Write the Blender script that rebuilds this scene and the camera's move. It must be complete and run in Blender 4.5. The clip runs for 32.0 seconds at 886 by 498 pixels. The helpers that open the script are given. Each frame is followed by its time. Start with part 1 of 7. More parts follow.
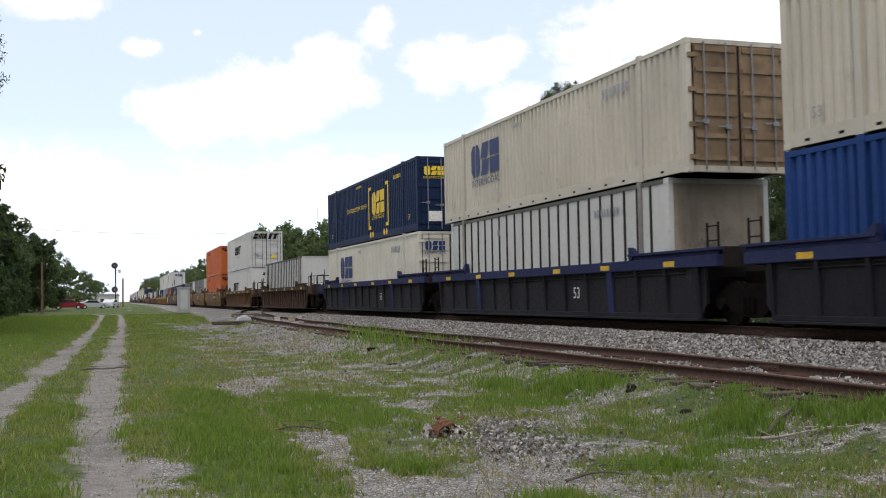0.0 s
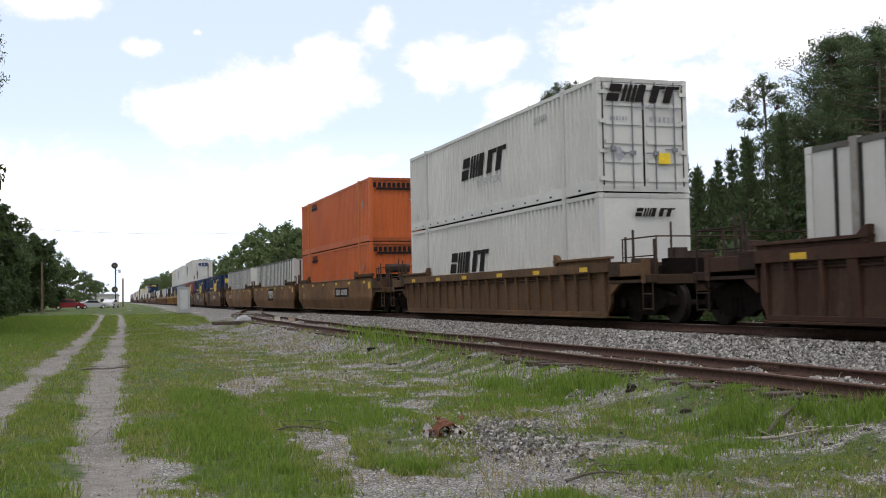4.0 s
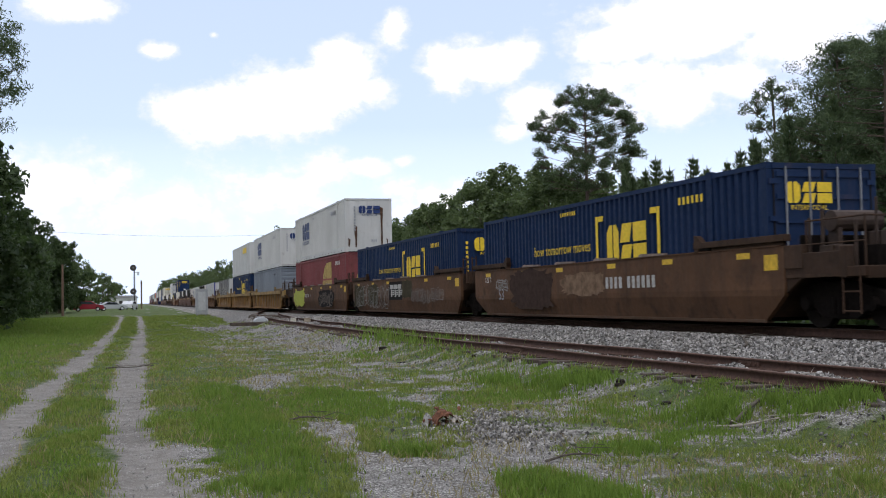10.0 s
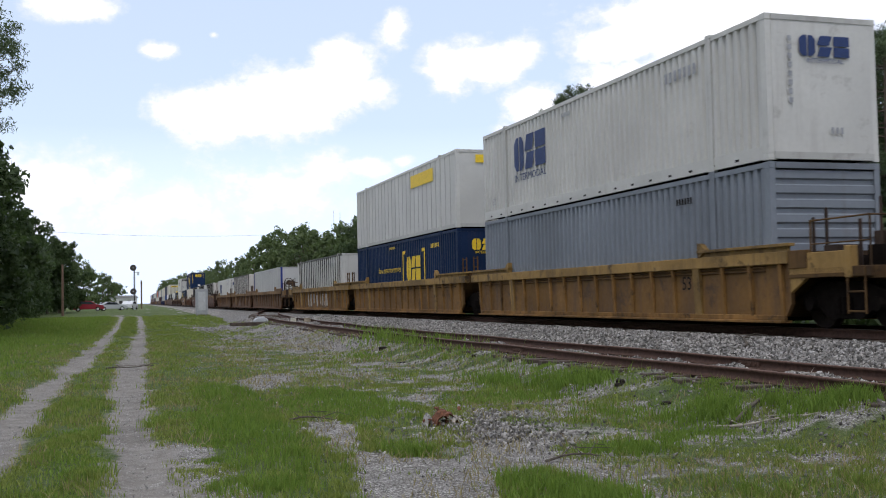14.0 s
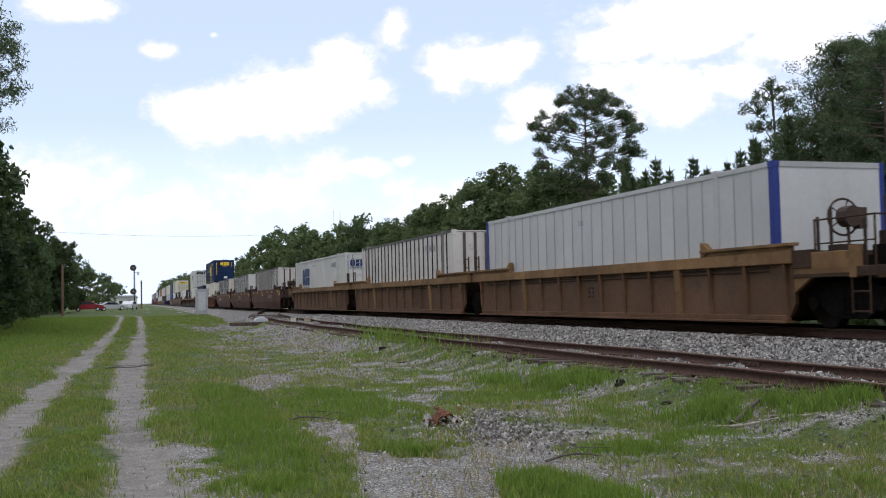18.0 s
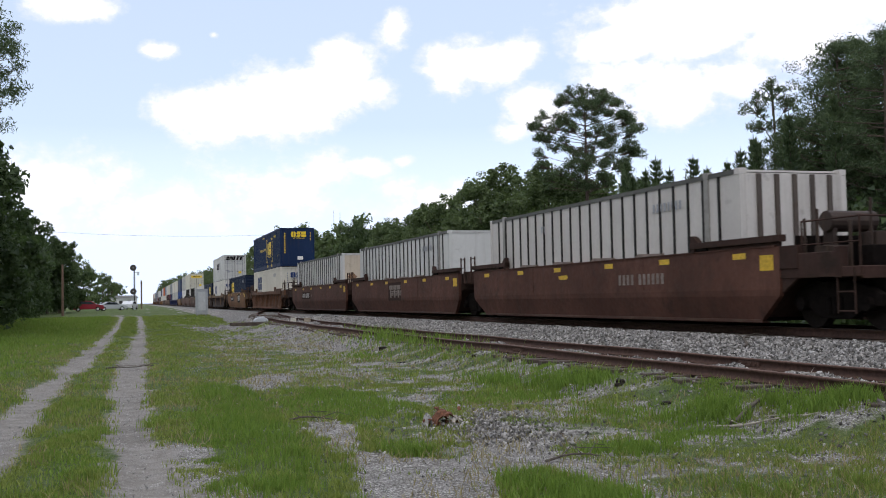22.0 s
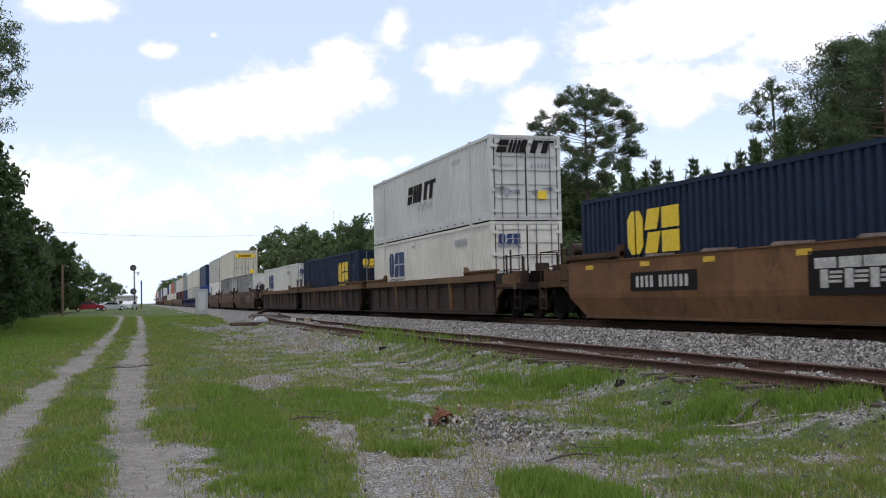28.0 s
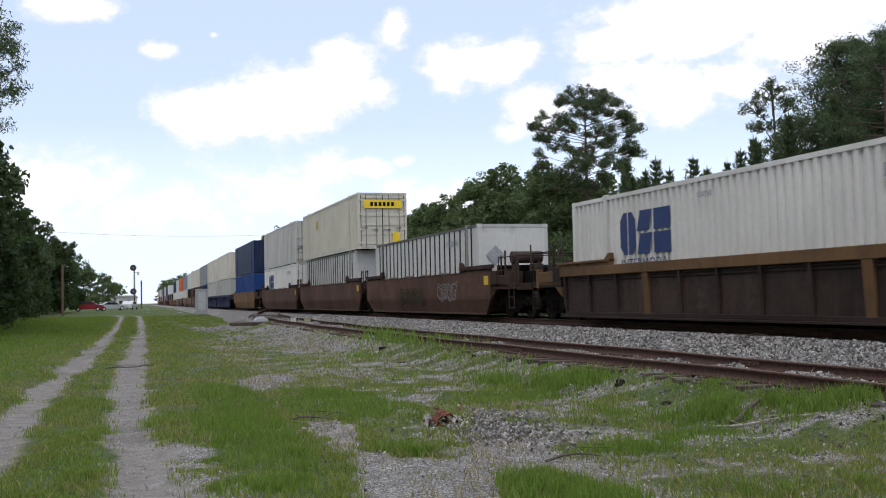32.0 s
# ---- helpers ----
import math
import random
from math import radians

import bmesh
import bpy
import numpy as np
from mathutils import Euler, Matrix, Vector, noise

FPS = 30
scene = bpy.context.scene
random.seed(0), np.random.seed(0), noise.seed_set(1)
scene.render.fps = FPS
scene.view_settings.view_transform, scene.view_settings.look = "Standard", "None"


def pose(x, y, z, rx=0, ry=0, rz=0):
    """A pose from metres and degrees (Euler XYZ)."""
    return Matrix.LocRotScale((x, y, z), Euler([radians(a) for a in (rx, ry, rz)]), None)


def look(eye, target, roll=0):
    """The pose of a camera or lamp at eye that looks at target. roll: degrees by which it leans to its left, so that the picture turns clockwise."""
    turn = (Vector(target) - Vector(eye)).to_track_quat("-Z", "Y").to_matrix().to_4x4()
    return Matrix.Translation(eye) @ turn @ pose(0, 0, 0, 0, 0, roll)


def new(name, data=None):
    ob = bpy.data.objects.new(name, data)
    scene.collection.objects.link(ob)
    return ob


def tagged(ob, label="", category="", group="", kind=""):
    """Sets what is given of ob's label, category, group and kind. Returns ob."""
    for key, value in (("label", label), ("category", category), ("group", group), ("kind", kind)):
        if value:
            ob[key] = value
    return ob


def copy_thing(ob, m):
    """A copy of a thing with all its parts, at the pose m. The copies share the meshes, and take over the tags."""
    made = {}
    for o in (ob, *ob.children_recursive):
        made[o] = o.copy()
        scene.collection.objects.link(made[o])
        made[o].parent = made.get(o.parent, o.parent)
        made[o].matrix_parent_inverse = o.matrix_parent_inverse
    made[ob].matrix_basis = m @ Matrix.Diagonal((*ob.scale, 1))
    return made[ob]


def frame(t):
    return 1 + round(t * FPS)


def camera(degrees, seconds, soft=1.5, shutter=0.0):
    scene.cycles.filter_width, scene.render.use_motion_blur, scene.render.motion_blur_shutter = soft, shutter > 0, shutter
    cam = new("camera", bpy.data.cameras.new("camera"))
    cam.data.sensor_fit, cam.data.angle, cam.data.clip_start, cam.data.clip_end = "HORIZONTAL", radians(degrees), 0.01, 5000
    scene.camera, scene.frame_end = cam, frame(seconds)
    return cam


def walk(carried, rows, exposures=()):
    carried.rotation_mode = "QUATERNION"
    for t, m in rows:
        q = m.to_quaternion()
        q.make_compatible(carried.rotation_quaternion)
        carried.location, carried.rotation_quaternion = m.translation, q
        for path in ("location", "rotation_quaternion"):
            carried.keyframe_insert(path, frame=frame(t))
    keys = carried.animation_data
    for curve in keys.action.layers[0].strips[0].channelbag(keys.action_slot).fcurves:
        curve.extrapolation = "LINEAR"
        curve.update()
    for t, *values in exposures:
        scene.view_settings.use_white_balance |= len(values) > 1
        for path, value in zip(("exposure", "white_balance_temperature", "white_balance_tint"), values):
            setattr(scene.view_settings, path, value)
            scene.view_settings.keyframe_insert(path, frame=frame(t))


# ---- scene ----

# ---------- camera ----------
EYE_Z = 0.73                 # eye above the top of the main line's rails, which lie at z = 0


def aim(x, y, z, yaw, pitch, roll):
    """A camera pose: yaw to the right of the line's direction (+Y), pitch upwards, in degrees."""
    return pose(x, y, z, 90 + pitch, 0, -yaw) @ pose(0, 0, 0, 0, 0, roll)


cam = camera(45.56, 32.0, soft=1.0, shutter=0.12)
CLOSE = aim(0.163, 1.210, EYE_Z, 18.661, 2.526, -1.065)
WIDE = aim(0.0, 0.0, EYE_Z, 17.777, 2.605, -1.188)
MIDDLE = aim(0.081, 0.605, EYE_Z, 18.219, 2.566, -1.126)
walk(cam, [(0.0, CLOSE), (3.5, CLOSE), (7.9, CLOSE), (8.2, MIDDLE), (8.5, WIDE), (14.0, WIDE), (24.0, WIDE), (32.0, WIDE)],
     exposures=[(0.0, 0.16, 6900, 10), (7.0, 0.13, 6900, 10), (8.1, 0.08, 6650, 10), (8.6, 0.0, 6500, 10), (32.0, 0.0, 6500, 10)])

# ---------- sky and sun ----------
SUN_ELEV, SUN_AZ = radians(62), radians(210)
world = bpy.data.worlds.new("sky")
scene.world = world
world.use_nodes = True


def sky_nodes():
    nt = world.node_tree
    N, Lk = nt.nodes, nt.links
    N.clear()
    out = N.new("ShaderNodeOutputWorld")
    bg = N.new("ShaderNodeBackground")
    sky = N.new("ShaderNodeTexSky")
    sky.sky_type = "NISHITA"
    sky.sun_disc = False
    sky.sun_elevation, sky.sun_rotation = SUN_ELEV, SUN_AZ
    sky.air_density, sky.dust_density, sky.ozone_density = 1.0, 0.5, 3.0
    geo = N.new("ShaderNodeTexCoord")
    sep = N.new("ShaderNodeSeparateXYZ")
    Lk.new(geo.outputs["Generated"], sep.inputs[0])

    def math(op, a, b=None, c=None):
        n = N.new("ShaderNodeMath")
        n.operation = op
        for i, v in enumerate((a, b, c)):
            if v is None:
                continue
            if isinstance(v, (int, float)):
                n.inputs[i].default_value = v
            else:
                Lk.new(v, n.inputs[i])
        return n.outputs[0]

    # directions as azimuth and elevation in degrees
    az = math("MULTIPLY", math("ARCTAN2", sep.outputs[0], sep.outputs[1]), 57.2958)
    el = math("MULTIPLY", math("ARCSINE", sep.outputs[2]), 57.2958)
    comb = N.new("ShaderNodeCombineXYZ")
    Lk.new(math("MULTIPLY", az, 0.75), comb.inputs[0])
    Lk.new(el, comb.inputs[1])
    warp = N.new("ShaderNodeTexNoise")
    warp.inputs["Scale"].default_value = 0.42
    warp.inputs["Detail"].default_value = 7
    warp.inputs["Roughness"].default_value = 0.62
    Lk.new(comb.outputs[0], warp.inputs["Vector"])
    curl = N.new("ShaderNodeTexNoise")
    curl.inputs["Scale"].default_value = 1.25
    curl.inputs["Detail"].default_value = 8
    curl.inputs["Roughness"].default_value = 0.58
    Lk.new(comb.outputs[0], curl.inputs["Vector"])
    ragged = math("ADD", math("MULTIPLY", math("SUBTRACT", warp.outputs["Fac"], 0.5), 2.6), math("MULTIPLY", math("SUBTRACT", curl.outputs["Fac"], 0.5), 1.3))
    total = None
    for a, e, ra, re, k in CLOUDS:
        da = math("DIVIDE", math("SUBTRACT", az, a), ra)
        de = math("DIVIDE", math("SUBTRACT", el, e), re)
        r2 = math("ADD", math("MULTIPLY", da, da), math("MULTIPLY", de, de))
        v = math("MULTIPLY", math("SUBTRACT", 1.0, math("SQRT", r2)), k)
        total = v if total is None else math("MAXIMUM", total, v)
    # beyond the seen part of the sky: broken cloud of the same kind
    far = N.new("ShaderNodeTexNoise")
    far.inputs["Scale"].default_value = 0.07
    far.inputs["Detail"].default_value = 5
    Lk.new(comb.outputs[0], far.inputs["Vector"])
    away = math("MINIMUM", math("MAXIMUM", math("SUBTRACT", math("DIVIDE", math("ABSOLUTE", math("SUBTRACT", az, 18)), 12.0), 2.2), 0), 1)
    high = math("MINIMUM", math("MAXIMUM", math("DIVIDE", math("SUBTRACT", el, 19), 8.0), 0), 1)
    else_cloud = math("MULTIPLY", math("SUBTRACT", far.outputs["Fac"], 0.46), 4.0)
    else_cloud = math("SUBTRACT", else_cloud, math("MULTIPLY", math("SUBTRACT", 1, math("MAXIMUM", away, high)), 5.0))
    total = math("MAXIMUM", total, else_cloud)
    dens = math("ADD", total, math("MULTIPLY", ragged, 0.62))
    ramp = N.new("ShaderNodeMapRange")
    ramp.interpolation_type = "SMOOTHSTEP"
    ramp.inputs["From Min"].default_value = -0.22
    ramp.inputs["From Max"].default_value = 0.42
    Lk.new(dens, ramp.inputs["Value"])
    # haze towards the horizon
    haze = N.new("ShaderNodeMapRange")
    haze.interpolation_type = "SMOOTHSTEP"
    haze.inputs["From Min"].default_value = 19.0
    haze.inputs["From Max"].default_value = 2.0
    Lk.new(el, haze.inputs["Value"])
    hz = math("MULTIPLY", haze.outputs[0], 0.93)
    blue = N.new("ShaderNodeMix")
    blue.data_type = "RGBA"
    Lk.new(sky.outputs[0], blue.inputs["A"])
    blue.inputs["B"].default_value = (7.7, 8.75, 10.7, 1)
    Lk.new(math("MAXIMUM", hz, 0.57), blue.inputs["Factor"])
    shade = N.new("ShaderNodeMix")
    shade.data_type = "RGBA"
    shade.inputs["A"].default_value = (8.1, 8.2, 9.6, 1)
    shade.inputs["B"].default_value = (10.3, 10.3, 10.8, 1)
    Lk.new(math("MINIMUM", math("MAXIMUM", math("MULTIPLY", math("ADD", dens, -0.1), 2.4), 0), 1), shade.inputs["Factor"])
    mix = N.new("ShaderNodeMix")
    mix.data_type = "RGBA"
    Lk.new(ramp.outputs[0], mix.inputs["Factor"])
    Lk.new(blue.outputs["Result"], mix.inputs["A"])
    Lk.new(shade.outputs["Result"], mix.inputs["B"])
    Lk.new(mix.outputs["Result"], bg.inputs["Color"])
    bg.inputs["Strength"].default_value = 0.125
    Lk.new(bg.outputs[0], out.inputs[0])


# azimuth, elevation, half widths, weight of each bank of cloud
CLOUDS = [
    (7.1, 9.9, 4.6, 1.9, 1.0), (12.3, 11.8, 2.3, 2.1, 1.1), (4.2, 10.0, 2.3, 1.4, 0.9), (14.1, 11.2, 1.5, 0.9, 0.9), (12.5, 13.2, 1.3, 0.9, 0.8), (9.8, 10.8, 3.4, 2.0, 1.0), (20.0, 12.6, 2.9, 1.4, 1.0),
    (18.5, 12.3, 1.5, 1.4, 0.9), (22.2, 13.0, 1.4, 1.1, 0.9), (15.3, 14.5, 1.0, 0.9, 0.6), (31.9, 14.3, 6.4, 2.3, 1.1), (27.4, 13.3, 2.9, 1.3, 0.9), (37.0, 13.0, 5.2, 1.8, 0.8), (39.2, 14.2, 6.1, 1.8, 1.0),
    (34.5, 14.9, 6.1, 1.5, 1.0), (30.3, 10.5, 4.0, 1.6, 0.8), (33.2, 10.8, 2.5, 1.5, 0.7), (23.0, 10.0, 2.1, 1.5, 0.9), (21.6, 8.8, 1.2, 0.7, 0.6), (27.6, 11.4, 2.8, 1.2, 0.7), (13.7, 7.1, 1.4, 0.6, 0.8),
    (15.7, 7.4, 0.6, 0.3, 0.5), (11.6, 6.7, 1.8, 1.1, 0.5), (-1.8, 15.1, 2.5, 0.9, 0.9), (2.7, 13.1, 0.9, 0.4, 0.6), (5.6, 14.0, 0.3, 0.2, 0.4), (-2.1, 6.1, 4.0, 1.8, 0.6), (2.4, 4.9, 4.0, 1.4, 0.5),
    (8.6, 5.8, 3.7, 1.5, 0.5), (17.1, 5.1, 3.7, 1.2, 0.4), (-4.0, 4.0, 3.7, 1.2, 0.5),
]
sky_nodes()

sun = new("sun", bpy.data.lights.new("sun", "SUN"))
sun.data.energy, sun.data.angle, sun.data.color = 1.0, radians(7), (1.0, 0.95, 0.87)
sun.matrix_world = look((math.sin(SUN_AZ) * math.cos(SUN_ELEV) * 50, math.cos(SUN_AZ) * math.cos(SUN_ELEV) * 50, math.sin(SUN_ELEV) * 50), (0, 0, 0))

# ---------- materials ----------


def shader(name):
    m = bpy.data.materials.new(name)
    m.use_nodes = True
    nt = m.node_tree
    return m, nt, nt.nodes, nt.links, nt.nodes["Principled BSDF"]


def noise_node(N, Lk, vec, scale, detail=3, rough=0.55):
    n = N.new("ShaderNodeTexNoise")
    n.inputs["Scale"].default_value, n.inputs["Detail"].default_value, n.inputs["Roughness"].default_value = scale, detail, rough
    Lk.new(vec, n.inputs["Vector"])
    return n.outputs["Fac"]


def ranged(N, Lk, v, a, b, c=0.0, d=1.0):
    n = N.new("ShaderNodeMapRange")
    for key, value in (("From Min", a), ("From Max", b), ("To Min", c), ("To Max", d)):
        n.inputs[key].default_value = value
    Lk.new(v, n.inputs["Value"])
    return n.outputs[0]


def blend(N, Lk, fac, a, b, kind="MIX"):
    n = N.new("ShaderNodeMix")
    n.data_type, n.blend_type = "RGBA", kind
    for key, v in (("Factor", fac), ("A", a), ("B", b)):
        if isinstance(v, tuple):
            n.inputs[key].default_value = (*v, 1)
        elif isinstance(v, (int, float)):
            n.inputs[key].default_value = v
        else:
            Lk.new(v, n.inputs[key])
    return n.outputs["Result"]


def jitter(N, Lk, scale=(1, 1, 1)):
    """Object coordinates, shifted by a random amount for each object."""
    tc = N.new("ShaderNodeTexCoord")
    info = N.new("ShaderNodeObjectInfo")
    mul = N.new("ShaderNodeMath")
    mul.operation = "MULTIPLY"
    mul.inputs[1].default_value = 37.0
    Lk.new(info.outputs["Random"], mul.inputs[0])
    add = N.new("ShaderNodeVectorMath")
    add.operation = "ADD"
    Lk.new(tc.outputs["Object"], add.inputs[0])
    Lk.new(mul.outputs[0], add.inputs[1])
    sc = N.new("ShaderNodeVectorMath")
    sc.operation = "MULTIPLY"
    sc.inputs[1].default_value = scale
    Lk.new(add.outputs[0], sc.inputs[0])
    return add.outputs[0], sc.outputs[0], info.outputs["Random"]


PAINTS = {}


def paint(col, rust=0.3, rough=0.55, dirt=(0.10, 0.065, 0.045), metal=0.0):
    """Weathered paint on steel: faded patches, rusty and grimy streaks, fine relief."""
    key = (col, rust, rough, dirt)
    if key in PAINTS:
        return PAINTS[key]
    m, nt, N, Lk, bsdf = shader("paint")
    vec, streak, rnd = jitter(N, Lk, (2.4, 2.4, 0.22))
    big = noise_node(N, Lk, vec, 0.35, 3)
    fine = noise_node(N, Lk, vec, 9.0, 4, 0.65)
    run = noise_node(N, Lk, streak, 1.1, 5, 0.6)
    pale = min(col) > 0.3
    lo, hi = (0.60, 1.22) if rust > 0.38 and not pale else (0.86, 1.08) if pale else (0.80, 1.10)
    dark = tuple(c * lo for c in col)
    light = tuple(min(c * hi + 0.004, 0.92) for c in col)
    c = blend(N, Lk, ranged(N, Lk, big, 0.3, 0.7), dark, light)
    c = blend(N, Lk, ranged(N, Lk, fine, 0.35, 0.75, 0, 0.35), c, tuple(x * 0.8 for x in col))
    c = blend(N, Lk, ranged(N, Lk, run, 0.62 - 0.2 * rust, 0.95 - 0.2 * rust, 0, min(1, rust * (0.8 if pale else 1.5))), c, dirt)
    patch = noise_node(N, Lk, vec, 1.6, 6, 0.7)
    c = blend(N, Lk, ranged(N, Lk, patch, 0.66 - 0.16 * rust, 0.74 - 0.12 * rust, 0, min(0.85, rust * (0.6 if pale else 1.3))), c, tuple(x * 0.75 for x in dirt))
    if rust > 0.38 and not pale:
        smear = noise_node(N, Lk, vec, 0.85, 6, 0.72)
        c = blend(N, Lk, ranged(N, Lk, smear, 0.46, 0.66, 0, 0.6), c, tuple(0.5 * x + 0.25 * y for x, y in zip(dirt, col)))
    Lk.new(c, bsdf.inputs["Base Color"])
    bsdf.inputs["Specular IOR Level"].default_value = 0.3 if max(col) > 0.3 else 0.14
    Lk.new(ranged(N, Lk, fine, 0.3, 0.7, rough - 0.08, rough + 0.15), bsdf.inputs["Roughness"])
    bsdf.inputs["Metallic"].default_value = metal
    bump = N.new("ShaderNodeBump")
    bump.inputs["Strength"].default_value, bump.inputs["Distance"].default_value = 0.25, 0.02
    Lk.new(big, bump.inputs["Height"])
    Lk.new(bump.outputs[0], bsdf.inputs["Normal"])
    PAINTS[key] = m
    return m


def plain(name, col, rough=0.6, metal=0.0, spread=0.2, scale=6.0, gloss=0.3):
    m, nt, N, Lk, bsdf = shader(name)
    vec, _, rnd = jitter(N, Lk)
    f = noise_node(N, Lk, vec, scale, 4, 0.65)
    c = blend(N, Lk, ranged(N, Lk, f, 0.3, 0.7), tuple(x * (1 - spread) for x in col), tuple(min(x * (1 + spread), 0.95) for x in col))
    Lk.new(c, bsdf.inputs["Base Color"])
    bsdf.inputs["Roughness"].default_value, bsdf.inputs["Metallic"].default_value = rough, metal
    bsdf.inputs["Specular IOR Level"].default_value = gloss
    bump = N.new("ShaderNodeBump")
    bump.inputs["Strength"].default_value, bump.inputs["Distance"].default_value = 0.3, 0.01
    Lk.new(f, bump.inputs["Height"])
    Lk.new(bump.outputs[0], bsdf.inputs["Normal"])
    return m


def leafy(name, dark, light, through_col, back=0.35):
    """Leaves: each island a shade of its own, partly letting light through."""
    m, nt, N, Lk, bsdf = shader(name)
    geo = N.new("ShaderNodeNewGeometry")
    c = blend(N, Lk, geo.outputs["Random Per Island"], dark, light)
    Lk.new(c, bsdf.inputs["Base Color"])
    bsdf.inputs["Roughness"].default_value = 0.6
    bsdf.inputs["Specular IOR Level"].default_value = 0.25
    tr = N.new("ShaderNodeBsdfTranslucent")
    tr.inputs["Color"].default_value = (*through_col, 1)
    mix = N.new("ShaderNodeMixShader")
    mix.inputs[0].default_value = back
    Lk.new(bsdf.outputs[0], mix.inputs[1])
    Lk.new(tr.outputs[0], mix.inputs[2])
    Lk.new(mix.outputs[0], N["Material Output"].inputs[0])
    return m


WHITE = (0.54, 0.54, 0.515)
CREAM = (0.55, 0.51, 0.425)
NAVY = (0.006, 0.021, 0.066)
BLUE = (0.013, 0.050, 0.19)
ORANGE = (0.46, 0.10, 0.022)
RED = (0.205, 0.058, 0.062)
GREY = (0.20, 0.225, 0.26)
YELLOW = (0.72, 0.50, 0.03)
TAN = (0.125, 0.070, 0.035)
BROWN = (0.062, 0.030, 0.020)
MAROON = (0.100, 0.044, 0.030)
GOLD = (0.250, 0.134, 0.042)
RUSTY = (0.11, 0.055, 0.035)
CARBLUE = (0.020, 0.026, 0.078)
SLATE = (0.016, 0.016, 0.021)

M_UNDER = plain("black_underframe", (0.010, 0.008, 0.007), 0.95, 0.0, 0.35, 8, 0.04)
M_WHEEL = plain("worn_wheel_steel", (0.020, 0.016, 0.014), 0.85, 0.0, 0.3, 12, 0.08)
M_RAIL = plain("rusty_rail_side", (0.075, 0.042, 0.031), 0.9, 0.0, 0.35, 14)
M_HEAD = plain("polished_rail_head", (0.35, 0.34, 0.33), 0.3, 0.9, 0.15, 10)
M_HEADRUST = plain("rusted_rail_head", (0.12, 0.072, 0.056), 0.8, 0.0, 0.3, 14)
M_TIE = plain("weathered_tie_timber", (0.075, 0.058, 0.046), 0.9, 0.0, 0.4, 7)
M_OLDTIE = plain("blackened_timber", (0.024, 0.019, 0.016), 0.95, 0.0, 0.5, 9, 0.1)
M_GALV = plain("galvanised_steel", (0.55, 0.57, 0.58), 0.45, 0.5, 0.12, 9)
M_DARKPOST = plain("dark_post", (0.05, 0.045, 0.04), 0.65, 0.0, 0.35, 9)
M_LOGO_BLUE = plain("blue_marking", (0.016, 0.037, 0.125), 0.55, 0.0, 0.2, 12)
M_LOGO_YEL = plain("yellow_marking", (0.74, 0.52, 0.03), 0.55, 0.0, 0.15, 12)
M_LOGO_BLK = plain("black_marking", (0.018, 0.016, 0.016), 0.8, 0.0, 0.3, 12, 0.06)
M_LOGO_GRY = plain("faded_grey_marking", (0.30, 0.31, 0.33), 0.6, 0.0, 0.25, 12)
M_LOGO_WHT = plain("white_marking", (0.70, 0.69, 0.65), 0.6, 0.0, 0.2, 12)
M_STENCIL = plain("dull_white_stencil", (0.42, 0.41, 0.385), 0.7, 0.0, 0.3, 9, 0.15)
M_LOGO_RED = plain("red_marking", (0.55, 0.06, 0.04), 0.6, 0.0, 0.2, 12)
M_REFLECT = plain("yellow_reflector", (0.58, 0.37, 0.03), 0.5, 0.0, 0.25, 12)
M_BARK = plain("pine_bark", (0.10, 0.075, 0.06), 0.95, 0.0, 0.4, 5)
M_ROD = plain("grey_lock_rod", (0.20, 0.21, 0.23), 0.55, 0.3, 0.25, 9)
M_SEAL = plain("black_rubber_seal", (0.015, 0.015, 0.016), 0.8, 0.0, 0.3, 9, 0.1)
M_LIP = plain("worn_lip_steel", (0.20, 0.15, 0.125), 0.55, 0.2, 0.4, 4)
M_WOOD = plain("pole_timber", (0.13, 0.085, 0.06), 0.9, 0.0, 0.3, 4)
M_LEAF = leafy("broad_leaves", (0.025, 0.042, 0.019), (0.058, 0.085, 0.033), (0.095, 0.155, 0.038), 0.3)
# paler, greyer green: distance haze mixed into the leaf colour
M_LEAF2 = leafy("paler_leaves", (0.045, 0.072, 0.030), (0.115, 0.150, 0.062), (0.15, 0.22, 0.06), 0.25)
M_NEEDLE = leafy("pine_needles", (0.028, 0.052, 0.027), (0.095, 0.130, 0.062), (0.12, 0.17, 0.06), 0.28)
M_GRASS = leafy("grass_blades", (0.062, 0.086, 0.024), (0.30, 0.325, 0.105), (0.30, 0.40, 0.05), 0.35)
M_WEED = leafy("tall_bright_grass", (0.058, 0.104, 0.016), (0.19, 0.280, 0.052), (0.24, 0.37, 0.055), 0.38)
M_DRY = leafy("dry_grass", (0.20, 0.17, 0.08), (0.38, 0.33, 0.17), (0.3, 0.25, 0.1), 0.3)


def stone_mat(name, a, b, rough=0.85):
    m, nt, N, Lk, bsdf = shader(name)
    geo = N.new("ShaderNodeNewGeometry")
    tc = N.new("ShaderNodeTexCoord")
    f = noise_node(N, Lk, tc.outputs["Object"], 40.0, 3)
    c = blend(N, Lk, geo.outputs["Random Per Island"], a, b)
    c = blend(N, Lk, ranged(N, Lk, f, 0.3, 0.75, 0, 0.5), c, tuple(x * 0.6 for x in a))
    Lk.new(c, bsdf.inputs["Base Color"])
    bsdf.inputs["Roughness"].default_value = rough
    return m


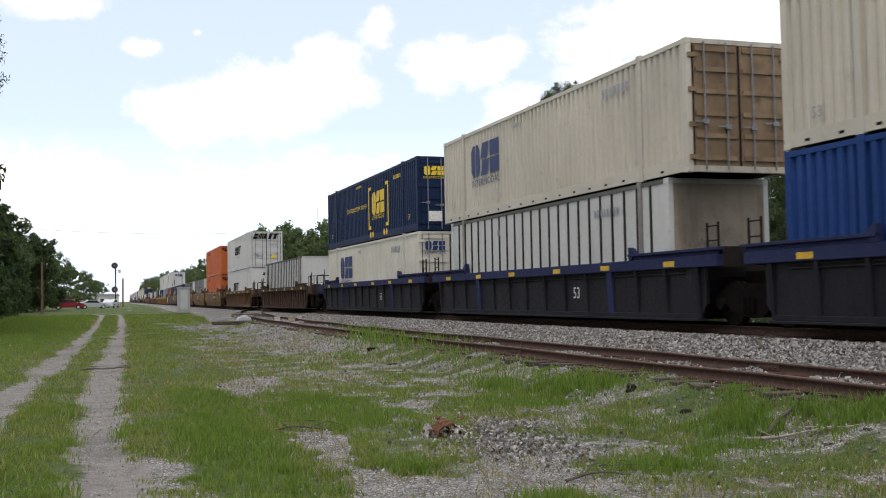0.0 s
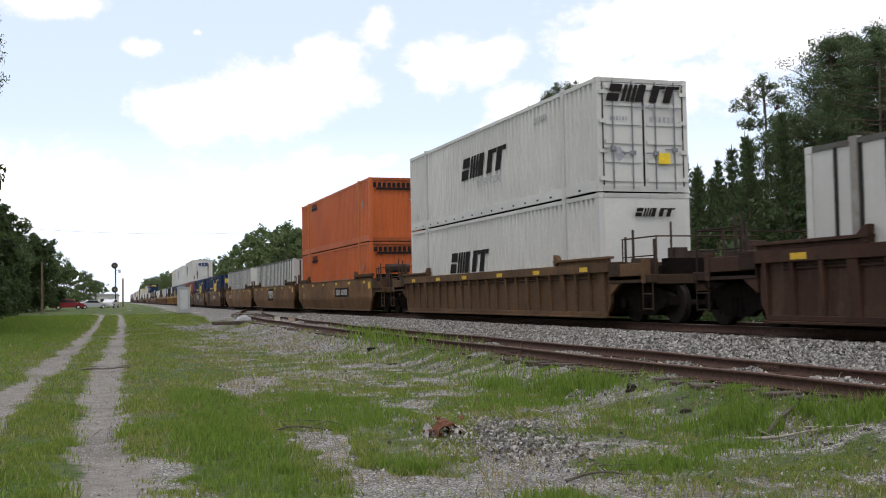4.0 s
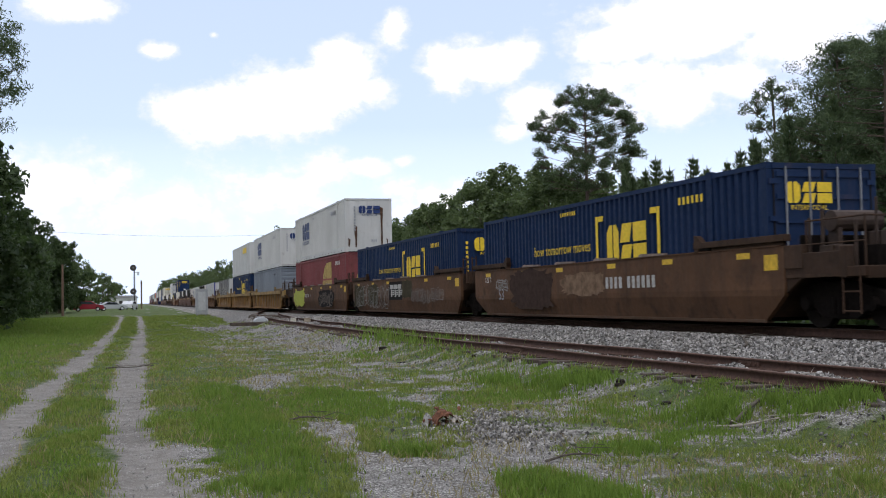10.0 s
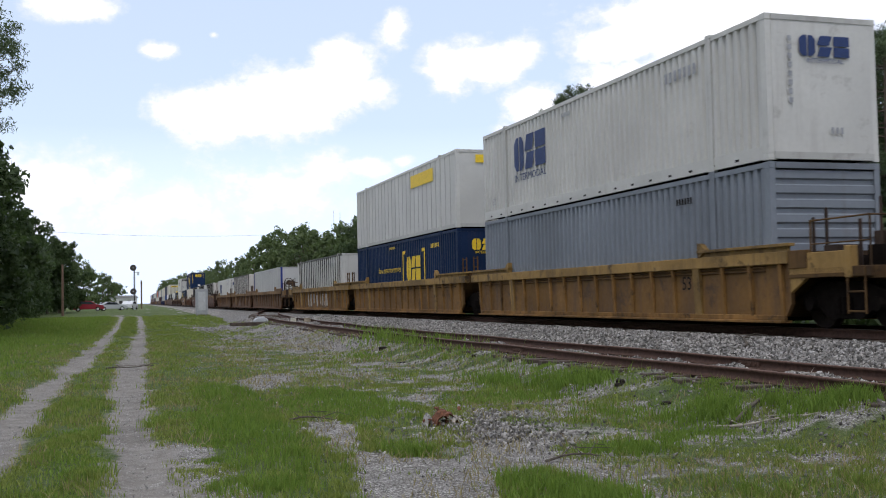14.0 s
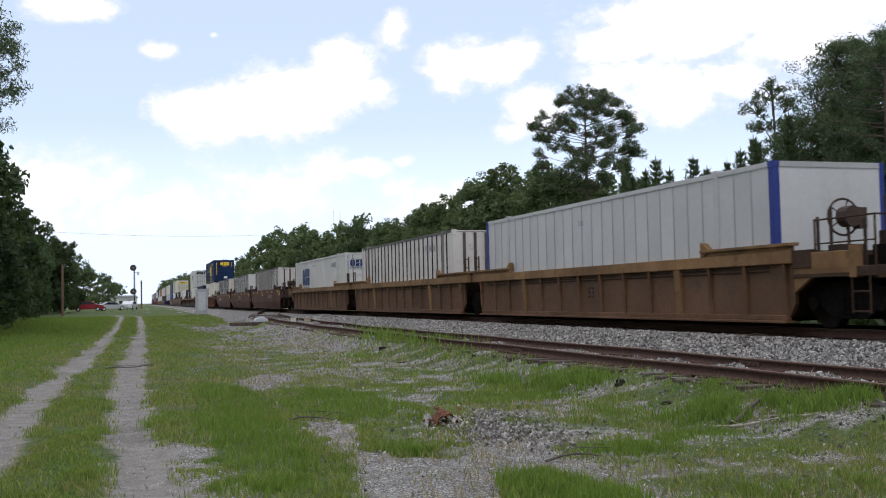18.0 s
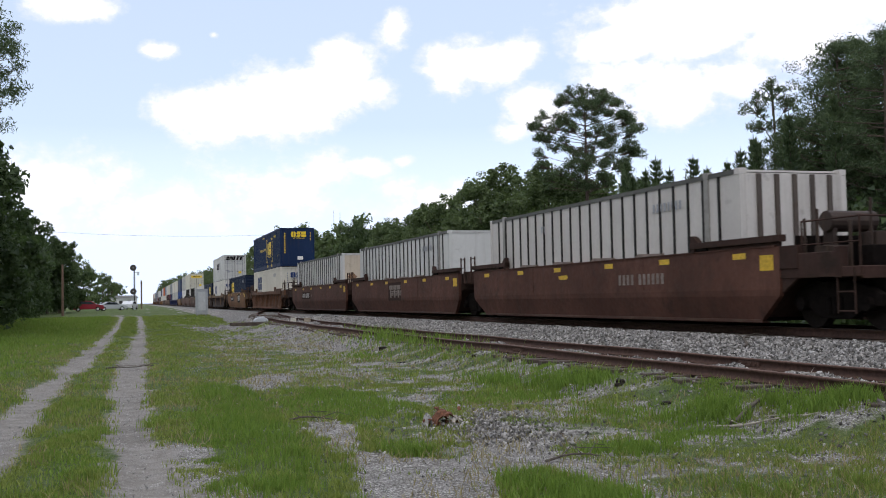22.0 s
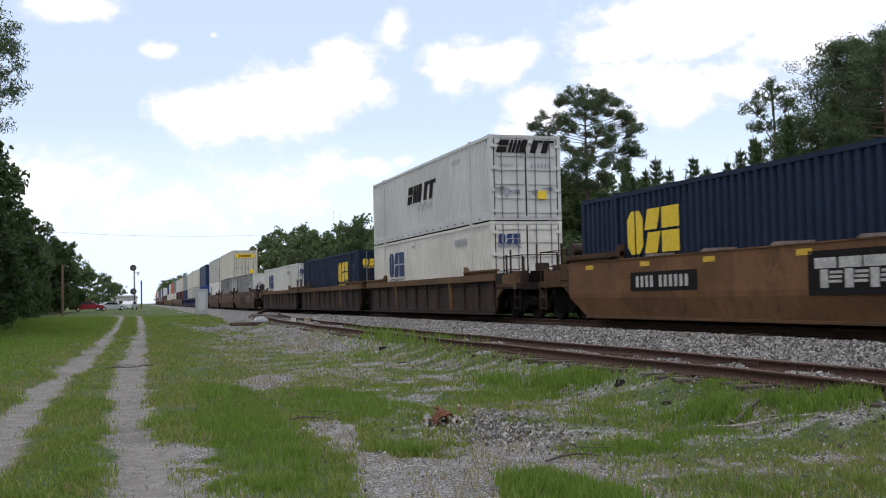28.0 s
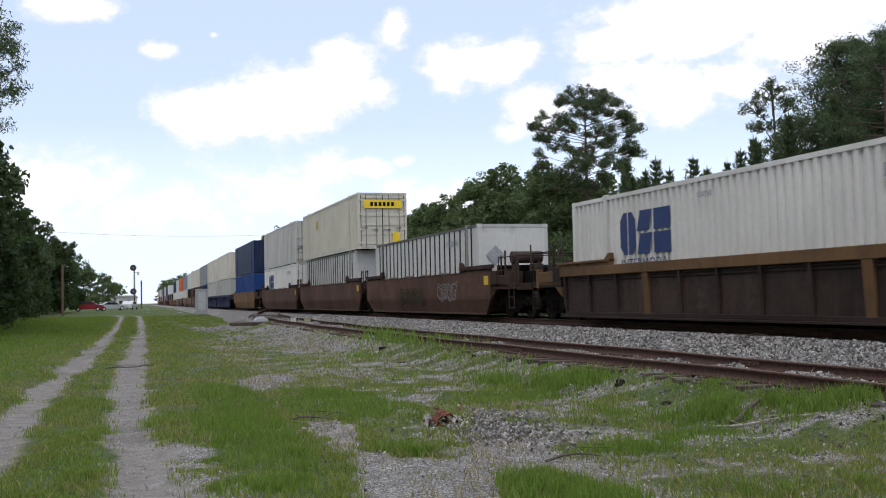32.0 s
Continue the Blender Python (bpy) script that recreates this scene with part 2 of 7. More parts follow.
M_STONE = stone_mat("ballast_stone", (0.125, 0.117, 0.108), (0.52, 0.500, 0.475))
M_PALE = stone_mat("pale_stone", (0.24, 0.23, 0.215), (0.52, 0.50, 0.47))
M_DARKST = stone_mat("old_dark_stone", (0.07, 0.06, 0.055), (0.26, 0.25, 0.24))

# ---------- building helpers ----------


def box(bm, x0, x1, y0, y1, z0, z1):
    v = [bm.verts.new(p) for p in ((x0, y0, z0), (x1, y0, z0), (x1, y1, z0), (x0, y1, z0), (x0, y0, z1), (x1, y0, z1), (x1, y1, z1), (x0, y1, z1))]
    for f in ((3, 2, 1, 0), (4, 5, 6, 7), (0, 1, 5, 4), (1, 2, 6, 5), (2, 3, 7, 6), (3, 0, 4, 7)):
        bm.faces.new([v[i] for i in f])


def rod(bm, a, b, r, n=8, r2=None):
    """A round bar from a to b, tapering to r2."""
    a, b = Vector(a), Vector(b)
    q = (b - a).to_track_quat("Z", "Y")
    r2 = r if r2 is None else r2
    ra = [bm.verts.new(a + q @ Vector((r * math.cos(t), r * math.sin(t), 0))) for t in (2 * math.pi * i / n for i in range(n))]
    rb = [bm.verts.new(b + q @ Vector((r2 * math.cos(t), r2 * math.sin(t), 0))) for t in (2 * math.pi * i / n for i in range(n))]
    for i in range(n):
        bm.faces.new((ra[i], ra[(i + 1) % n], rb[(i + 1) % n], rb[i]))
    bm.faces.new(ra[::-1])
    bm.faces.new(rb)


def slab(bm, outline, axis, lo, hi):
    """A plate: an outline in the plane across the axis ('x': y, z pairs; 'y': x, z; 'z': x, y), from lo to hi."""
    put = {"x": lambda p, w: (w, p[0], p[1]), "y": lambda p, w: (p[0], w, p[1]), "z": lambda p, w: (p[0], p[1], w)}[axis]
    a = [bm.verts.new(put(p, lo)) for p in outline]
    b = [bm.verts.new(put(p, hi)) for p in outline]
    n = len(outline)
    bm.faces.new(a[::-1])
    bm.faces.new(b)
    for i in range(n):
        bm.faces.new((a[i], a[(i + 1) % n], b[(i + 1) % n], b[i]))


def ring(bm, c, r, tube, axis="y", n=20, k=6):
    """A torus round the axis."""
    c = Vector(c)
    rows = []
    for i in range(n):
        t = 2 * math.pi * i / n
        row = []
        for j in range(k):
            s = 2 * math.pi * j / k
            w, h = (r + tube * math.cos(s)), tube * math.sin(s)
            p = {"y": (w * math.cos(t), h, w * math.sin(t)), "x": (h, w * math.cos(t), w * math.sin(t)), "z": (w * math.cos(t), w * math.sin(t), h)}[axis]
            row.append(bm.verts.new(c + Vector(p)))
        rows.append(row)
    for i in range(n):
        for j in range(k):
            bm.faces.new((rows[i][j], rows[(i + 1) % n][j], rows[(i + 1) % n][(j + 1) % k], rows[i][(j + 1) % k]))


def finish(bm, name, bevel=0.0):
    if bevel:
        bmesh.ops.bevel(bm, geom=bm.edges[:], offset=bevel, segments=1, affect="EDGES", profile=0.5, clamp_overlap=True)
    bmesh.ops.recalc_face_normals(bm, faces=bm.faces)
    me = bpy.data.meshes.new(name)
    bm.to_mesh(me)
    bm.free()
    return me


MESHES = {}


def part(name, make, material, parent, label="", key=None, bevel=0.0, smooth=False, at=None):
    """One mesh object under a thing or a part. make(bm) draws it; pieces with the same key share one mesh."""
    me = MESHES.get(key) if key else None
    if me is None:
        bm = bmesh.new()
        make(bm)
        me = finish(bm, name, bevel)
        me.materials.append(material)
        if smooth:
            for p in me.polygons:
                p.use_smooth = True
        if key:
            MESHES[key] = me
    ob = new(name, me)
    if key:
        ob.material_slots[0].link = "OBJECT"
        ob.material_slots[0].material = material
    ob.parent = parent
    if at is not None:
        ob.matrix_basis = at
    if label:
        ob["label"] = label
    return ob


def thing(name, m, label, category, group=""):
    ob = new(name)
    ob.empty_display_size = 0.2
    ob.matrix_basis = m
    return tagged(ob, label, category, group)


def arrays(name, verts, faces, material, smooth=False):
    me = bpy.data.meshes.new(name)
    verts, faces = np.asarray(verts, dtype=np.float32), np.asarray(faces, dtype=np.int32)
    me.vertices.add(len(verts))
    me.vertices.foreach_set("co", verts.ravel())
    k = faces.shape[1]
    me.loops.add(faces.size)
    me.loops.foreach_set("vertex_index", faces.ravel())
    me.polygons.add(len(faces))
    me.polygons.foreach_set("loop_start", np.arange(0, faces.size, k, dtype=np.int32))
    if smooth:
        me.polygons.foreach_set("use_smooth", np.ones(len(faces), dtype=bool))
    me.update(calc_edges=True)
    me.materials.append(material)
    return me


def vnoise(x, y, scale, seed=0):
    """Smooth value noise in 0..1 on arrays."""
    x, y = np.asarray(x, float) / scale, np.asarray(y, float) / scale
    xi, yi = np.floor(x).astype(np.int64), np.floor(y).astype(np.int64)
    fx, fy = x - xi, y - yi
    fx, fy = fx * fx * (3 - 2 * fx), fy * fy * (3 - 2 * fy)

    def h(a, b):
        n = (a * 374761393 + b * 668265263 + seed * 974711) & 0x7FFFFFFF
        n = ((n ^ (n >> 13)) * 1274126177) & 0x7FFFFFFF
        return ((n ^ (n >> 16)) & 0xFFFF) / 65535.0
    return (h(xi, yi) * (1 - fx) + h(xi + 1, yi) * fx) * (1 - fy) + (h(xi, yi + 1) * (1 - fx) + h(xi + 1, yi + 1) * fx) * fy


# ---------- the line ----------
TRACK_X = 13.605             # centre of the main track
GAUGE = 0.7525               # half the distance between rail heads


def bend(y):
    """How far the main line swings aside: straight, then a very wide curve, then straight again."""
    y = np.asarray(y, float)
    c = np.clip(y - 40, 0, 112)
    return 1.2e-4 * c * c + 2 * 1.2e-4 * 112 * np.clip(y - 152, 0, None)


def siding(y):
    """Centre and rail-head height of the siding, which runs into the main line at a switch."""
    y = np.asarray(y, float)
    s = np.clip((y - 52) / 38, 0, 1) ** 2
    x = 9.30 + (TRACK_X + bend(y) - 9.30) * s
    return x, -0.37 + 0.37 * np.clip((y - 40) / 55, 0, 1)


def ground_z(x, y):
    """Height of the ground sheet: flat verge with the dirt road, old siding bed, ballast bed of the main line."""
    x, y = np.asarray(x, float), np.asarray(y, float)
    b = bend(y)
    base = -0.90 + 0.30 * step(y, 62, 115) + 0.30 * step(y, 115, 200) + 0.09 * (vnoise(x, y, 2.3, 1) - 0.5) + 0.04 * (vnoise(x, y, 0.7, 2) - 0.5) + 0.018 * (vnoise(x, y, 0.3, 5) - 0.5)
    worn = np.clip(np.exp(-((x - rut_r(y)) / 0.5) ** 2) + np.exp(-((x - rut_l(y)) / 0.5) ** 2), 0, 1)
    base = base - worn * 0.8 * (0.04 * (vnoise(x, y, 0.7, 2) - 0.5) + 0.018 * (vnoise(x, y, 0.3, 5) - 0.5))
    base = base - 0.06 * np.exp(-((x - rut_r(y)) / 0.32) ** 2) - 0.06 * np.exp(-((x - rut_l(y)) / 0.32) ** 2)
    sx, sz = siding(y)
    bed = sz - 0.19
    d = np.abs(x - sx) - 1.2
    side = np.where(d < 0, bed, bed - 0.32 * d) + 0.10 * (vnoise(x, y, 0.9, 3) - 0.5) + 0.05 * (vnoise(x, y, 0.33, 6) - 0.5)
    dm = np.abs(x - TRACK_X - b) - 1.75
    main = np.where(dm < 0, -0.20, -0.20 - 0.22 * dm - 0.05 * np.clip(dm, 0, 3) ** 2) + 0.025 * (vnoise(x, y, 0.45, 4) - 0.5)
    return np.maximum(base, np.maximum(side, main))


def rut_r(y):
    return np.interp(y, [-40, 5, 9, 14, 19, 27, 44, 60, 105, 116, 123, 128], [0.9, 0.42, 0.36, 0.29, 0.36, 0.61, 1.23, 1.87, 3.15, 3.1, 2.2, 0.8])


def rut_l(y):
    return np.interp(y, [-40, 5, 11, 16.5, 22, 28, 38, 62, 75, 106, 117, 124, 128], [-0.9, -1.2, -1.25, -1.24, -1.12, -0.83, -0.42, 0.33, 0.72, 1.45, 1.5, 0.5, -0.6])


PAD = [(2.42, 14.1), (2.9, 13.9), (2.95, 12.6), (2.88, 12.2), (2.77, 11.3), (2.9, 10.75), (3.35, 10.4), (3.75, 10.9), (4.1, 12.4), (4.55, 13.0), (4.85, 13.2), (4.95, 12.2), (4.78, 11.3), (4.6, 10.4), (4.5, 9.6),
       (4.46, 8.84), (4.28, 7.97), (4.4, 6.5), (5.0, 4.0), (1.6, 4.0), (1.75, 7.0), (1.96, 8.4), (2.2, 9.9), (2.12, 11.1), (2.29, 12.6)]
ISLAND = [(3.35, 9.3), (3.9, 9.2), (4.1, 8.2), (3.95, 7.0), (3.0, 7.0), (3.05, 8.0)]
SHOULDER = [(0.45, 14.1), (0.72, 13.1), (0.99, 11.7), (1.3, 10.2), (1.2, 8.0), (1.0, 5.0), (0.2, 5.0), (0.3, 9.2)]
PATCH = [(2.45, 22.0), (3.0, 23.6), (3.8, 23.9), (4.1, 23.0), (3.5, 21.5), (2.95, 19.4), (2.35, 18.5), (2.3, 19.6)]
# where the grass grows thick: middle and half widths
LUSH = [(1.55, 12.5, 0.70, 3.6), (1.95, 18.0, 0.75, 4.0), (3.5, 16.2, 1.1, 3.0), (3.05, 11.0, 0.4, 0.55), (3.55, 8.2, 0.5, 0.95), (5.2, 10.0, 0.6, 0.6), (1.15, 9.3, 0.35, 0.7), (6.3, 15.8, 0.9, 1.2), (8.0, 19.5, 0.6, 1.6), (8.3, 12.9, 0.9, 0.9), (6.5, 10.7, 0.7, 0.5)]


def thick(x, y):
    z = np.zeros(np.shape(x))
    for a, b, ra, rb in LUSH:
        z = np.maximum(z, 1 - np.hypot((x - a) / ra, (y - b) / rb))
    return step(z + 0.5 * (vnoise(x, y, 0.5, 23) - 0.5), 0.0, 0.35)


def inside(poly, x, y):
    """Signed distance to a polygon's edge, positive within."""
    x, y = np.asarray(x, float), np.asarray(y, float)
    d = np.full(x.shape, 1e9)
    inn = np.zeros(x.shape, bool)
    for (ax, ay), (bx, by) in zip(poly, poly[1:] + poly[:1]):
        ex, ey = bx - ax, by - ay
        t = np.clip(((x - ax) * ex + (y - ay) * ey) / (ex * ex + ey * ey), 0, 1)
        d = np.minimum(d, np.hypot(x - ax - t * ex, y - ay - t * ey))
        cross = ((ay > y) != (by > y)) & (x < (bx - ax) * (y - ay) / (by - ay + 1e-12) + ax)
        inn ^= cross
    return np.where(inn, d, -d)


def step(v, a, b):
    t = np.clip((v - a) / (b - a), 0, 1)
    return t * t * (3 - 2 * t)


def masks(x, y):
    """Bare dirt of the ruts, clean ballast, gravel among the grass: each 0..1."""
    b = bend(y)
    sx, _ = siding(y)
    rag = 0.30 * (vnoise(x, y, 1.1, 11) - 0.5) + 0.10 * (vnoise(x, y, 0.3, 12) - 0.5)
    wide = 0.31 + np.clip((14 - y) * 0.012, 0, 0.08)
    rut = np.maximum(step(wide + rag - np.abs(x - rut_r(y)), -0.22, 0.2), step(0.30 + rag - np.abs(x - rut_l(y)), -0.22, 0.2))
    rut = rut * (y < 128)
    left = np.where(y < 42, sx + 0.55, np.where(y < 110, np.interp(y, [42, 55, 75, 110], [9.3, 8.8, 8.2, 10.5]), TRACK_X + b - 2.6))
    ballast = step(x - left + rag * 1.5, -0.15, 0.2) * step(TRACK_X + b + 4.2 - x, 0, 0.5)
    pad = step(inside(PAD, x, y) + rag * 1.2 + 0.16 * (vnoise(x, y, 0.22, 18) - 0.5), -0.08, 0.12)
    pad = pad * (1 - step(inside(ISLAND, x, y) + rag, -0.05, 0.12))
    pad = np.maximum(pad, step(inside(PATCH, x, y) + rag * 1.2, -0.08, 0.1))
    pad = np.maximum(pad, 0.8 * step(inside(SHOULDER, x, y) + rag * 1.4, -0.15, 0.15))
    stony = step(vnoise(x, y, 1.1, 13) * 0.6 + vnoise(x, y, 0.4, 14) * 0.4 + 0.16 * step(x, 2.5, 6.5) - 0.06 * step(y, 25, 60), 0.70, 0.86) * step(x, 2.0, 3.8)
    near_bed = step(x - np.where(y > 28, 5.2 - (y - 28) * 0.02, 5.6) + rag * 3, -0.3, 0.8) * step(y, 24, 34) * np.maximum(step(88 - y, 0, 22), step(x - bend(y), 8, 9.5))
    thin = (0.26 + 0.34 * step(vnoise(x, y, 0.8, 15) * 0.6 + vnoise(x, y, 0.25, 16) * 0.4, 0.40, 0.62)) * step(x, 2.0, 4.0) * step(13 - x, 0, 2) * step(60 - y, 0, 20) + 0.22 * step(0.9 - np.abs(x - rut_r(y)), 0, 0.5)
    gravel = np.maximum(np.maximum(pad, thin), np.maximum(stony * 0.7, near_bed * (0.5 + 0.5 * step(vnoise(x, y, 1.6, 17), 0.3, 0.5))))
    return rut, ballast, gravel


def oily_shade(x, y):
    """The stained strip between and beside the main rails, the shade under the train put into its colour."""
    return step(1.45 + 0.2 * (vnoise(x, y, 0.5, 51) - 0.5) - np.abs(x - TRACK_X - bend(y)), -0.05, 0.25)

# ---------- ground ----------


def ground_material():
    m, nt, N, Lk, bsdf = shader("verge_ground")
    tc = N.new("ShaderNodeTexCoord")
    vec = tc.outputs["Object"]
    at = N.new("ShaderNodeAttribute")
    at.attribute_name = "cover"
    sep = N.new("ShaderNodeSeparateColor")
    Lk.new(at.outputs["Color"], sep.inputs[0])
    big = noise_node(N, Lk, vec, 0.5, 4)
    mid = noise_node(N, Lk, vec, 3.2, 5, 0.65)
    fine = noise_node(N, Lk, vec, 24.0, 4, 0.75)
    tuft = noise_node(N, Lk, vec, 11.0, 5, 0.75)

    def cells(scale, dark, pale):
        """Crushed stone: every cell a grey of its own, crevice shade painted dark in the gaps."""
        v = N.new("ShaderNodeTexVoronoi")
        v.inputs["Scale"].default_value = scale
        Lk.new(vec, v.inputs["Vector"])
        one = N.new("ShaderNodeSeparateColor")
        Lk.new(v.outputs["Color"], one.inputs[0])
        c = blend(N, Lk, one.outputs[0], dark, pale)
        return blend(N, Lk, ranged(N, Lk, v.outputs["Distance"], 0.35, 0.75, 0, 0.75), c, tuple(x * 0.35 for x in dark)), v.outputs["Distance"]
    pebble, gap = cells(46.0, (0.22, 0.208, 0.190), (0.64, 0.62, 0.59))
    coarse, gap2 = cells(19.0, (0.115, 0.108, 0.100), (0.43, 0.415, 0.395))
    grass = blend(N, Lk, ranged(N, Lk, mid, 0.3, 0.7), (0.052, 0.086, 0.025), (0.104, 0.145, 0.047))
    grass = blend(N, Lk, ranged(N, Lk, big, 0.45, 0.75, 0, 0.25), grass, (0.19, 0.195, 0.06))
    grass = blend(N, Lk, ranged(N, Lk, tuft, 0.46, 0.64, 0, 0.65), grass, (0.066, 0.075, 0.026))
    grass = blend(N, Lk, ranged(N, Lk, fine, 0.56, 0.68, 0, 0.5), grass, (0.27, 0.25, 0.17))
    dirt = blend(N, Lk, ranged(N, Lk, mid, 0.3, 0.7), (0.18, 0.163, 0.143), (0.315, 0.295, 0.27))
    dirt = blend(N, Lk, ranged(N, Lk, big, 0.5, 0.66, 0, 0.6), dirt, (0.12, 0.107, 0.092))
    dirt = blend(N, Lk, ranged(N, Lk, tuft, 0.50, 0.66, 0, 0.75), dirt, pebble)
    dirt = blend(N, Lk, ranged(N, Lk, fine, 0.56, 0.70, 0, 0.6), dirt, (0.14, 0.125, 0.105))
    stone = blend(N, Lk, ranged(N, Lk, mid, 0.35, 0.7, 0, 0.35), coarse, (0.24, 0.23, 0.22))
    grit = blend(N, Lk, ranged(N, Lk, fine, 0.35, 0.65), (0.085, 0.075, 0.060), pebble)
    grit = blend(N, Lk, ranged(N, Lk, mid, 0.42, 0.62, 0, 0.8), grit, pebble)

    def ragged(mask, width=0.5):
        a = N.new("ShaderNodeMath")
        a.operation = "MULTIPLY_ADD"
        Lk.new(mid, a.inputs[0])
        a.inputs[1].default_value = width
        Lk.new(mask, a.inputs[2])
        return ranged(N, Lk, a.outputs[0], 0.45 + width * 0.3, 0.55 + width * 0.6)

    c = blend(N, Lk, ragged(sep.outputs[2]), grass, grit)
    c = blend(N, Lk, ragged(sep.outputs[0], 0.9), c, dirt)
    c = blend(N, Lk, ragged(sep.outputs[1]), c, stone)
    # near-black by alpha: stain plus the train's shade painted on the bed
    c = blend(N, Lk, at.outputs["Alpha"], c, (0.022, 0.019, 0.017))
    Lk.new(c, bsdf.inputs["Base Color"])
    bsdf.inputs["Roughness"].default_value = 0.95
    bsdf.inputs["Specular IOR Level"].default_value = 0.2
    bump = N.new("ShaderNodeBump")
    bump.inputs["Strength"].default_value, bump.inputs["Distance"].default_value = 1.0, 0.055
    Lk.new(blend(N, Lk, 0.4, blend(N, Lk, 0.5, fine, tuft), gap), bump.inputs["Height"])
    Lk.new(bump.outputs[0], bsdf.inputs["Normal"])
    return m


def make_ground():
    def lines(knots):
        out = []
        for (a, b, s) in knots:
            n = max(1, int(round((b - a) / s)))
            out += [a + (b - a) * i / n for i in range(n)]
        return out + [knots[-1][1]]
    xs = np.array(lines([(-1500, -300, 200), (-300, -60, 30), (-60, -12, 4), (-12, -4, 0.5), (-4, 19, 0.14), (19, 30, 1), (30, 70, 5), (70, 300, 40), (300, 1500, 200)]))
    ys = np.array(lines([(-400, -40, 40), (-40, 4, 2.5), (4, 36, 0.16), (36, 70, 0.4), (70, 130, 1.2), (130, 320, 6), (320, 700, 30), (700, 3000, 200)]))
    X, Y = np.meshgrid(xs, ys)
    Z = ground_z(X, Y)
    nx, ny = len(xs), len(ys)
    idx = np.arange(nx * ny).reshape(ny, nx)
    faces = np.stack([idx[:-1, :-1], idx[:-1, 1:], idx[1:, 1:], idx[1:, :-1]], -1).reshape(-1, 4)
    me = arrays("ground", np.stack([X, Y, Z], -1).reshape(-1, 3), faces, ground_material(), True)
    r, b, g = masks(X, Y)
    col = me.color_attributes.new("cover", "FLOAT_COLOR", "POINT")
    # alpha: painted under-train shade on the main bed, darker strip between siding rails
    col.data.foreach_set("color", np.stack([r, b, g, np.maximum(0.9 * oily_shade(X, Y), 0.62 * step(1.15 - np.abs(X - siding(Y)[0]) + 0.5 * (vnoise(X, Y, 0.4, 52) - 0.5), 0, 0.4) * step(Y, 16, 26) * step(80 - Y, 0, 15))], -1).astype(np.float32).ravel())
    tagged(new("ground", me), "grassy verge with a two-rut dirt road and ballasted railway bed", "ground", kind="structure")


make_ground()


# ---------- rails and ties ----------
RAIL_SECTION = [(-0.07, -0.17), (0.07, -0.17), (0.07, -0.155), (0.012, -0.13), (0.012, -0.045), (0.036, -0.035), (0.036, -0.006), (0.026, 0), (-0.026, 0), (-0.036, -0.006), (-0.036, -0.035), (-0.012, -0.045), (-0.012, -0.13), (-0.07, -0.155)]


def sweep(section, centre):
    """A section (across, up) drawn along points (x, y, z) on the ground plan."""
    n, k = len(centre), len(section)
    c = np.array(centre)
    d = np.gradient(c[:, :2], axis=0)
    d /= np.linalg.norm(d, axis=1)[:, None]
    nrm = np.stack([d[:, 1], -d[:, 0]], -1)
    s = np.array(section)
    v = np.zeros((n, k, 3))
    v[:, :, 0] = c[:, None, 0] + nrm[:, None, 0] * s[None, :, 0]
    v[:, :, 1] = c[:, None, 1] + nrm[:, None, 1] * s[None, :, 0]
    v[:, :, 2] = c[:, None, 2] + s[None, :, 1]
    i = np.arange(n - 1)[:, None] * k
    j = np.arange(k)[None, :]
    f = np.stack([i + j, i + (j + 1) % k, i + k + (j + 1) % k, i + k + j], -1).reshape(-1, 4)
    return v.reshape(-1, 3), f


def rail(parent, centre, worn):
    v, f = sweep(RAIL_SECTION, centre)
    me = arrays("rail", v, f, M_RAIL)
    me.materials.append(M_HEAD if worn else M_HEADRUST)
    k = len(RAIL_SECTION)
    mi = np.where(np.isin(np.arange(len(f)) % k, (6, 7, 8)), 1, 0).astype(np.int32)
    me.polygons.foreach_set("material_index", mi)
    ob = new("rail", me)
    ob.parent = parent
    return ob


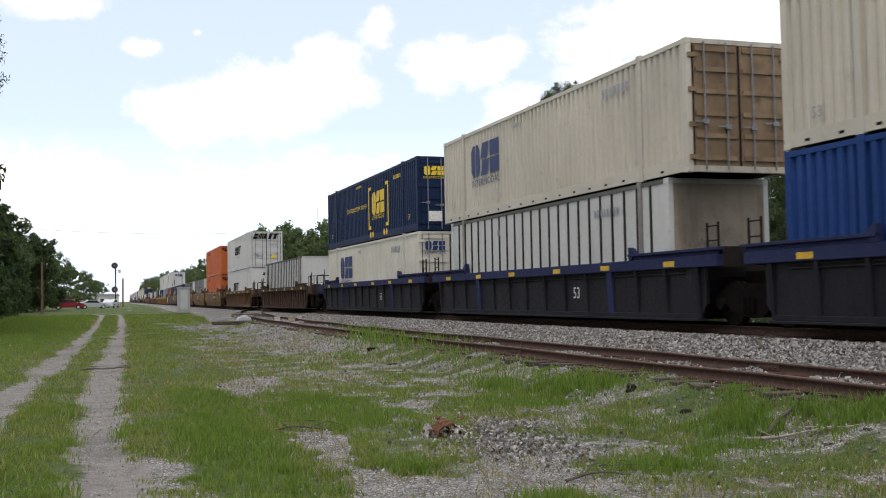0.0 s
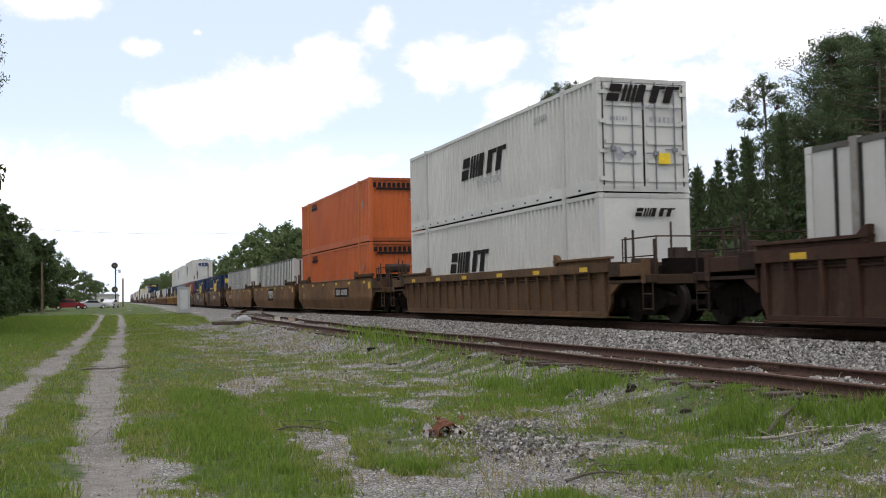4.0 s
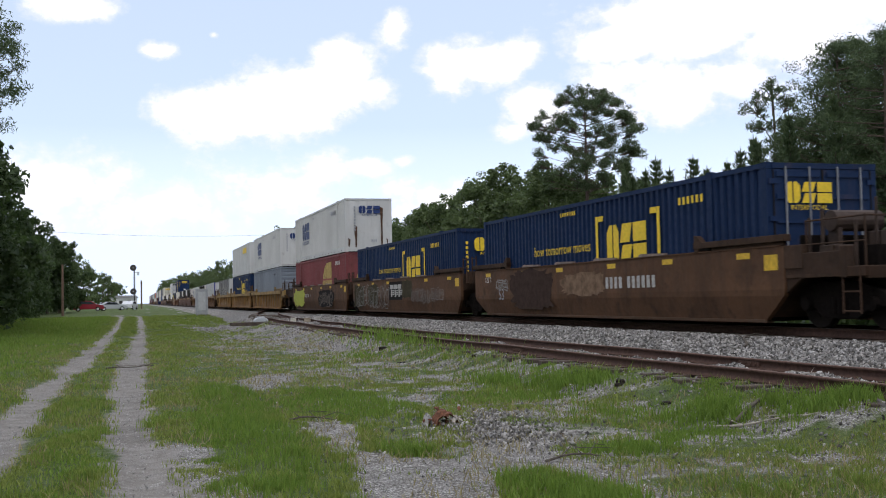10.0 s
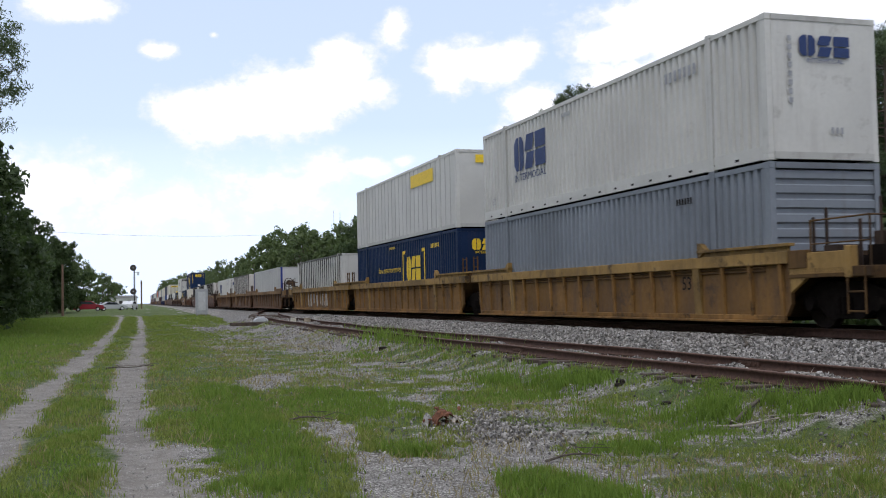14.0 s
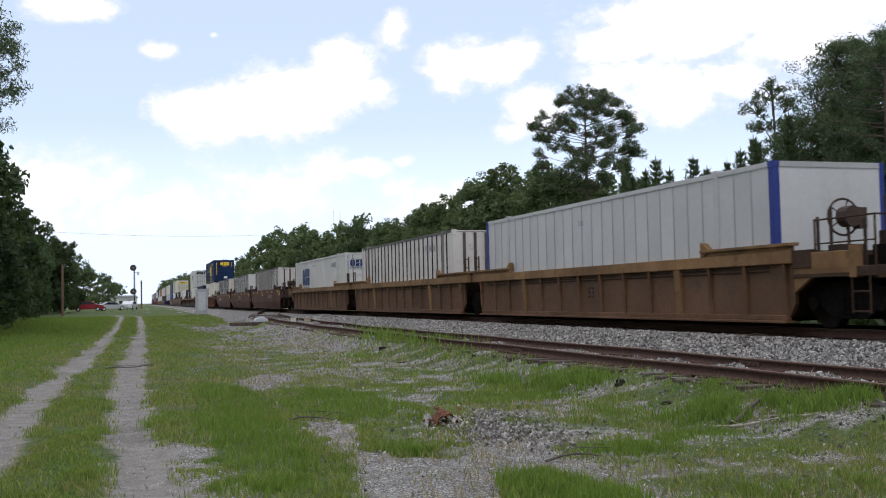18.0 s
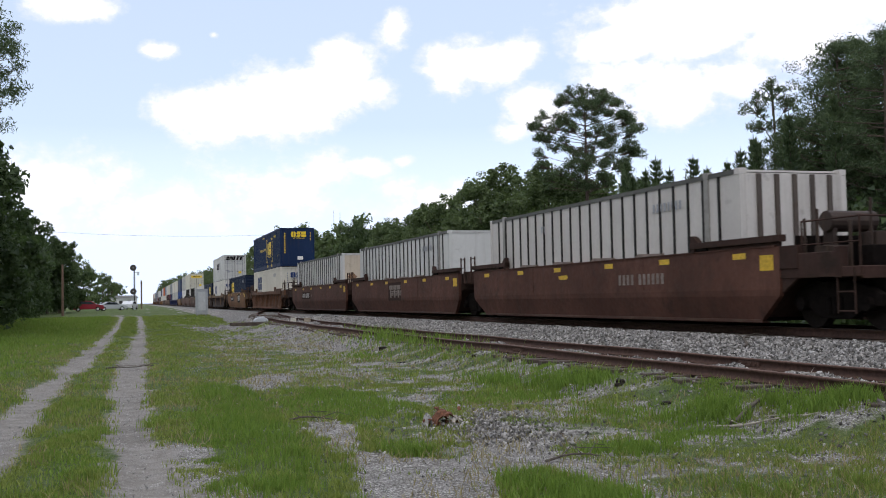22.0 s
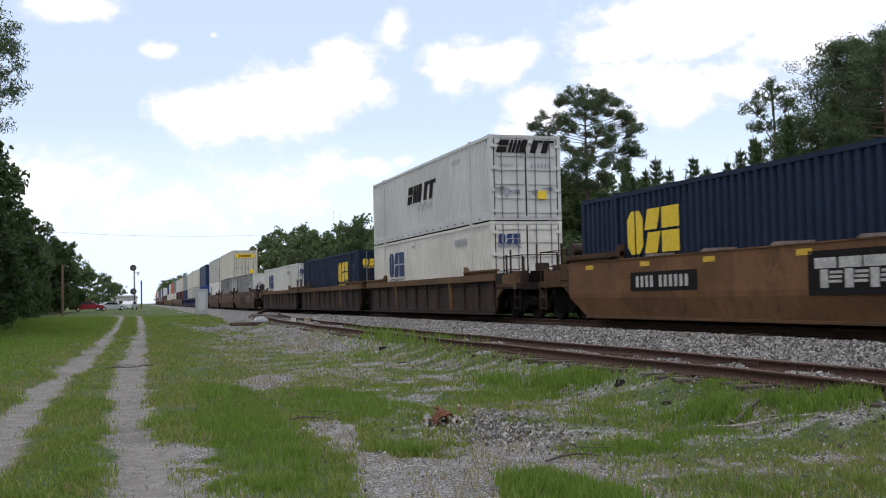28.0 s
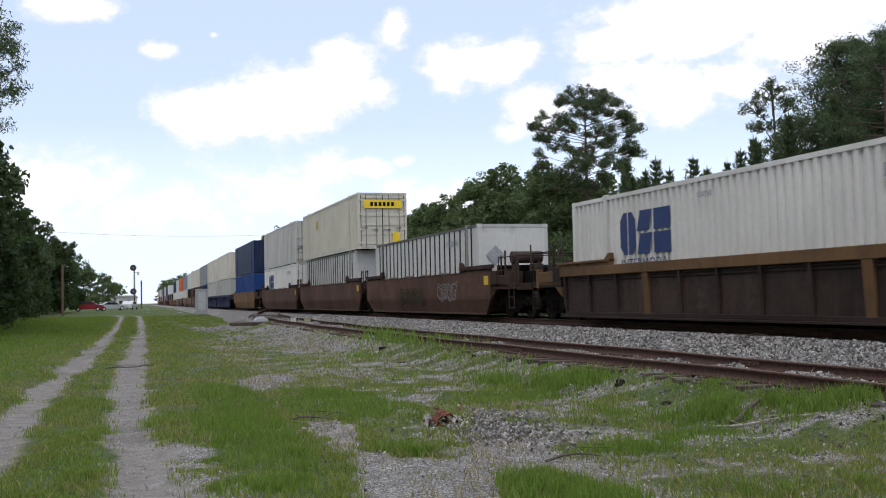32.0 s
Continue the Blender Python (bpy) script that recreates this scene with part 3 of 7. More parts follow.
def make_tracks():
    def tie(bm):
        box(bm, -1.28, 1.28, -0.11, 0.11, -0.18, 0.0)

    def joint(bm):
        for s in (-1, 1):
            box(bm, *sorted((s * 0.014, s * 0.034)), -0.3, 0.3, -0.13, -0.05)
            for k in (-0.2, -0.07, 0.07, 0.2):
                rod(bm, (s * 0.03, k, -0.09), (s * 0.055, k, -0.09), 0.016, 6)
    rnd = random.Random(5)
    track = thing("siding_track", pose(0, 0, 0), "little used siding with rust-brown rails on weathered ties", "railway track", "tracks")
    ys = np.concatenate([np.arange(-50, 40, 3.0), np.arange(40, 91, 1.5)])
    for side in (-1, 1):
        r = rail(track, [(float(siding(y)[0]) + side * GAUGE, y, float(siding(y)[1]) + 0.012 * math.sin(y * 0.7 + side)) for y in ys], False)
        for k in range(5):
            y = 9.5 + 11.9 * k + (5.5 if side > 0 else 0)
            x, z = siding(y)
            part("joint_bar", joint, M_RAIL, r, key="joint", at=pose(float(x) + side * GAUGE, y, float(z)))
    y = 6.0
    while y < 88:
        x, z = siding(y)
        x, z = float(x), float(z)
        part("tie", tie, M_TIE, track, key="tie", bevel=0.012, at=pose(x + rnd.uniform(-0.06, 0.06), y, z - 0.17 + rnd.uniform(-0.02, 0.015), 0, 0, rnd.uniform(-2, 2)))
        if y < 40:
            for side in (-1, 1):
                part("tie_plate", lambda bm: box(bm, -0.17, 0.17, -0.09, 0.09, -0.012, 0.006), M_RAIL, track, key="plate", at=pose(x + side * GAUGE, y, z - 0.163))
        y += 0.52 if y < 40 else 0.54
    main = thing("main_track", pose(0, 0, 0), "main line with polished rails on dark ties in ballast", "railway track", "tracks")
    ys = np.concatenate([np.arange(-60, 60, 4.0), np.arange(60, 200, 5.0), np.arange(200, 1200, 40.0)])
    for side in (-1, 1):
        rail(main, [(TRACK_X + float(bend(y)) + side * GAUGE, y, 0) for y in ys], True)
    y = 8.0
    while y < 90:
        part("tie", tie, M_TIE, main, key="tie", at=pose(TRACK_X + float(bend(y)), y, -0.172 + rnd.uniform(-0.008, 0.008), 0, 0, rnd.uniform(-1, 1)))
        y += 0.53


make_tracks()

# ---------- containers ----------
CW, CH = 1.295, 2.896        # half width and height


def corrugated(bm, length, x, z0, z1, sign, pitch=0.275, depth=0.06, axis="y"):
    """A folded steel sheet: trapezoid waves along the side."""
    n = max(1, int(round(length / pitch)))
    p = length / n
    rows = []
    y = -length / 2
    for i in range(n):
        for dy, d in ((0, 1), (0.38 * p, 1), (0.50 * p, 0), (0.86 * p, 0), (0.98 * p, 1)):
            rows.append((y + i * p + dy, d))
    rows.append((length / 2, 1))
    lo, hi = [], []
    for yy, d in rows:
        xx = x + sign * (d - 1) * depth
        a, b = ((xx, yy, z0), (xx, yy, z1)) if axis == "y" else ((yy, xx, z0), (yy, xx, z1))
        lo.append(bm.verts.new(a))
        hi.append(bm.verts.new(b))
    for i in range(len(rows) - 1):
        bm.faces.new((lo[i], lo[i + 1], hi[i + 1], hi[i]))


def ribbed_end(bm, y, sign, z0, z1, n):
    """An end wall with level folds."""
    h = (z1 - z0) / n
    prev = None
    for i in range(n):
        for dz, d in ((0, 0), (0.25 * h, 0), (0.35 * h, 1), (0.85 * h, 1), (0.95 * h, 0)):
            z = z0 + i * h + dz
            yy = y + sign * (d - 1) * 0.045
            row = [bm.verts.new((-CW + 0.13, yy, z)), bm.verts.new((CW - 0.13, yy, z))]
            if prev:
                bm.faces.new((*prev, *row[::-1]))
            prev = row


def letters(name, words, m, size, material, parent, key=None):
    """A line of writing as a flat mesh, in the built-in font."""
    me = MESHES.get(("text", words, size))
    if me is None:
        cu = bpy.data.curves.new("writing", "FONT")
        cu.body, cu.size, cu.align_x, cu.align_y, cu.resolution_u = words, size, "CENTER", "CENTER", 2
        tmp = bpy.data.objects.new("writing", cu)
        me = bpy.data.meshes.new_from_object(tmp)
        bpy.data.objects.remove(tmp)
        bpy.data.curves.remove(cu)
        me.materials.clear()
        me.materials.append(material)
        MESHES[("text", words, size)] = me
    ob = new(name, me)
    ob.material_slots[0].link = "OBJECT"
    ob.material_slots[0].material = material
    ob.parent = parent
    ob.matrix_basis = m
    return ob


def on_side(y, z, x=-CW - 0.004, squash=1.0):
    """The pose of flat marks on the near side: their right is towards -Y, their up is Z."""
    return Matrix(((0, 0, -1, x), (-1, 0, 0, y), (0, 1, 0, z), (0, 0, 0, 1))) @ Matrix.Diagonal((squash, 1, 1, 1))


def on_end(x, z, y):
    """The pose of flat marks on the end that leads (-Y): their right is +X."""
    return Matrix(((1, 0, 0, x), (0, 0, -1, y), (0, 1, 0, z), (0, 0, 0, 1)))


def flat(outlines):
    def make(bm):
        for o in outlines:
            bm.faces.new([bm.verts.new((px, py, 0)) for px, py in o])
    return make


def bars(widths, h, gap=0.25):
    """A row of plain upright bars of the size of a line of unreadable writing."""
    out, x = [], 0.0
    for w in widths:
        if w > 0:
            out.append([(x, -h / 2), (x + w, -h / 2), (x + w, h / 2), (x, h / 2)])
        x += abs(w) + gap * h
    off = x / 2
    return [[(a - off, b) for a, b in o] for o in out]


def emblem(w, h):
    """A maker's emblem as three heavy plain blocks side by side, with notches."""
    s, t = w / 3.0, h / 2
    a, b, c = -w / 2, -w / 2 + s * 1.03, -w / 2 + s * 2.02
    return [
        [(a + 0.22 * s, -t), (a + 0.44 * s, -t), (a + 0.44 * s, t), (a + 0.22 * s, t), (a, 0.62 * t), (a, -0.62 * t)],
        [(a + 0.52 * s, -t), (a + 0.74 * s, -t), (a + 0.94 * s, -0.62 * t), (a + 0.94 * s, 0.62 * t), (a + 0.74 * s, t), (a + 0.52 * s, t)],
        [(b, -t), (b + 0.72 * s, -t), (b + 0.92 * s, -0.06 * t), (b + 0.20 * s, -0.06 * t)],
        [(b, 0.06 * t), (b + 0.72 * s, 0.06 * t), (b + 0.92 * s, t), (b + 0.20 * s, t)],
        [(c, 0.06 * t), (c + 0.94 * s, 0.06 * t), (c + 0.94 * s, t), (c, t)],
        [(c, -t), (c + 0.94 * s, -t), (c + 0.94 * s, -0.06 * t), (c, -0.06 * t)],
    ]


def slanted(w, h, n=5):
    """A maker's mark as a row of heavy leaning bars under one top stroke."""
    out, s, lean = [], w / n, 0.32 * h
    def lean_block(x0, x1, b, t):
        return [(x0 + lean * b / h, b), (x1 + lean * b / h, b), (x1 + lean * t / h, t), (x0 + lean * t / h, t)]
    x = -w / 2
    out += [lean_block(x, x + 0.86 * s, 0.06 * h, h / 2), lean_block(x - 0.04 * s, x + 0.82 * s, -h / 2, -0.04 * h)]
    out += [lean_block(x + (1.0 + 0.34 * i) * s, x + (1.25 + 0.34 * i) * s, -h / 2, h / 2) for i in range(3)]
    for i in range(2, n):
        x = -w / 2 + i * s
        out.append([(x - lean / 2, -h / 2), (x + 0.55 * s - lean / 2, -h / 2), (x + 0.55 * s + lean / 2, h / 2), (x + lean / 2, h / 2)])
    for i in (3, 4):
        x = -w / 2 + i * s
        out.append([(x + 0.56 * s + lean / 2 - 0.06 * h, h * 0.30), (x + 0.97 * s + lean / 2 - 0.06 * h, h * 0.30), (x + 0.97 * s + lean / 2, h / 2), (x + 0.56 * s + lean / 2, h / 2)])
    return out


def mark(name, outlines, m, material, parent, key, label=""):
    ob = part(name, flat(outlines), material, parent, label, key=key, at=m)
    if name in ("serial_mark", "caption_mark", "slot_row", "disc_row"):
        tagged(ob, label, kind="stuff")
    return ob


def container(m, kind, length, col, marks=(), end="wall", rust=0.25, label="", ribcol=None, group="containers on the train", fine=True, endcol=None, postcol=None, fold=0.06):
    """An intermodal box. kind: corr (folded steel), rib (smooth sheets with outside posts), plate (flush sheets)."""
    words = {"corr": "corrugated steel", "rib": "outside-post aluminium", "plate": "smooth-sided"}[kind]
    c = thing("shipping_container", m, label or f"{words} shipping container", "container", group)
    L, k = length / 2, (kind, round(length, 1))
    mat = paint(col, rust)
    dark = paint(tuple(x * 0.82 for x in col), min(1.0, rust + 0.25))
    endmat = paint(endcol or col, min(1.0, rust + 0.15))
    post = 0.10
    # frame
    for sx in (-1, 1):
        part("bottom_rail", lambda bm: box(bm, sx * CW - (0.07 if sx > 0 else 0), sx * CW + (0.07 if sx < 0 else 0), -L + 0.17, L - 0.17, 0.02, 0.29 if kind == "corr" else 0.16), dark if kind != "corr" else mat, c, key=("brail", k, sx))
        part("top_rail", lambda bm: box(bm, sx * CW - (0.07 if sx > 0 else 0), sx * CW + (0.07 if sx < 0 else 0), -L + 0.17, L - 0.17, CH - 0.11, CH - 0.01), paint((0.11, 0.11, 0.10), 0.3) if kind == "rib" else mat, c, key=("trail", k, sx))
        for sy in (-1, 1):
            def cpost(bm):
                x0, x1 = sorted((sx * CW, sx * (CW - 0.13)))
                y0, y1 = sorted((sy * L, sy * (L - 0.17)))
                box(bm, x0, x1, y0, y1, 0.13, CH - 0.13)
                for z0 in (0.0, CH - 0.125):
                    box(bm, *sorted((sx * (CW + 0.003), sx * (CW - 0.17))), *sorted((sy * (L + 0.003), sy * (L - 0.19))), z0, z0 + 0.125)
            part("corner_post", cpost, paint(ribcol, 0.2) if ribcol and kind == "plate" else mat, c, key=("cpost", k, sx, sy))
    part("roof", lambda bm: box(bm, -CW + 0.06, CW - 0.06, -L + 0.1, L - 0.1, CH - 0.07, CH - 0.03), mat, c, key=("roof", k))
    part("floor", lambda bm: box(bm, -CW + 0.06, CW - 0.06, -L + 0.1, L - 0.1, 0.06, 0.14), M_UNDER, c, key=("floor", k))
    # sides
    for sx in (-1, 1):
        # lifting posts at the 40 foot points
        for sy in (-1, 1):
            part("lift_post", lambda bm: (box(bm, -0.045, 0.045, -0.085, 0.085, 0.02, CH - 0.02), box(bm, -0.05, 0.05, -0.10, 0.10, CH - 0.05, CH + 0.03), box(bm, -0.05, 0.05, -0.10, 0.10, 0.0, 0.12)), paint(postcol, 0.3) if postcol else paint(tuple(x * 0.92 for x in col), min(1.0, rust + 0.1)) if kind != "rib" else paint((0.30, 0.29, 0.27), 0.4), c, key=("lift",), at=pose(sx * (CW - 0.03), sy * 6.05, 0))
        if kind == "corr":
            part("side_panel", lambda bm: corrugated(bm, 2 * L - 0.34, sx * (CW - 0.012), 0.29, CH - 0.11, sx, 0.275, fold), mat, c, key=("side", k, sx, fold))
        else:
            w = 0.61 if kind == "rib" else 0.62
            n = int(round((2 * L - 0.34) / w))
            w = (2 * L - 0.34) / n

            if sx > 0:
                part("side_panel", lambda bm: corrugated(bm, 2 * L - 0.34, CW - 0.012, 0.16, CH - 0.11, 1, w, 0.03), mat, c, key=("side", k, sx))
                continue
            for i in range(n):
                part("side_sheet", lambda bm: box(bm, 0, 0.035, 0.006, w - 0.006, 0.15, CH - 0.10), mat, c, key=("sheet", k), at=pose(-CW + 0.02, -L + 0.17 + i * w, 0))
            if kind == "rib":
                pm = paint(ribcol or (0.022, 0.020, 0.019), 0.1)

                def post_mesh(bm):
                    box(bm, -0.022, 0.022, -0.034, 0.034, 0.15, CH - 0.10)
                for i in range(1, n):
                    part("side_post", post_mesh, pm, c, key=("spost",), at=pose(sx * (CW - 0.012), -L + 0.17 + i * w, 0))
            elif fine:
                pm = paint(tuple(x * 0.72 for x in col), 0.3)
                for i in range(1, n):
                    part("seam_strip", lambda bm: box(bm, -0.010, 0.010, -0.016, 0.016, 0.15, CH - 0.10), pm, c, key=("seam",), at=pose(sx * (CW - 0.016), -L + 0.17 + i * w, 0))
    # ends
    for sy in (-1, 1):
        what = end if sy < 0 else "wall"
        y = sy * (L - 0.02)
        if what == "doors":
            for hx in (-1, 1):
                def leaf(bm):
                    x0, x1 = sorted((hx * 0.02, hx * (CW - 0.13)))
                    box(bm, x0, x1, y - 0.03, y + 0.03, 0.14, CH - 0.13)
                d = part("door", leaf, endmat, c, "container door with level stiffening ribs", key=("door", k, sy, hx))
                if fine:
                    for z in (0.30, 0.78, 1.26, 1.74, 2.22, 2.66):
                        part("door_rib", lambda bm: box(bm, -0.50, 0.50, -0.018, 0.018, -0.05, 0.05), endmat, d, key=("drib",), at=pose(hx * 0.59, y + sy * 0.045, z))
                    for bx in (0.33, 0.88):
                        part("lock_rod", lambda bm: rod(bm, (0, 0, 0.06), (0, 0, CH - 0.08), 0.022, 6), M_ROD, d, key=("rod",), at=pose(hx * bx, y + sy * 0.075, 0))
                    for bx in (0.33, 0.88):
                        part("handle", lambda bm: (box(bm, -0.28, 0.05, -0.03, 0.0, -0.015, 0.015), box(bm, -0.07, 0.07, -0.03, 0.03, -0.05, 0.05)), M_ROD, d, key=("dhandle",), at=pose(hx * bx, y + sy * 0.085, 0.98 + 0.1 * (bx > 0.5)))
                    for z in (0.32, 1.02, 1.78, 2.52):
                        part("hinge", lambda bm: box(bm, -0.10, 0.10, -0.02, 0.02, -0.05, 0.05), endmat, d, key=("hinge",), at=pose(hx * (CW - 0.14), y + sy * 0.045, z))
                    part("door_seal", lambda bm: box(bm, -0.014, 0.014, -0.02, 0.02, 0.15, CH - 0.14), M_SEAL, d, "black rubber door seal", key=("dseal",), at=pose(hx * (CW - 0.15), y + sy * 0.028, 0))
            part("door_seal", lambda bm: box(bm, -0.022, 0.022, -0.02, 0.02, 0.15, CH - 0.14), M_SEAL, c, "black rubber door seal", key=("cseal",), at=pose(0, y + sy * 0.03, 0))
            part("end_sill", lambda bm: box(bm, -CW + 0.13, CW - 0.13, y - 0.05, y + 0.04, 0.0, 0.135), dark, c, key=("dsill", k, sy))
            part("end_header", lambda bm: box(bm, -CW + 0.13, CW - 0.13, y - 0.045, y + 0.04, CH - 0.12, CH - 0.01), dark, c, key=("dhead", k, sy))
        elif what in ("folds", "waves"):
            part("end_sill", lambda bm: box(bm, -CW + 0.13, CW - 0.13, y - 0.05, y + 0.03, 0.0, 0.16), dark, c, key=("fsill", k, sy))
            part("end_header", lambda bm: box(bm, -CW + 0.13, CW - 0.13, y - 0.045, y + 0.03, CH - 0.13, CH - 0.01), dark, c, key=("fhead", k, sy))
        if what == "folds":
            part("end_wall", lambda bm: ribbed_end(bm, y, sy, 0.16, CH - 0.13, 9), endmat, c, key=("folds", k, sy))
        elif what == "posts":
            part("end_wall", lambda bm: box(bm, -CW + 0.13, CW - 0.13, y - 0.03, y + 0.03, 0.14, CH - 0.1), endmat, c, key=("endw", k, sy))
            for i in range(5):
                part("end_post", lambda bm: box(bm, -0.05, 0.05, -0.035, 0.035, 0.14, CH - 0.12), paint((0.09, 0.075, 0.065), 0.5), c, key=("epost",), at=pose(-0.86 + 0.43 * i, y + sy * 0.04, 0))
        elif what == "waves":
            part("end_wall", lambda bm: corrugated(bm, 2 * CW - 0.26, y, 0.16, CH - 0.13, sy, 0.26, 0.03, "x"), endmat, c, key=("waves", k, sy))
        elif what == "wall":
            part("end_wall", lambda bm: box(bm, -CW + 0.13, CW - 0.13, y - 0.03, y + 0.03, 0.14, CH - 0.1), endmat, c, key=("endw", k, sy))
            if fine and sy < 0:
                part("end_sill", lambda bm: box(bm, -CW + 0.13, CW - 0.13, y - 0.05, y + 0.04, 0.02, 0.16), dark, c, key=("esill", k, sy))
                part("end_header", lambda bm: box(bm, -CW + 0.13, CW - 0.13, y - 0.045, y + 0.04, CH - 0.12, CH - 0.01), dark, c, key=("ehead", k, sy))
    for fn in marks:
        fn(c, L)
    return c


# marks that the boxes carry


def emblem_side(y, z, w=2.5, h=1.05, col=None, word=True):
    def put(c, L):
        mark("emblem", emblem(w, h), on_side(y, z), col or M_LOGO_BLUE, c, ("emb", w, h))
        if word:
            letters("writing", "INTERMODAL", on_side(y, z - h * 0.5 - 0.22, squash=1.25), 0.32, col or M_LOGO_BLUE, c)
    return put


def emblem_end(x, z, w=0.95, h=0.34, col=None, word=True):
    def put(c, L):
        mark("emblem", emblem(w, h), on_end(x, z, -L - 0.05), col or M_LOGO_BLUE, c, ("embe", w, h))
        if word:
            letters("writing", "INTERMODAL", on_end(x, z - h * 0.5 - 0.09, -L - 0.05), 0.14, col or M_LOGO_BLUE, c)
    return put


def bracketed(col):
    """Emblem between tall brackets, with a slogan beside it and two discs below each bracket."""
    def put(c, L):
        mark("emblem", emblem(2.1, 1.0), on_side(-2.2, 1.62), col, c, ("emb", 2.1, 1.0))
        letters("writing", "INTERMODAL", on_side(-2.2, 0.98, squash=1.2), 0.27, col, c)
        for s in (-1, 1):
            x = s * 1.62
            mark("bracket", [[(x - 0.07, -1.0), (x + 0.07, -1.0), (x + 0.07, 0.9), (x - 0.07, 0.9)], [(x - s * 0.08, 0.76), (x - s * 0.38, 0.76), (x - s * 0.38, 0.9), (x - s * 0.08, 0.9)], [(x - s * 0.08, -1.0), (x - s * 0.38, -1.0), (x - s * 0.38, -0.86), (x - s * 0.08, -0.86)]], on_side(-2.2, 1.5), col, c, ("brk", s))
        mark("disc_row", [[(x + 0.14 * math.cos(t), -1.25 + 0.14 * math.sin(t)) for t in (i * math.pi / 6 for i in range(12))] for x in (-1.35, -0.95, 0.95, 1.35)], on_side(-2.2, 1.5), col, c, ("discs",))
        letters("writing", "how tomorrow moves", on_side(1.75, 1.65), 0.42, col, c)
        mark("serial_mark", bars([0.1] * 6, 0.17, 0.5), on_side(-5.3, 2.42), col, c, ("nb6",))
        mark("caption_mark", bars([0.06] * 9, 0.11, 0.5), on_side(1.2, 2.62), col, c, ("cb2",))
    return put


def slots_side(y0, y1, col):
    """Small dark lashing slots along the bottom rail."""
    def put(c, L):
        mark("slot_row", [[(q, -0.025), (q + 0.14, -0.025), (q + 0.14, 0.025), (q, 0.025)] for q in np.arange(-L + 0.6, L - 0.6, 0.9)], on_side(0, 0.11, -CW - 0.004), col, c, ("slots", round(L, 1)))
    return put


def bars_side(y, z, n, h, col, w=None):
    def put(c, L):
        mark("serial_mark", bars([w or h * 0.5] * n, h, 0.35), on_side(y, z), col, c, ("nbs", n, h, w))
    return put


def bars_end(x, z, n, h, col, w=None, lift=0.055):
    def put(c, L):
        mark("serial_mark", bars([w or h * 0.5] * n, h, 0.35), on_end(x, z, -L - lift), col, c, ("nbe", n, h, w))
    return put


def slant_side(y, z, w, h, col):
    def put(c, L):
        mark("emblem", slanted(w, h), on_side(y, z), col, c, ("sl", w, h))
    return put


def slant_end(x, z, w, h, col):
    def put(c, L):
        mark("emblem", slanted(w, h), on_end(x, z, -L - 0.085), col, c, ("sle", w, h))
    return put


def panel_side(y, z, w, h, col, key, lift=0.008):
    def put(c, L):
        mark("panel", [[(-w / 2, -h / 2), (w / 2, -h / 2), (w / 2, h / 2), (-w / 2, h / 2)]], on_side(y, z, -CW - lift), col, c, ("ps", w, h))
    return put


def panel_end(x, z, w, h, col, lift=0.06):
    def put(c, L):
        mark("panel", [[(-w / 2, -h / 2), (w / 2, -h / 2), (w / 2, h / 2), (-w / 2, h / 2)]], on_end(x, z, -L - lift), col, c, ("pe", w, h))
    return put


def shell_mark(col, stroke):
    """A faded fan-shaped emblem crossed by a stroke, on the side and again on the end."""
    def put(c, L):
        fan = [(-1.5, -1.0), (-0.35, -1.0), (-0.35, 0.95), (-0.8, 0.75), (-1.2, 0.35), (-1.45, -0.2)]
        block = [(-0.28, -1.0), (1.3, -1.0), (1.3, 1.05), (-0.28, 1.0)]
        mark("emblem", [fan, block], on_side(-2.9, 1.5, -CW - 0.006), col, c, ("fan",))
        mark("stroke", [[(-1.4, 0.0), (1.3, 0.0), (1.3, 0.1), (-1.4, 0.1)]], on_side(-2.9, 1.5, -CW - 0.010), stroke, c, ("fanstroke",))
        mark("emblem", [[(x * 0.6, z * 0.75) for x, z in o] for o in (fan, block)], on_end(0.15, 1.75, -L - 0.055), col, c, ("fane",))
    return put


def diamond_side(y, z, r, col):
    def put(c, L):
        mark("placard", [[(-r, 0), (0, -r), (r, 0), (0, r)]], on_side(y, z, -CW - 0.006), col, c, ("dia", r))
    return put


def diamond_end(x, z, r, col):
    def put(c, L):
        mark("placard", [[(-r, 0), (0, -r), (r, 0), (0, r)]], on_end(x, z, -L - 0.055), col, c, ("die", r))
    return put


def text_side(words, y, z, size, col):
    def put(c, L):
        letters("writing", words, on_side(y, z), size, col, c)
    return put


def text_end(words, x, z, size, col, lift=0.055):
    def put(c, L):
        letters("writing", words, on_end(x, z, -L - lift), size, col, c)
    return put


def column_end(x, z, n, h, col):
    """A column of plain bars, as big as a number written downwards."""
    def put(c, L):
        mark("serial_mark", [[(-h * 0.35, -i * h * 1.35), (h * 0.35, -i * h * 1.35), (h * 0.35, h * 0.85 - i * h * 1.35), (-h * 0.35, h * 0.85 - i * h * 1.35)] for i in range(n)], on_end(x, z, -L - 0.055), col, c, ("cole", n, h))
    return put


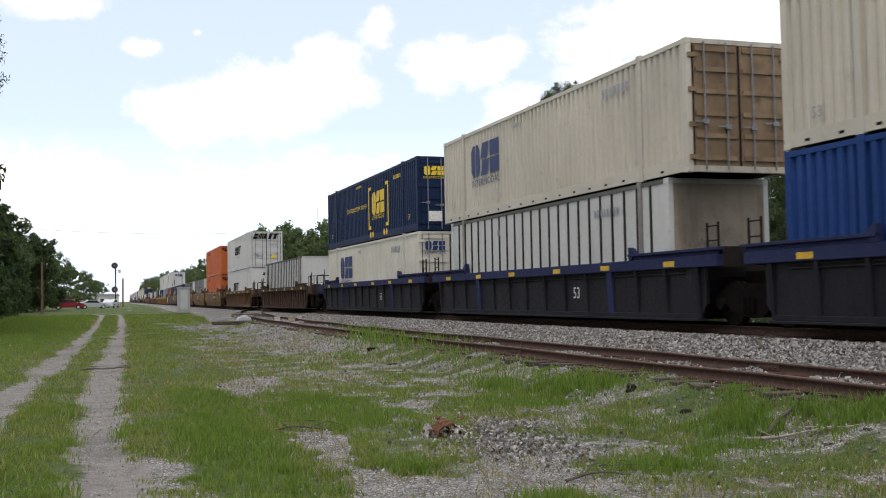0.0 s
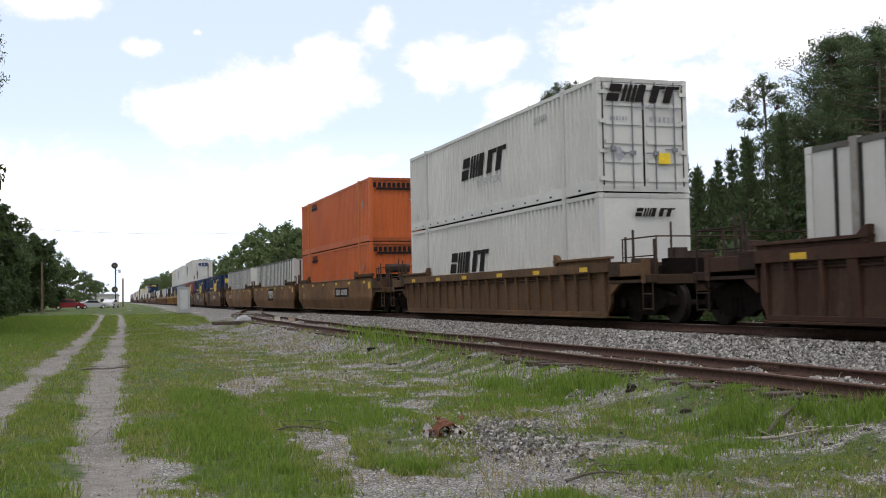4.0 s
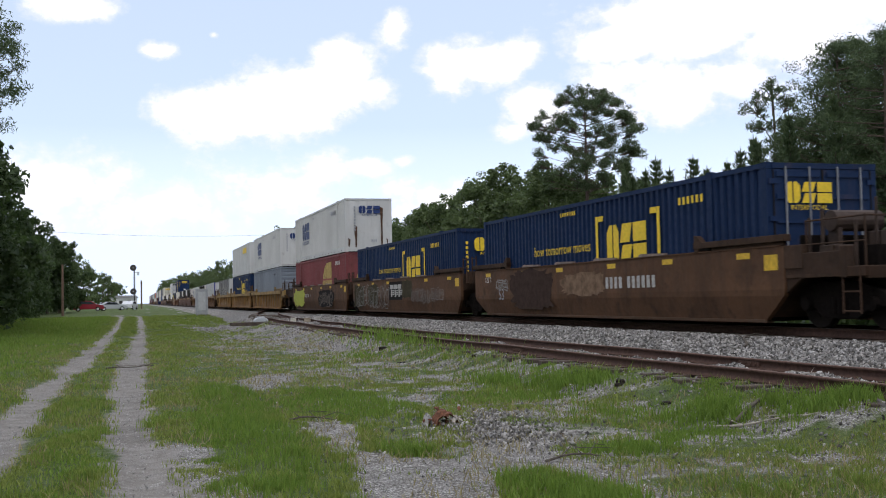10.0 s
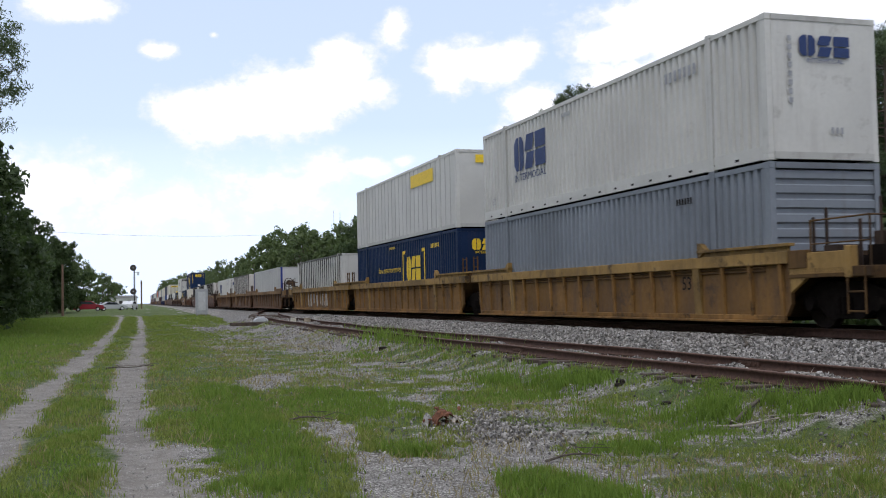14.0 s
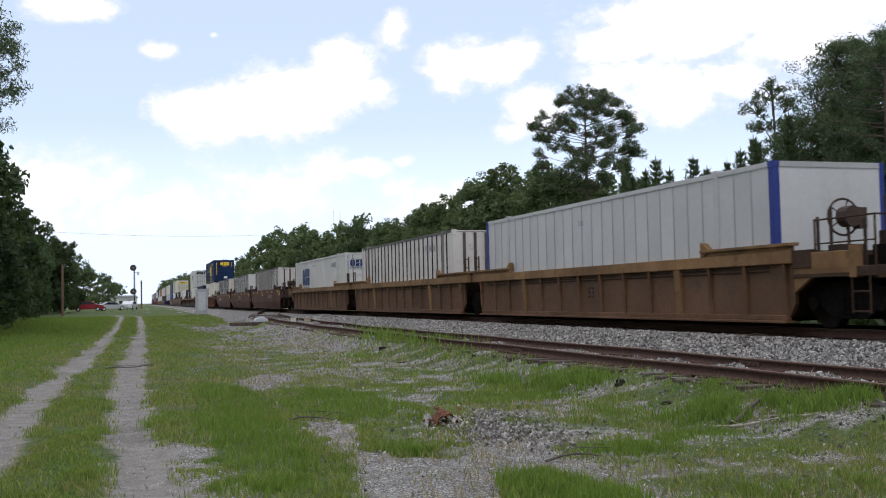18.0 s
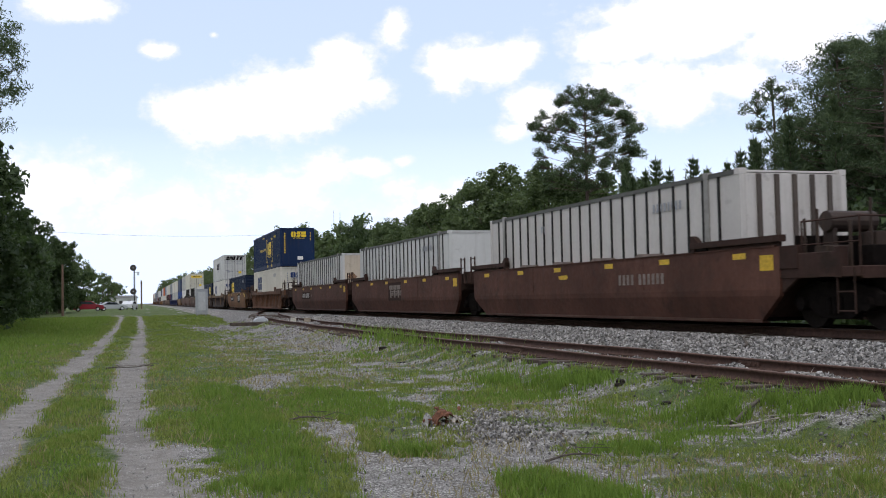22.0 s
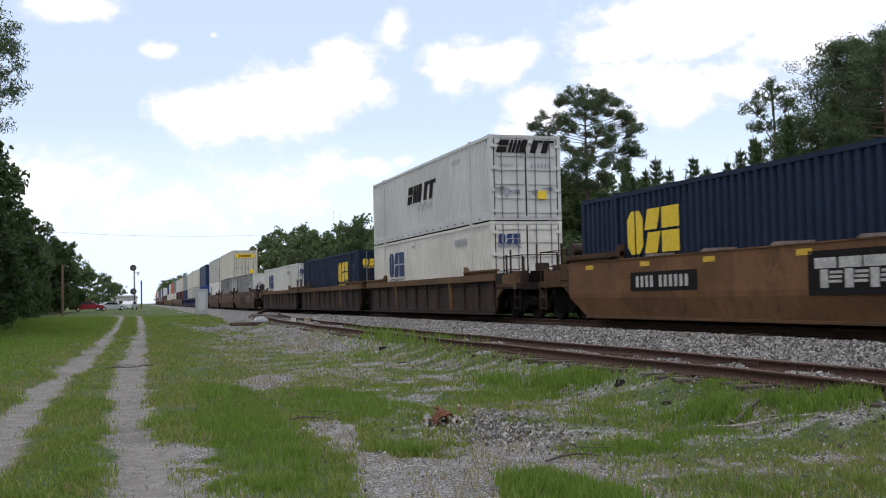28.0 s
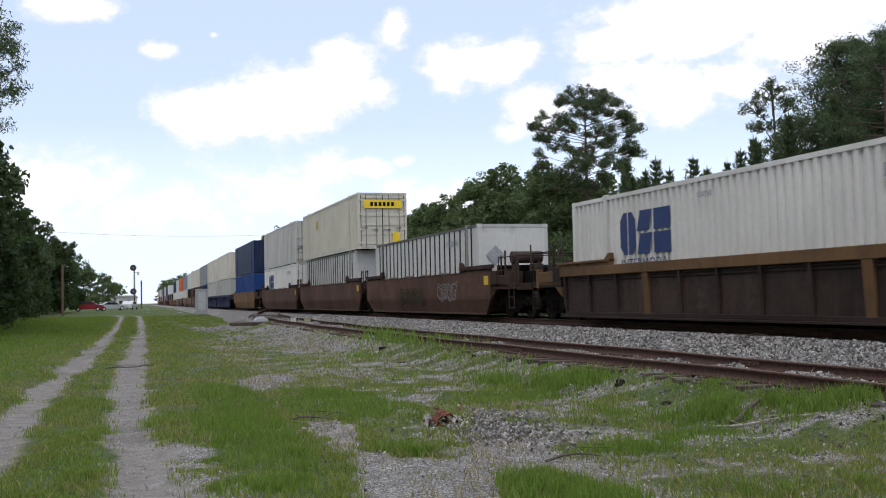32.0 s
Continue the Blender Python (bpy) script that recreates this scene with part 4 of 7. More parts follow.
def streaks_end(xs, col, top=2.6):
    """Long rust runs down an end wall."""
    def put(c, L):
        for i, (x, w, l) in enumerate(xs):
            q = random.Random(int(x * 100) + 7)
            top = 0.25 + l
            pts = [(x - w / 2 + q.uniform(-0.02, 0.02), top), (x + w / 2, top - 0.1)]
            right = [(x + w / 2 * (1 - 0.6 * k / 5) + q.uniform(-0.02, 0.02), top - l * k / 5) for k in range(1, 6)]
            left = [(x - w / 2 * (1 - 0.6 * k / 5) + q.uniform(-0.02, 0.02), top - l * k / 5) for k in range(5, 0, -1)]
            mark("rust_run", [pts + right + left], on_end(0, 0, -L - 0.052), col, c, ("run", round(x, 2), w, l))
    return put

# ---------- well cars ----------
HB = 8.72                    # half length of a well's side


def truck(parent, y, near=True):
    """A two-axle truck with side frames, springs and wheels on axles."""
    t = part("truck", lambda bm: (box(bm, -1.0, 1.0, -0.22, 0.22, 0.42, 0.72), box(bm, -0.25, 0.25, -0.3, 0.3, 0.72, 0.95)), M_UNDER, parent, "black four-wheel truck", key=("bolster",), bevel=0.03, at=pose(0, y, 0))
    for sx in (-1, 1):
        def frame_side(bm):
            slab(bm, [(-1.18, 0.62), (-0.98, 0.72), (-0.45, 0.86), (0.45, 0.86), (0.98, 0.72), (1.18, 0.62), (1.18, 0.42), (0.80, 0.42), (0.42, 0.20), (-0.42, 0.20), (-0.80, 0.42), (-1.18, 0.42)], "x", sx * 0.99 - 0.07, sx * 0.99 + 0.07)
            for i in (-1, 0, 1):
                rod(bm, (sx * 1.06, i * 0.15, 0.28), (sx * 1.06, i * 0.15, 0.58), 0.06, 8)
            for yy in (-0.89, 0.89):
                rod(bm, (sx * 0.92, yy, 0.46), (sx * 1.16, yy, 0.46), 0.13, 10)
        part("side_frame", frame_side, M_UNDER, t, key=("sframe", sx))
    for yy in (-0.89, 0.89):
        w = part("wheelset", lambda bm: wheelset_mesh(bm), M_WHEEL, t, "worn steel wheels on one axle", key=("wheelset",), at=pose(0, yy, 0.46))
        WHEELS.append(w)
    return t


WHEELS = []


def wheelset_mesh(bm):
    rod(bm, (-1.0, 0, 0), (1.0, 0, 0), 0.085, 10)
    for sx in (-1, 1):
        x = sx * 0.7525
        rod(bm, (x - sx * 0.07, 0, 0), (x - sx * 0.045, 0, 0), 0.485, 24)
        rod(bm, (x - sx * 0.045, 0, 0), (x + sx * 0.07, 0, 0), 0.455, 24)
        rod(bm, (x + sx * 0.07, 0, 0), (x + sx * 0.10, 0, 0), 0.17, 12)
        for i in range(3):
            t = i * 2.094
            box(bm, *sorted((x + sx * 0.07, x + sx * 0.08)), 0.26 * math.cos(t) - 0.05, 0.26 * math.cos(t) + 0.05, 0.26 * math.sin(t) - 0.05, 0.26 * math.sin(t) + 0.05)


def well_car(m, style, col, chord=None, front="link", rear="link", marks=(), rust=0.45, label="", brake=False, fine=True, reflect=True, posts=16):
    """One well of a double-stack car. style: smooth (plain sheet sides) or rib (outside stakes under a top chord).
    front is the leading end (-Y): 'link' shares a truck with the next well, 'coupler' has a platform with its own truck."""
    car = thing("well_car", m, label, "rail car", "well cars of the train")
    soot = (0.034, 0.023, 0.017)
    body = paint(col, rust, 0.65, soot)
    top = paint(chord, rust, 0.65, soot) if chord else body
    # rusty grime on a darkened body colour that carries the car ends' shade
    shaded_grime = paint(tuple(0.45 * x + 0.008 for x in col), 0.8, 0.8, (0.035, 0.024, 0.018))
    zt = 1.56 if style == "smooth" else 1.46
    XO = 1.42
    gh = 0.22 if style == "smooth" else 0.15
    # where linked wells share a truck, staked sides reach on almost to the joint
    long_f, long_r = style == "rib" and front == "link", style == "rib" and rear == "link"
    ef, er = (9.24 if long_f else HB), (9.24 if long_r else HB)
    cf = cr = 0.80
    ends = (long_f, long_r)
    for sx in (-1, 1):
        if style == "smooth":
            def sheet(bm):
                # upright above, leaning in below, with the corners cut away for the trucks
                rows = [(zt, XO, 0.0), (0.74, XO, 0.0), (0.62, XO - 0.012, 0.05), (0.14, XO - 0.13, 1.0)]
                out, inn = [], []
                for z, x, k in rows:
                    ya, yb = -ef + k * cf, er - k * cr
                    out.append([bm.verts.new((sx * x, ya, z)), bm.verts.new((sx * x, yb, z))])
                    inn.append([bm.verts.new((sx * (x - 0.1), ya, z)), bm.verts.new((sx * (x - 0.1), yb, z))])
                for a, b in zip(range(3), range(1, 4)):
                    bm.faces.new((*out[a], *out[b][::-1]))
                    bm.faces.new((*inn[b], *inn[a][::-1]))
                    for e in (0, 1):
                        bm.faces.new((out[a][e], out[b][e], inn[b][e], inn[a][e]))
                bm.faces.new((*out[0], *inn[0][::-1]))
                bm.faces.new((*out[3], *inn[3][::-1]))
            part("side_sheet", sheet, body, car, key=("smooth", sx, ends))
            part("bottom_sill", lambda bm: box(bm, *sorted((sx * (XO - 0.12), sx * (XO - 0.32))), -ef + cf, er - cr, 0.09, 0.16), paint(tuple(x * 0.7 for x in col), 0.6), car, key=("sill", sx, ends), bevel=0.008)
            part("top_rim", lambda bm: box(bm, *sorted((sx * (XO + 0.02), sx * (XO - 0.12))), -ef + 0.1, er - 0.1, zt, zt + 0.025), body, car, key=("rim", sx, ends))
            if fine:
                for yy in (-3.4, 3.4):
                    part("weld_seam", lambda bm: box(bm, -0.006, 0.006, -0.015, 0.015, 0.8, zt - 0.03), body, car, key=("weld",), at=pose(sx * XO, yy, 0))
        else:
            web = [(-8.52, 0.24), (8.52, 0.24), (8.68, 0.46), (8.68, 1.24), (-8.68, 1.24), (-8.68, 0.46)]
            part("side_web", lambda bm: slab(bm, web, "x", *sorted((sx * 1.34, sx * 1.26))), paint(tuple(x * 0.82 for x in col), min(1, rust + 0.1)), car, key=("web", sx))
            part("top_chord", lambda bm: box(bm, *sorted((sx * (XO + 0.02), sx * 1.27)), -ef, er, 1.22, zt), top, car, key=("chord", sx, ends), bevel=0.012)
            part("bottom_sill", lambda bm: (box(bm, *sorted((sx * (XO + 0.03), sx * 1.20)), -8.5, 8.5, 0.10, 0.15), box(bm, *sorted((sx * 1.37, sx * 1.30)), -8.5, 8.5, 0.15, 0.25)), body, car, key=("rsill", sx), bevel=0.008)
            if fine and sx < 0:
                for zz in (1.10, 1.17):
                    part("brake_pipe", lambda bm: rod(bm, (sx * 1.365, -HB + 0.8, zz), (sx * 1.365, HB - 0.8, zz), 0.018, 5), shaded_grime, car, key=("bpipe", zz))
            for i in range(posts):
                yy = -8.45 + 16.9 * i / (posts - 1)
                big = fine and i in (3, posts - 4)

                def stake(bm):
                    w = 0.13 if big else 0.045
                    slab(bm, [(1.33, 0.15), (1.365, 0.15), (1.43, 1.22), (1.33, 1.22)] if sx > 0 else [(-1.33, 1.22), (-1.43, 1.22), (-1.365, 0.15), (-1.33, 0.15)], "y", -w, w)
                part("side_stake", stake, top if big and chord else body, car, key=("stake", sx, big), at=pose(0, yy, 0))
        # raised guides at both ends of the well
        if fine:
            for sy in (-1, 1):
                def guide(bm):
                    y0, y1 = sorted((sy * 5.6, sy * ((ef if sy < 0 else er) + 0.08)))
                    box(bm, *sorted((sx * (XO - 0.02), sx * (XO - 0.09))), y0 + 0.1, y1 - 0.1, zt, zt + 0.09)
                    box(bm, *sorted((sx * (XO + 0.05), sx * (XO - 0.12))), y0, y1, zt + 0.09, zt + gh)
                    q = sy * 5.6
                    slab(bm, [(q, zt), (q + sy * 0.12, zt), (q + sy * 0.30, zt + gh), (q + sy * 0.12, zt + gh + 0.14), (q, zt + gh + 0.16)][::sy], "x", *sorted((sx * (XO + 0.03), sx * (XO - 0.1))))
                part("end_guide", guide, top if style == "rib" else shaded_grime, car, key=("guide", style, sx, sy, ends), bevel=0.006)
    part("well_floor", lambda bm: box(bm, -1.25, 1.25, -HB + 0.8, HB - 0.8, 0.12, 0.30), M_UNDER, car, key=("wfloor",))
    # ends
    for sy, kind in ((-1, front), (1, rear)):
        def bulk(bm):
            y0, y1 = sorted((sy * (HB - 0.35), sy * HB))
            box(bm, -1.32, 1.32, y0, y1, 0.95, zt)
            slab(bm, [(sy * (HB - 0.75), 0.2), (sy * (HB - 0.70), 0.2), (sy * (HB + 0.02), 1.0), (sy * (HB - 0.35), 1.0)], "x", -1.25, 1.25)
        part("end_bulkhead", bulk, shaded_grime, car, key=("bulk", style, sy))
        if kind == "link":
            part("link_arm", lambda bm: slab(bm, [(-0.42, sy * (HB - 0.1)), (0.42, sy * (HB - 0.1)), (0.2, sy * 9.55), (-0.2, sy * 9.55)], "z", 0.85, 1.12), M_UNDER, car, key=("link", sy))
            if fine:
                def ladder(bm):
                    for yy in (0, 0.40):
                        rod(bm, (0, yy, 1.2), (0, yy, 2.12), 0.028, 6)
                    for z in (1.75, 2.05):
                        rod(bm, (0, 0, z), (0, 0.40, z), 0.016, 6)
                    box(bm, 0.05, 0.75, -0.05, 0.30, 1.2, 1.62)
                part("ladder", ladder, shaded_grime, car, key=("ladder",), at=pose(-1.34, sy * (9.18 if style == "rib" else 9.22) - (0.40 if sy > 0 else 0), 0))
            if sy > 0:
                truck(car, 9.63)
        else:
            def platform(bm):
                y0, y1 = sorted((sy * HB, sy * 10.95))
                box(bm, -1.40, 1.40, y0, y1, 1.04, 1.12)
                box(bm, -0.35, 0.35, y0, y1, 0.72, 1.04)
                for s in (-1, 1):
                    box(bm, *sorted((s * 1.40, s * 1.30)), y0, y1, 0.94, 1.06)
                    y2, y3 = sorted((sy * HB, sy * (HB + 0.55)))
                    box(bm, *sorted((s * 1.42, s * 1.32)), y2, y3, 1.12, zt)
                y4, y5 = sorted((sy * 10.85, sy * 10.98))
                box(bm, -1.36, 1.36, y4, y5, 0.90, 1.12)
            part("end_plate", lambda bm: (box(bm, -1.30, 1.30, *sorted((sy * 9.05, sy * 9.13)), 1.12, 1.74 if style == "smooth" else 1.36), box(bm, -0.75, 0.75, *sorted((sy * 10.1, sy * 10.5)), 1.12, 1.5)), M_UNDER, car, "dark end bulkhead plate", key=("eplate", style, sy), bevel=0.01)
            for s_ in (-1, 1):
                part("end_girder", lambda bm: (box(bm, *sorted((s_ * 1.40, s_ * 1.28)), *sorted((sy * (HB + 0.005), sy * 10.30)), 1.0, 1.40), box(bm, *sorted((s_ * 1.42, s_ * 1.26)), *sorted((sy * 10.30, sy * 10.48)), 0.92, 1.48), slab(bm, [(sy * (HB + 0.005), 0.66), (sy * (HB + 0.6), 1.0), (sy * (HB + 0.005), 1.0)], "x", *sorted((s_ * 1.38, s_ * 1.30)))), top if style == "rib" else shaded_grime, car, key=("girder", sy, s_), bevel=0.012)
            part("end_platform", platform, shaded_grime, car, key=("plat", style, sy), bevel=0.01)
            part("coupler", lambda bm: (box(bm, -0.10, 0.10, *sorted((sy * 10.9, sy * 11.45)), 0.78, 0.98), box(bm, -0.16, 0.16, *sorted((sy * 11.3, sy * 11.6)), 0.74, 1.02)), M_UNDER, car, key=("coup", sy), bevel=0.02)
            if fine:
                def rails_(bm):
                    for x in (-1.33, 1.33):
                        for yy in (9.3, 10.88):
                            rod(bm, (x, sy * yy, 1.12), (x, sy * yy, 2.0), 0.02, 6)
                        rod(bm, (x, sy * 9.3, 1.98), (x, sy * 10.88, 1.98), 0.018, 6)
                        rod(bm, (x, sy * 9.3, 1.55), (x, sy * 10.88, 1.55), 0.015, 6)
                    rod(bm, (-1.33, sy * 10.88, 1.98), (1.33, sy * 10.88, 1.98), 0.018, 6)
                part("handrail", rails_, shaded_grime, car, key=("hrail", sy))

                def steps(bm):
                    for x in (-1.40, 1.40):
                        for yy in (10.35, 10.80):
                            rod(bm, (x, sy * yy, 0.30), (x, sy * yy, 1.10), 0.018, 6)
                        for z in (0.34, 0.68):
                            rod(bm, (x, sy * 10.35, z), (x, sy * 10.80, z), 0.018, 6)
                part("step", steps, shaded_grime, car, key=("steps", sy))
                if brake:
                    def gear(bm):
                        if style == "smooth":
                            rod(bm, (-0.95, sy * 9.5, 1.98), (0.1, sy * 9.5, 1.98), 0.20, 14)
                            box(bm, -0.9, -0.8, sy * 9.5 - 0.15, sy * 9.5 + 0.15, 1.1, 1.85)
                            box(bm, -0.1, 0.0, sy * 9.5 - 0.15, sy * 9.5 + 0.15, 1.1, 1.85)
                        box(bm, -0.55, -0.2, sy * 10.2 - 0.16, sy * 10.2 + 0.16, 1.12, 1.75)
                        rod(bm, (-0.6, sy * 10.3, 1.12), (-0.6, sy * 10.3, 2.35), 0.03, 6)
                        box(bm, 0.25, 0.6, sy * 9.9 - 0.3, sy * 9.9 + 0.3, 1.12, 1.7)
                        for px, py, pz in ((-1.22, 9.25, 2.05), (-1.22, 9.62, 2.2), (-1.05, 10.3, 1.95)):
                            rod(bm, (px, sy * py, 1.12), (px, sy * py, pz), 0.035, 6)
                        box(bm, -1.25, -0.75, sy * 9.75 - 0.2, sy * 9.75 + 0.2, 1.12, 1.52)
                    part("brake_gear", gear, paint((0.042, 0.029, 0.024), 0.6), car, "rusty air tank and brake cylinder", key=("gear", style, sy), bevel=0.01)

                if brake == "wheel":
                    bx, by, bz = (0, 0, 0) if style == "smooth" else (-1.30, 1.0, -0.18)

                    def wheel(bm):
                        ring(bm, (0, 0, 0), 0.33, 0.022, "y", 20, 6)
                        rod(bm, (0, -0.05, 0), (0, 0.05, 0), 0.06, 10)
                        for i in range(5):
                            t = i * 1.2566
                            rod(bm, (0, 0, 0), (0.33 * math.cos(t), 0, 0.33 * math.sin(t)), 0.012, 5)
                    part("brake_wheel", wheel, paint((0.042, 0.029, 0.024), 0.6), car, key=("bwheel",), at=pose(0.35 + bx, sy * (10.62 - by), 2.2 + bz))
                    part("brake_post", lambda bm: (rod(bm, (0.35, sy * 10.75, 1.12), (0.35, sy * 10.75, 2.3), 0.03, 6), rod(bm, (0.35, sy * 10.64, 2.2), (0.35, sy * 10.9, 2.2), 0.19, 14), box(bm, 0.5, 0.68, *sorted((sy * 10.68, sy * 10.85)), 1.98, 2.36)), paint((0.042, 0.029, 0.024), 0.6), car, key=("bpost", sy), at=pose(bx, -sy * by, bz))
            truck(car, sy * 9.85)
    if reflect:
        for yy in (-7.4, -4.4, -1.6, 1.6, 4.4, 7.4):
            part("reflector", flat([[(-0.23, -0.06), (0.23, -0.06), (0.23, 0.06), (-0.23, 0.06)]]), M_REFLECT, car, "yellow reflective strip", key=("refl",), at=on_side(yy, zt - 0.14, -XO - (0.006 if style == "smooth" else 0.026)))
    if fine and style == "smooth":
        for yy in (-ef + 0.4,):
            part("end_patch", flat([[(-0.22, -0.15), (0.22, -0.15), (0.22, 0.15), (-0.22, 0.15)]]), M_REFLECT, car, "square yellow patch at the side's end", key=("epatch",), at=on_side(yy, zt - 0.30, -XO - 0.006))
        for yy in (-3.7, -1.25, 1.25, 3.7):
            part("top_lip", lambda bm: slab(bm, [(-0.62, 0.0), (0.62, 0.0), (0.62, 0.035), (0.50, 0.075), (-0.62, 0.045)], "x", -0.05, 0.03), M_LIP, car, "worn bare metal lip", key=("lip",), at=pose(-XO + 0.02, yy, zt + 0.02))
        for yy in (-6.0, 6.0):
            part("corner_rest", lambda bm: slab(bm, [(-0.24, 0.0), (0.24, 0.0), (0.16, 0.10), (0.05, 0.19), (-0.10, 0.17), (-0.20, 0.08)], "x", -0.08, 0.08), M_UNDER, car, "black container rest", key=("crest",), bevel=0.02, at=pose(-XO + 0.05, yy, zt + 0.02))
    for fn in marks:
        fn(car, HB)
    return car


def car_text(words, y, z, size, col, x=-1.428):
    def put(c, L):
        letters("writing", words, on_side(y, z, x), size, col, c)
    return put


def car_bars(y, z, n, h, col, x=-1.432, plate=None):
    def put(c, L):
        if plate:
            w = n * h * 0.95 + 0.2
            mark("number_plate", [[(-w / 2, -h * 0.75), (w / 2, -h * 0.75), (w / 2, h * 0.75), (-w / 2, h * 0.75)]], on_side(y, z, x + 0.004), plate, c, ("cpl", n, h))
        mark("serial_mark", bars([h * 0.46] * 4 + [-h * 0.3] + [h * 0.46] * (n - 4), h * 0.9, 0.34), on_side(y, z, x), col, c, ("cbr", n, h))
    return put


def car_emblem(y, z, x=-1.429, col=None, plate=None):
    """Black panel with three heavy pale blocks."""
    def put(c, L):
        w, h = 2.2, 0.80
        mark("emblem_panel", [[(-w / 2, -h / 2), (w / 2, -h / 2), (w / 2, h / 2), (-w / 2, h / 2)]], on_side(y, z, x + 0.003), plate or M_LOGO_BLK, c, ("cep",))
        o = [[(a0 + 0.19 * zb, za), (a1 + 0.19 * zb, za), (a1 + 0.19 * zb, zb), (a0 + 0.19 * zb, zb)] for cx in (-0.66, 0.0, 0.64) for a0, a1, za, zb in ((cx - 0.30, cx + 0.30, 0.08, 0.27), (cx - 0.11, cx + 0.11, -0.27, 0.06), (cx + 0.16, cx + 0.50, -0.02, 0.03), (cx + 0.16, cx + 0.50, -0.10, -0.05), (cx + 0.16, cx + 0.50, -0.18, -0.13))]
        mark("emblem", o, on_side(y, z, x), col or M_STENCIL, c, ("ceo",))
    return put


def scrawl(y0, y1, seed, col, z0=0.3, z1=1.35, n=13, wide=0.028, x=-1.431):
    """Spray-paint scrawl: looping strokes."""
    def put(c, L):
        r = random.Random(seed)
        out = []

        def stroke(pts):
            for (ax, az), (bx, bz) in zip(pts, pts[1:] + pts[:1]):
                d = math.hypot(bx - ax, bz - az) or 1
                ox, oz = -(bz - az) / d * wide / 2, (bx - ax) / d * wide / 2
                out.append([(ax + ox, az + oz), (bx + ox, bz + oz), (bx - ox, bz - oz), (ax - ox, az - oz)])
        step_y = (y1 - y0) / n
        for i in range(n):
            cy, cz = y0 + step_y * (i + 0.5), (z0 + z1) / 2 + r.uniform(-0.06, 0.06)
            hw, hh, turn = step_y * r.uniform(0.5, 0.68), (z1 - z0) / 2 * r.uniform(0.75, 1.0), r.uniform(-0.3, 0.3)
            loop = []
            for k in range(14):
                t = 2 * math.pi * k / 14
                q = r.uniform(0.45, 1.1)
                a, b = hw * q * math.copysign(abs(math.cos(t)) ** 0.6, math.cos(t)), hh * q * math.copysign(abs(math.sin(t)) ** 0.6, math.sin(t))
                loop.append((cy + a + turn * b, min(z1, max(z0, cz + b))))
            stroke(loop)
            e, f = r.uniform(-0.15, 0.15) * hw, r.uniform(-0.3, 0.3) * hh
            stroke([(cy + e + (a - cy) * 0.42, cz + f + (b - cz) * 0.36) for a, b in loop[::2]])
            stroke([(a + 0.07, max(z0 - 0.05, b - 0.06)) for a, b in loop[::3]])
            stroke([(cy - hw * 0.4, cz - hh * 0.7), (cy + hw * r.uniform(-0.2, 0.5), cz - hh * r.uniform(0.1, 0.5))])
        me_key = ("scrawl", seed)
        mark("spray_paint", [[(-a, b) for a, b in o] for o in out], on_side(0, 0, x), col, c, me_key)
    return put


def blot(y, z, w, h, seed, col, x=-1.427):
    """A sprayed patch with a ragged edge."""
    def put(c, L):
        r = random.Random(seed)
        n = 40
        o = []
        for i in range(n):
            t = 2 * math.pi * i / n
            k = 1 + r.uniform(-0.18, 0.12)
            cx, cz = math.cos(t), math.sin(t)
            p = 0.45
            o.append((w / 2 * k * math.copysign(abs(cx) ** p, cx), h / 2 * k * math.copysign(abs(cz) ** p, cz)))
        mark("spray_paint", [o], on_side(y, z, x), col, c, ("blot", seed, w, h))
    return put


# ---------- the train ----------
SPEED = 15.33
TRAIN = []                   # things and their place along the train


def station(u, z=0.0):
    y = u
    x = TRACK_X + float(bend(y))
    slope = (float(bend(y + 0.5)) - float(bend(y - 0.5)))
    return pose(x, y, z, 0, 0, -math.degrees(math.atan(slope)))


LOW, HIGH = 0.345, 3.272
B53, B48 = 16.154, 14.63


def load(u, level, *a, **k):
    ob = container(station(u, level), *a, **k)
    TRAIN.append((ob, u, level))
    return ob


def car(u, *a, **k):
    ob = well_car(station(u), *a, **k)
    TRAIN.append((ob, u, 0.0))
    return ob
NAVY2 = (0.012, 0.021, 0.046)
FADED = plain("faded_stencil", (0.21, 0.175, 0.15), 0.75, 0.0, 0.35, 6, 0.1)
FADEDTAN = plain("faded_tan_patch", (0.175, 0.115, 0.075), 0.8, 0.0, 0.4, 4, 0.08)
PALESPRAY = plain("chalky_spray_paint", (0.36, 0.33, 0.29), 0.75, 0.0, 0.3, 4, 0.1)
SOOTY = plain("sooty_brown_plate", (0.045, 0.028, 0.022), 0.8, 0.0, 0.3, 6, 0.08)
OLIVE = plain("dark_olive_overpaint", (0.052, 0.044, 0.026), 0.8, 0.0, 0.3, 3, 0.08)
Sm = plain("pale_spray_paint", (0.22, 0.21, 0.195), 0.7, 0.0, 0.35, 5)
Wm, Bm, Ym, Km, Gm, Rm = M_LOGO_WHT, M_LOGO_BLUE, M_LOGO_YEL, M_LOGO_BLK, M_LOGO_GRY, M_LOGO_RED
STD = [slots_side(0, 0, Km), emblem_side(4.0, 1.85), text_side("53'", 7.1, 0.55, 0.3, Gm), bars_side(-4.9, 2.35, 7, 0.24, Gm), bars_side(1.3, 2.5, 6, 0.12, Gm)]
END_DOOR = [emblem_end(-0.62, 2.33, 0.82, 0.36), bars_end(0.6, 2.35, 4, 0.15, Gm), bars_end(0.6, 2.05, 6, 0.12, Gm)]
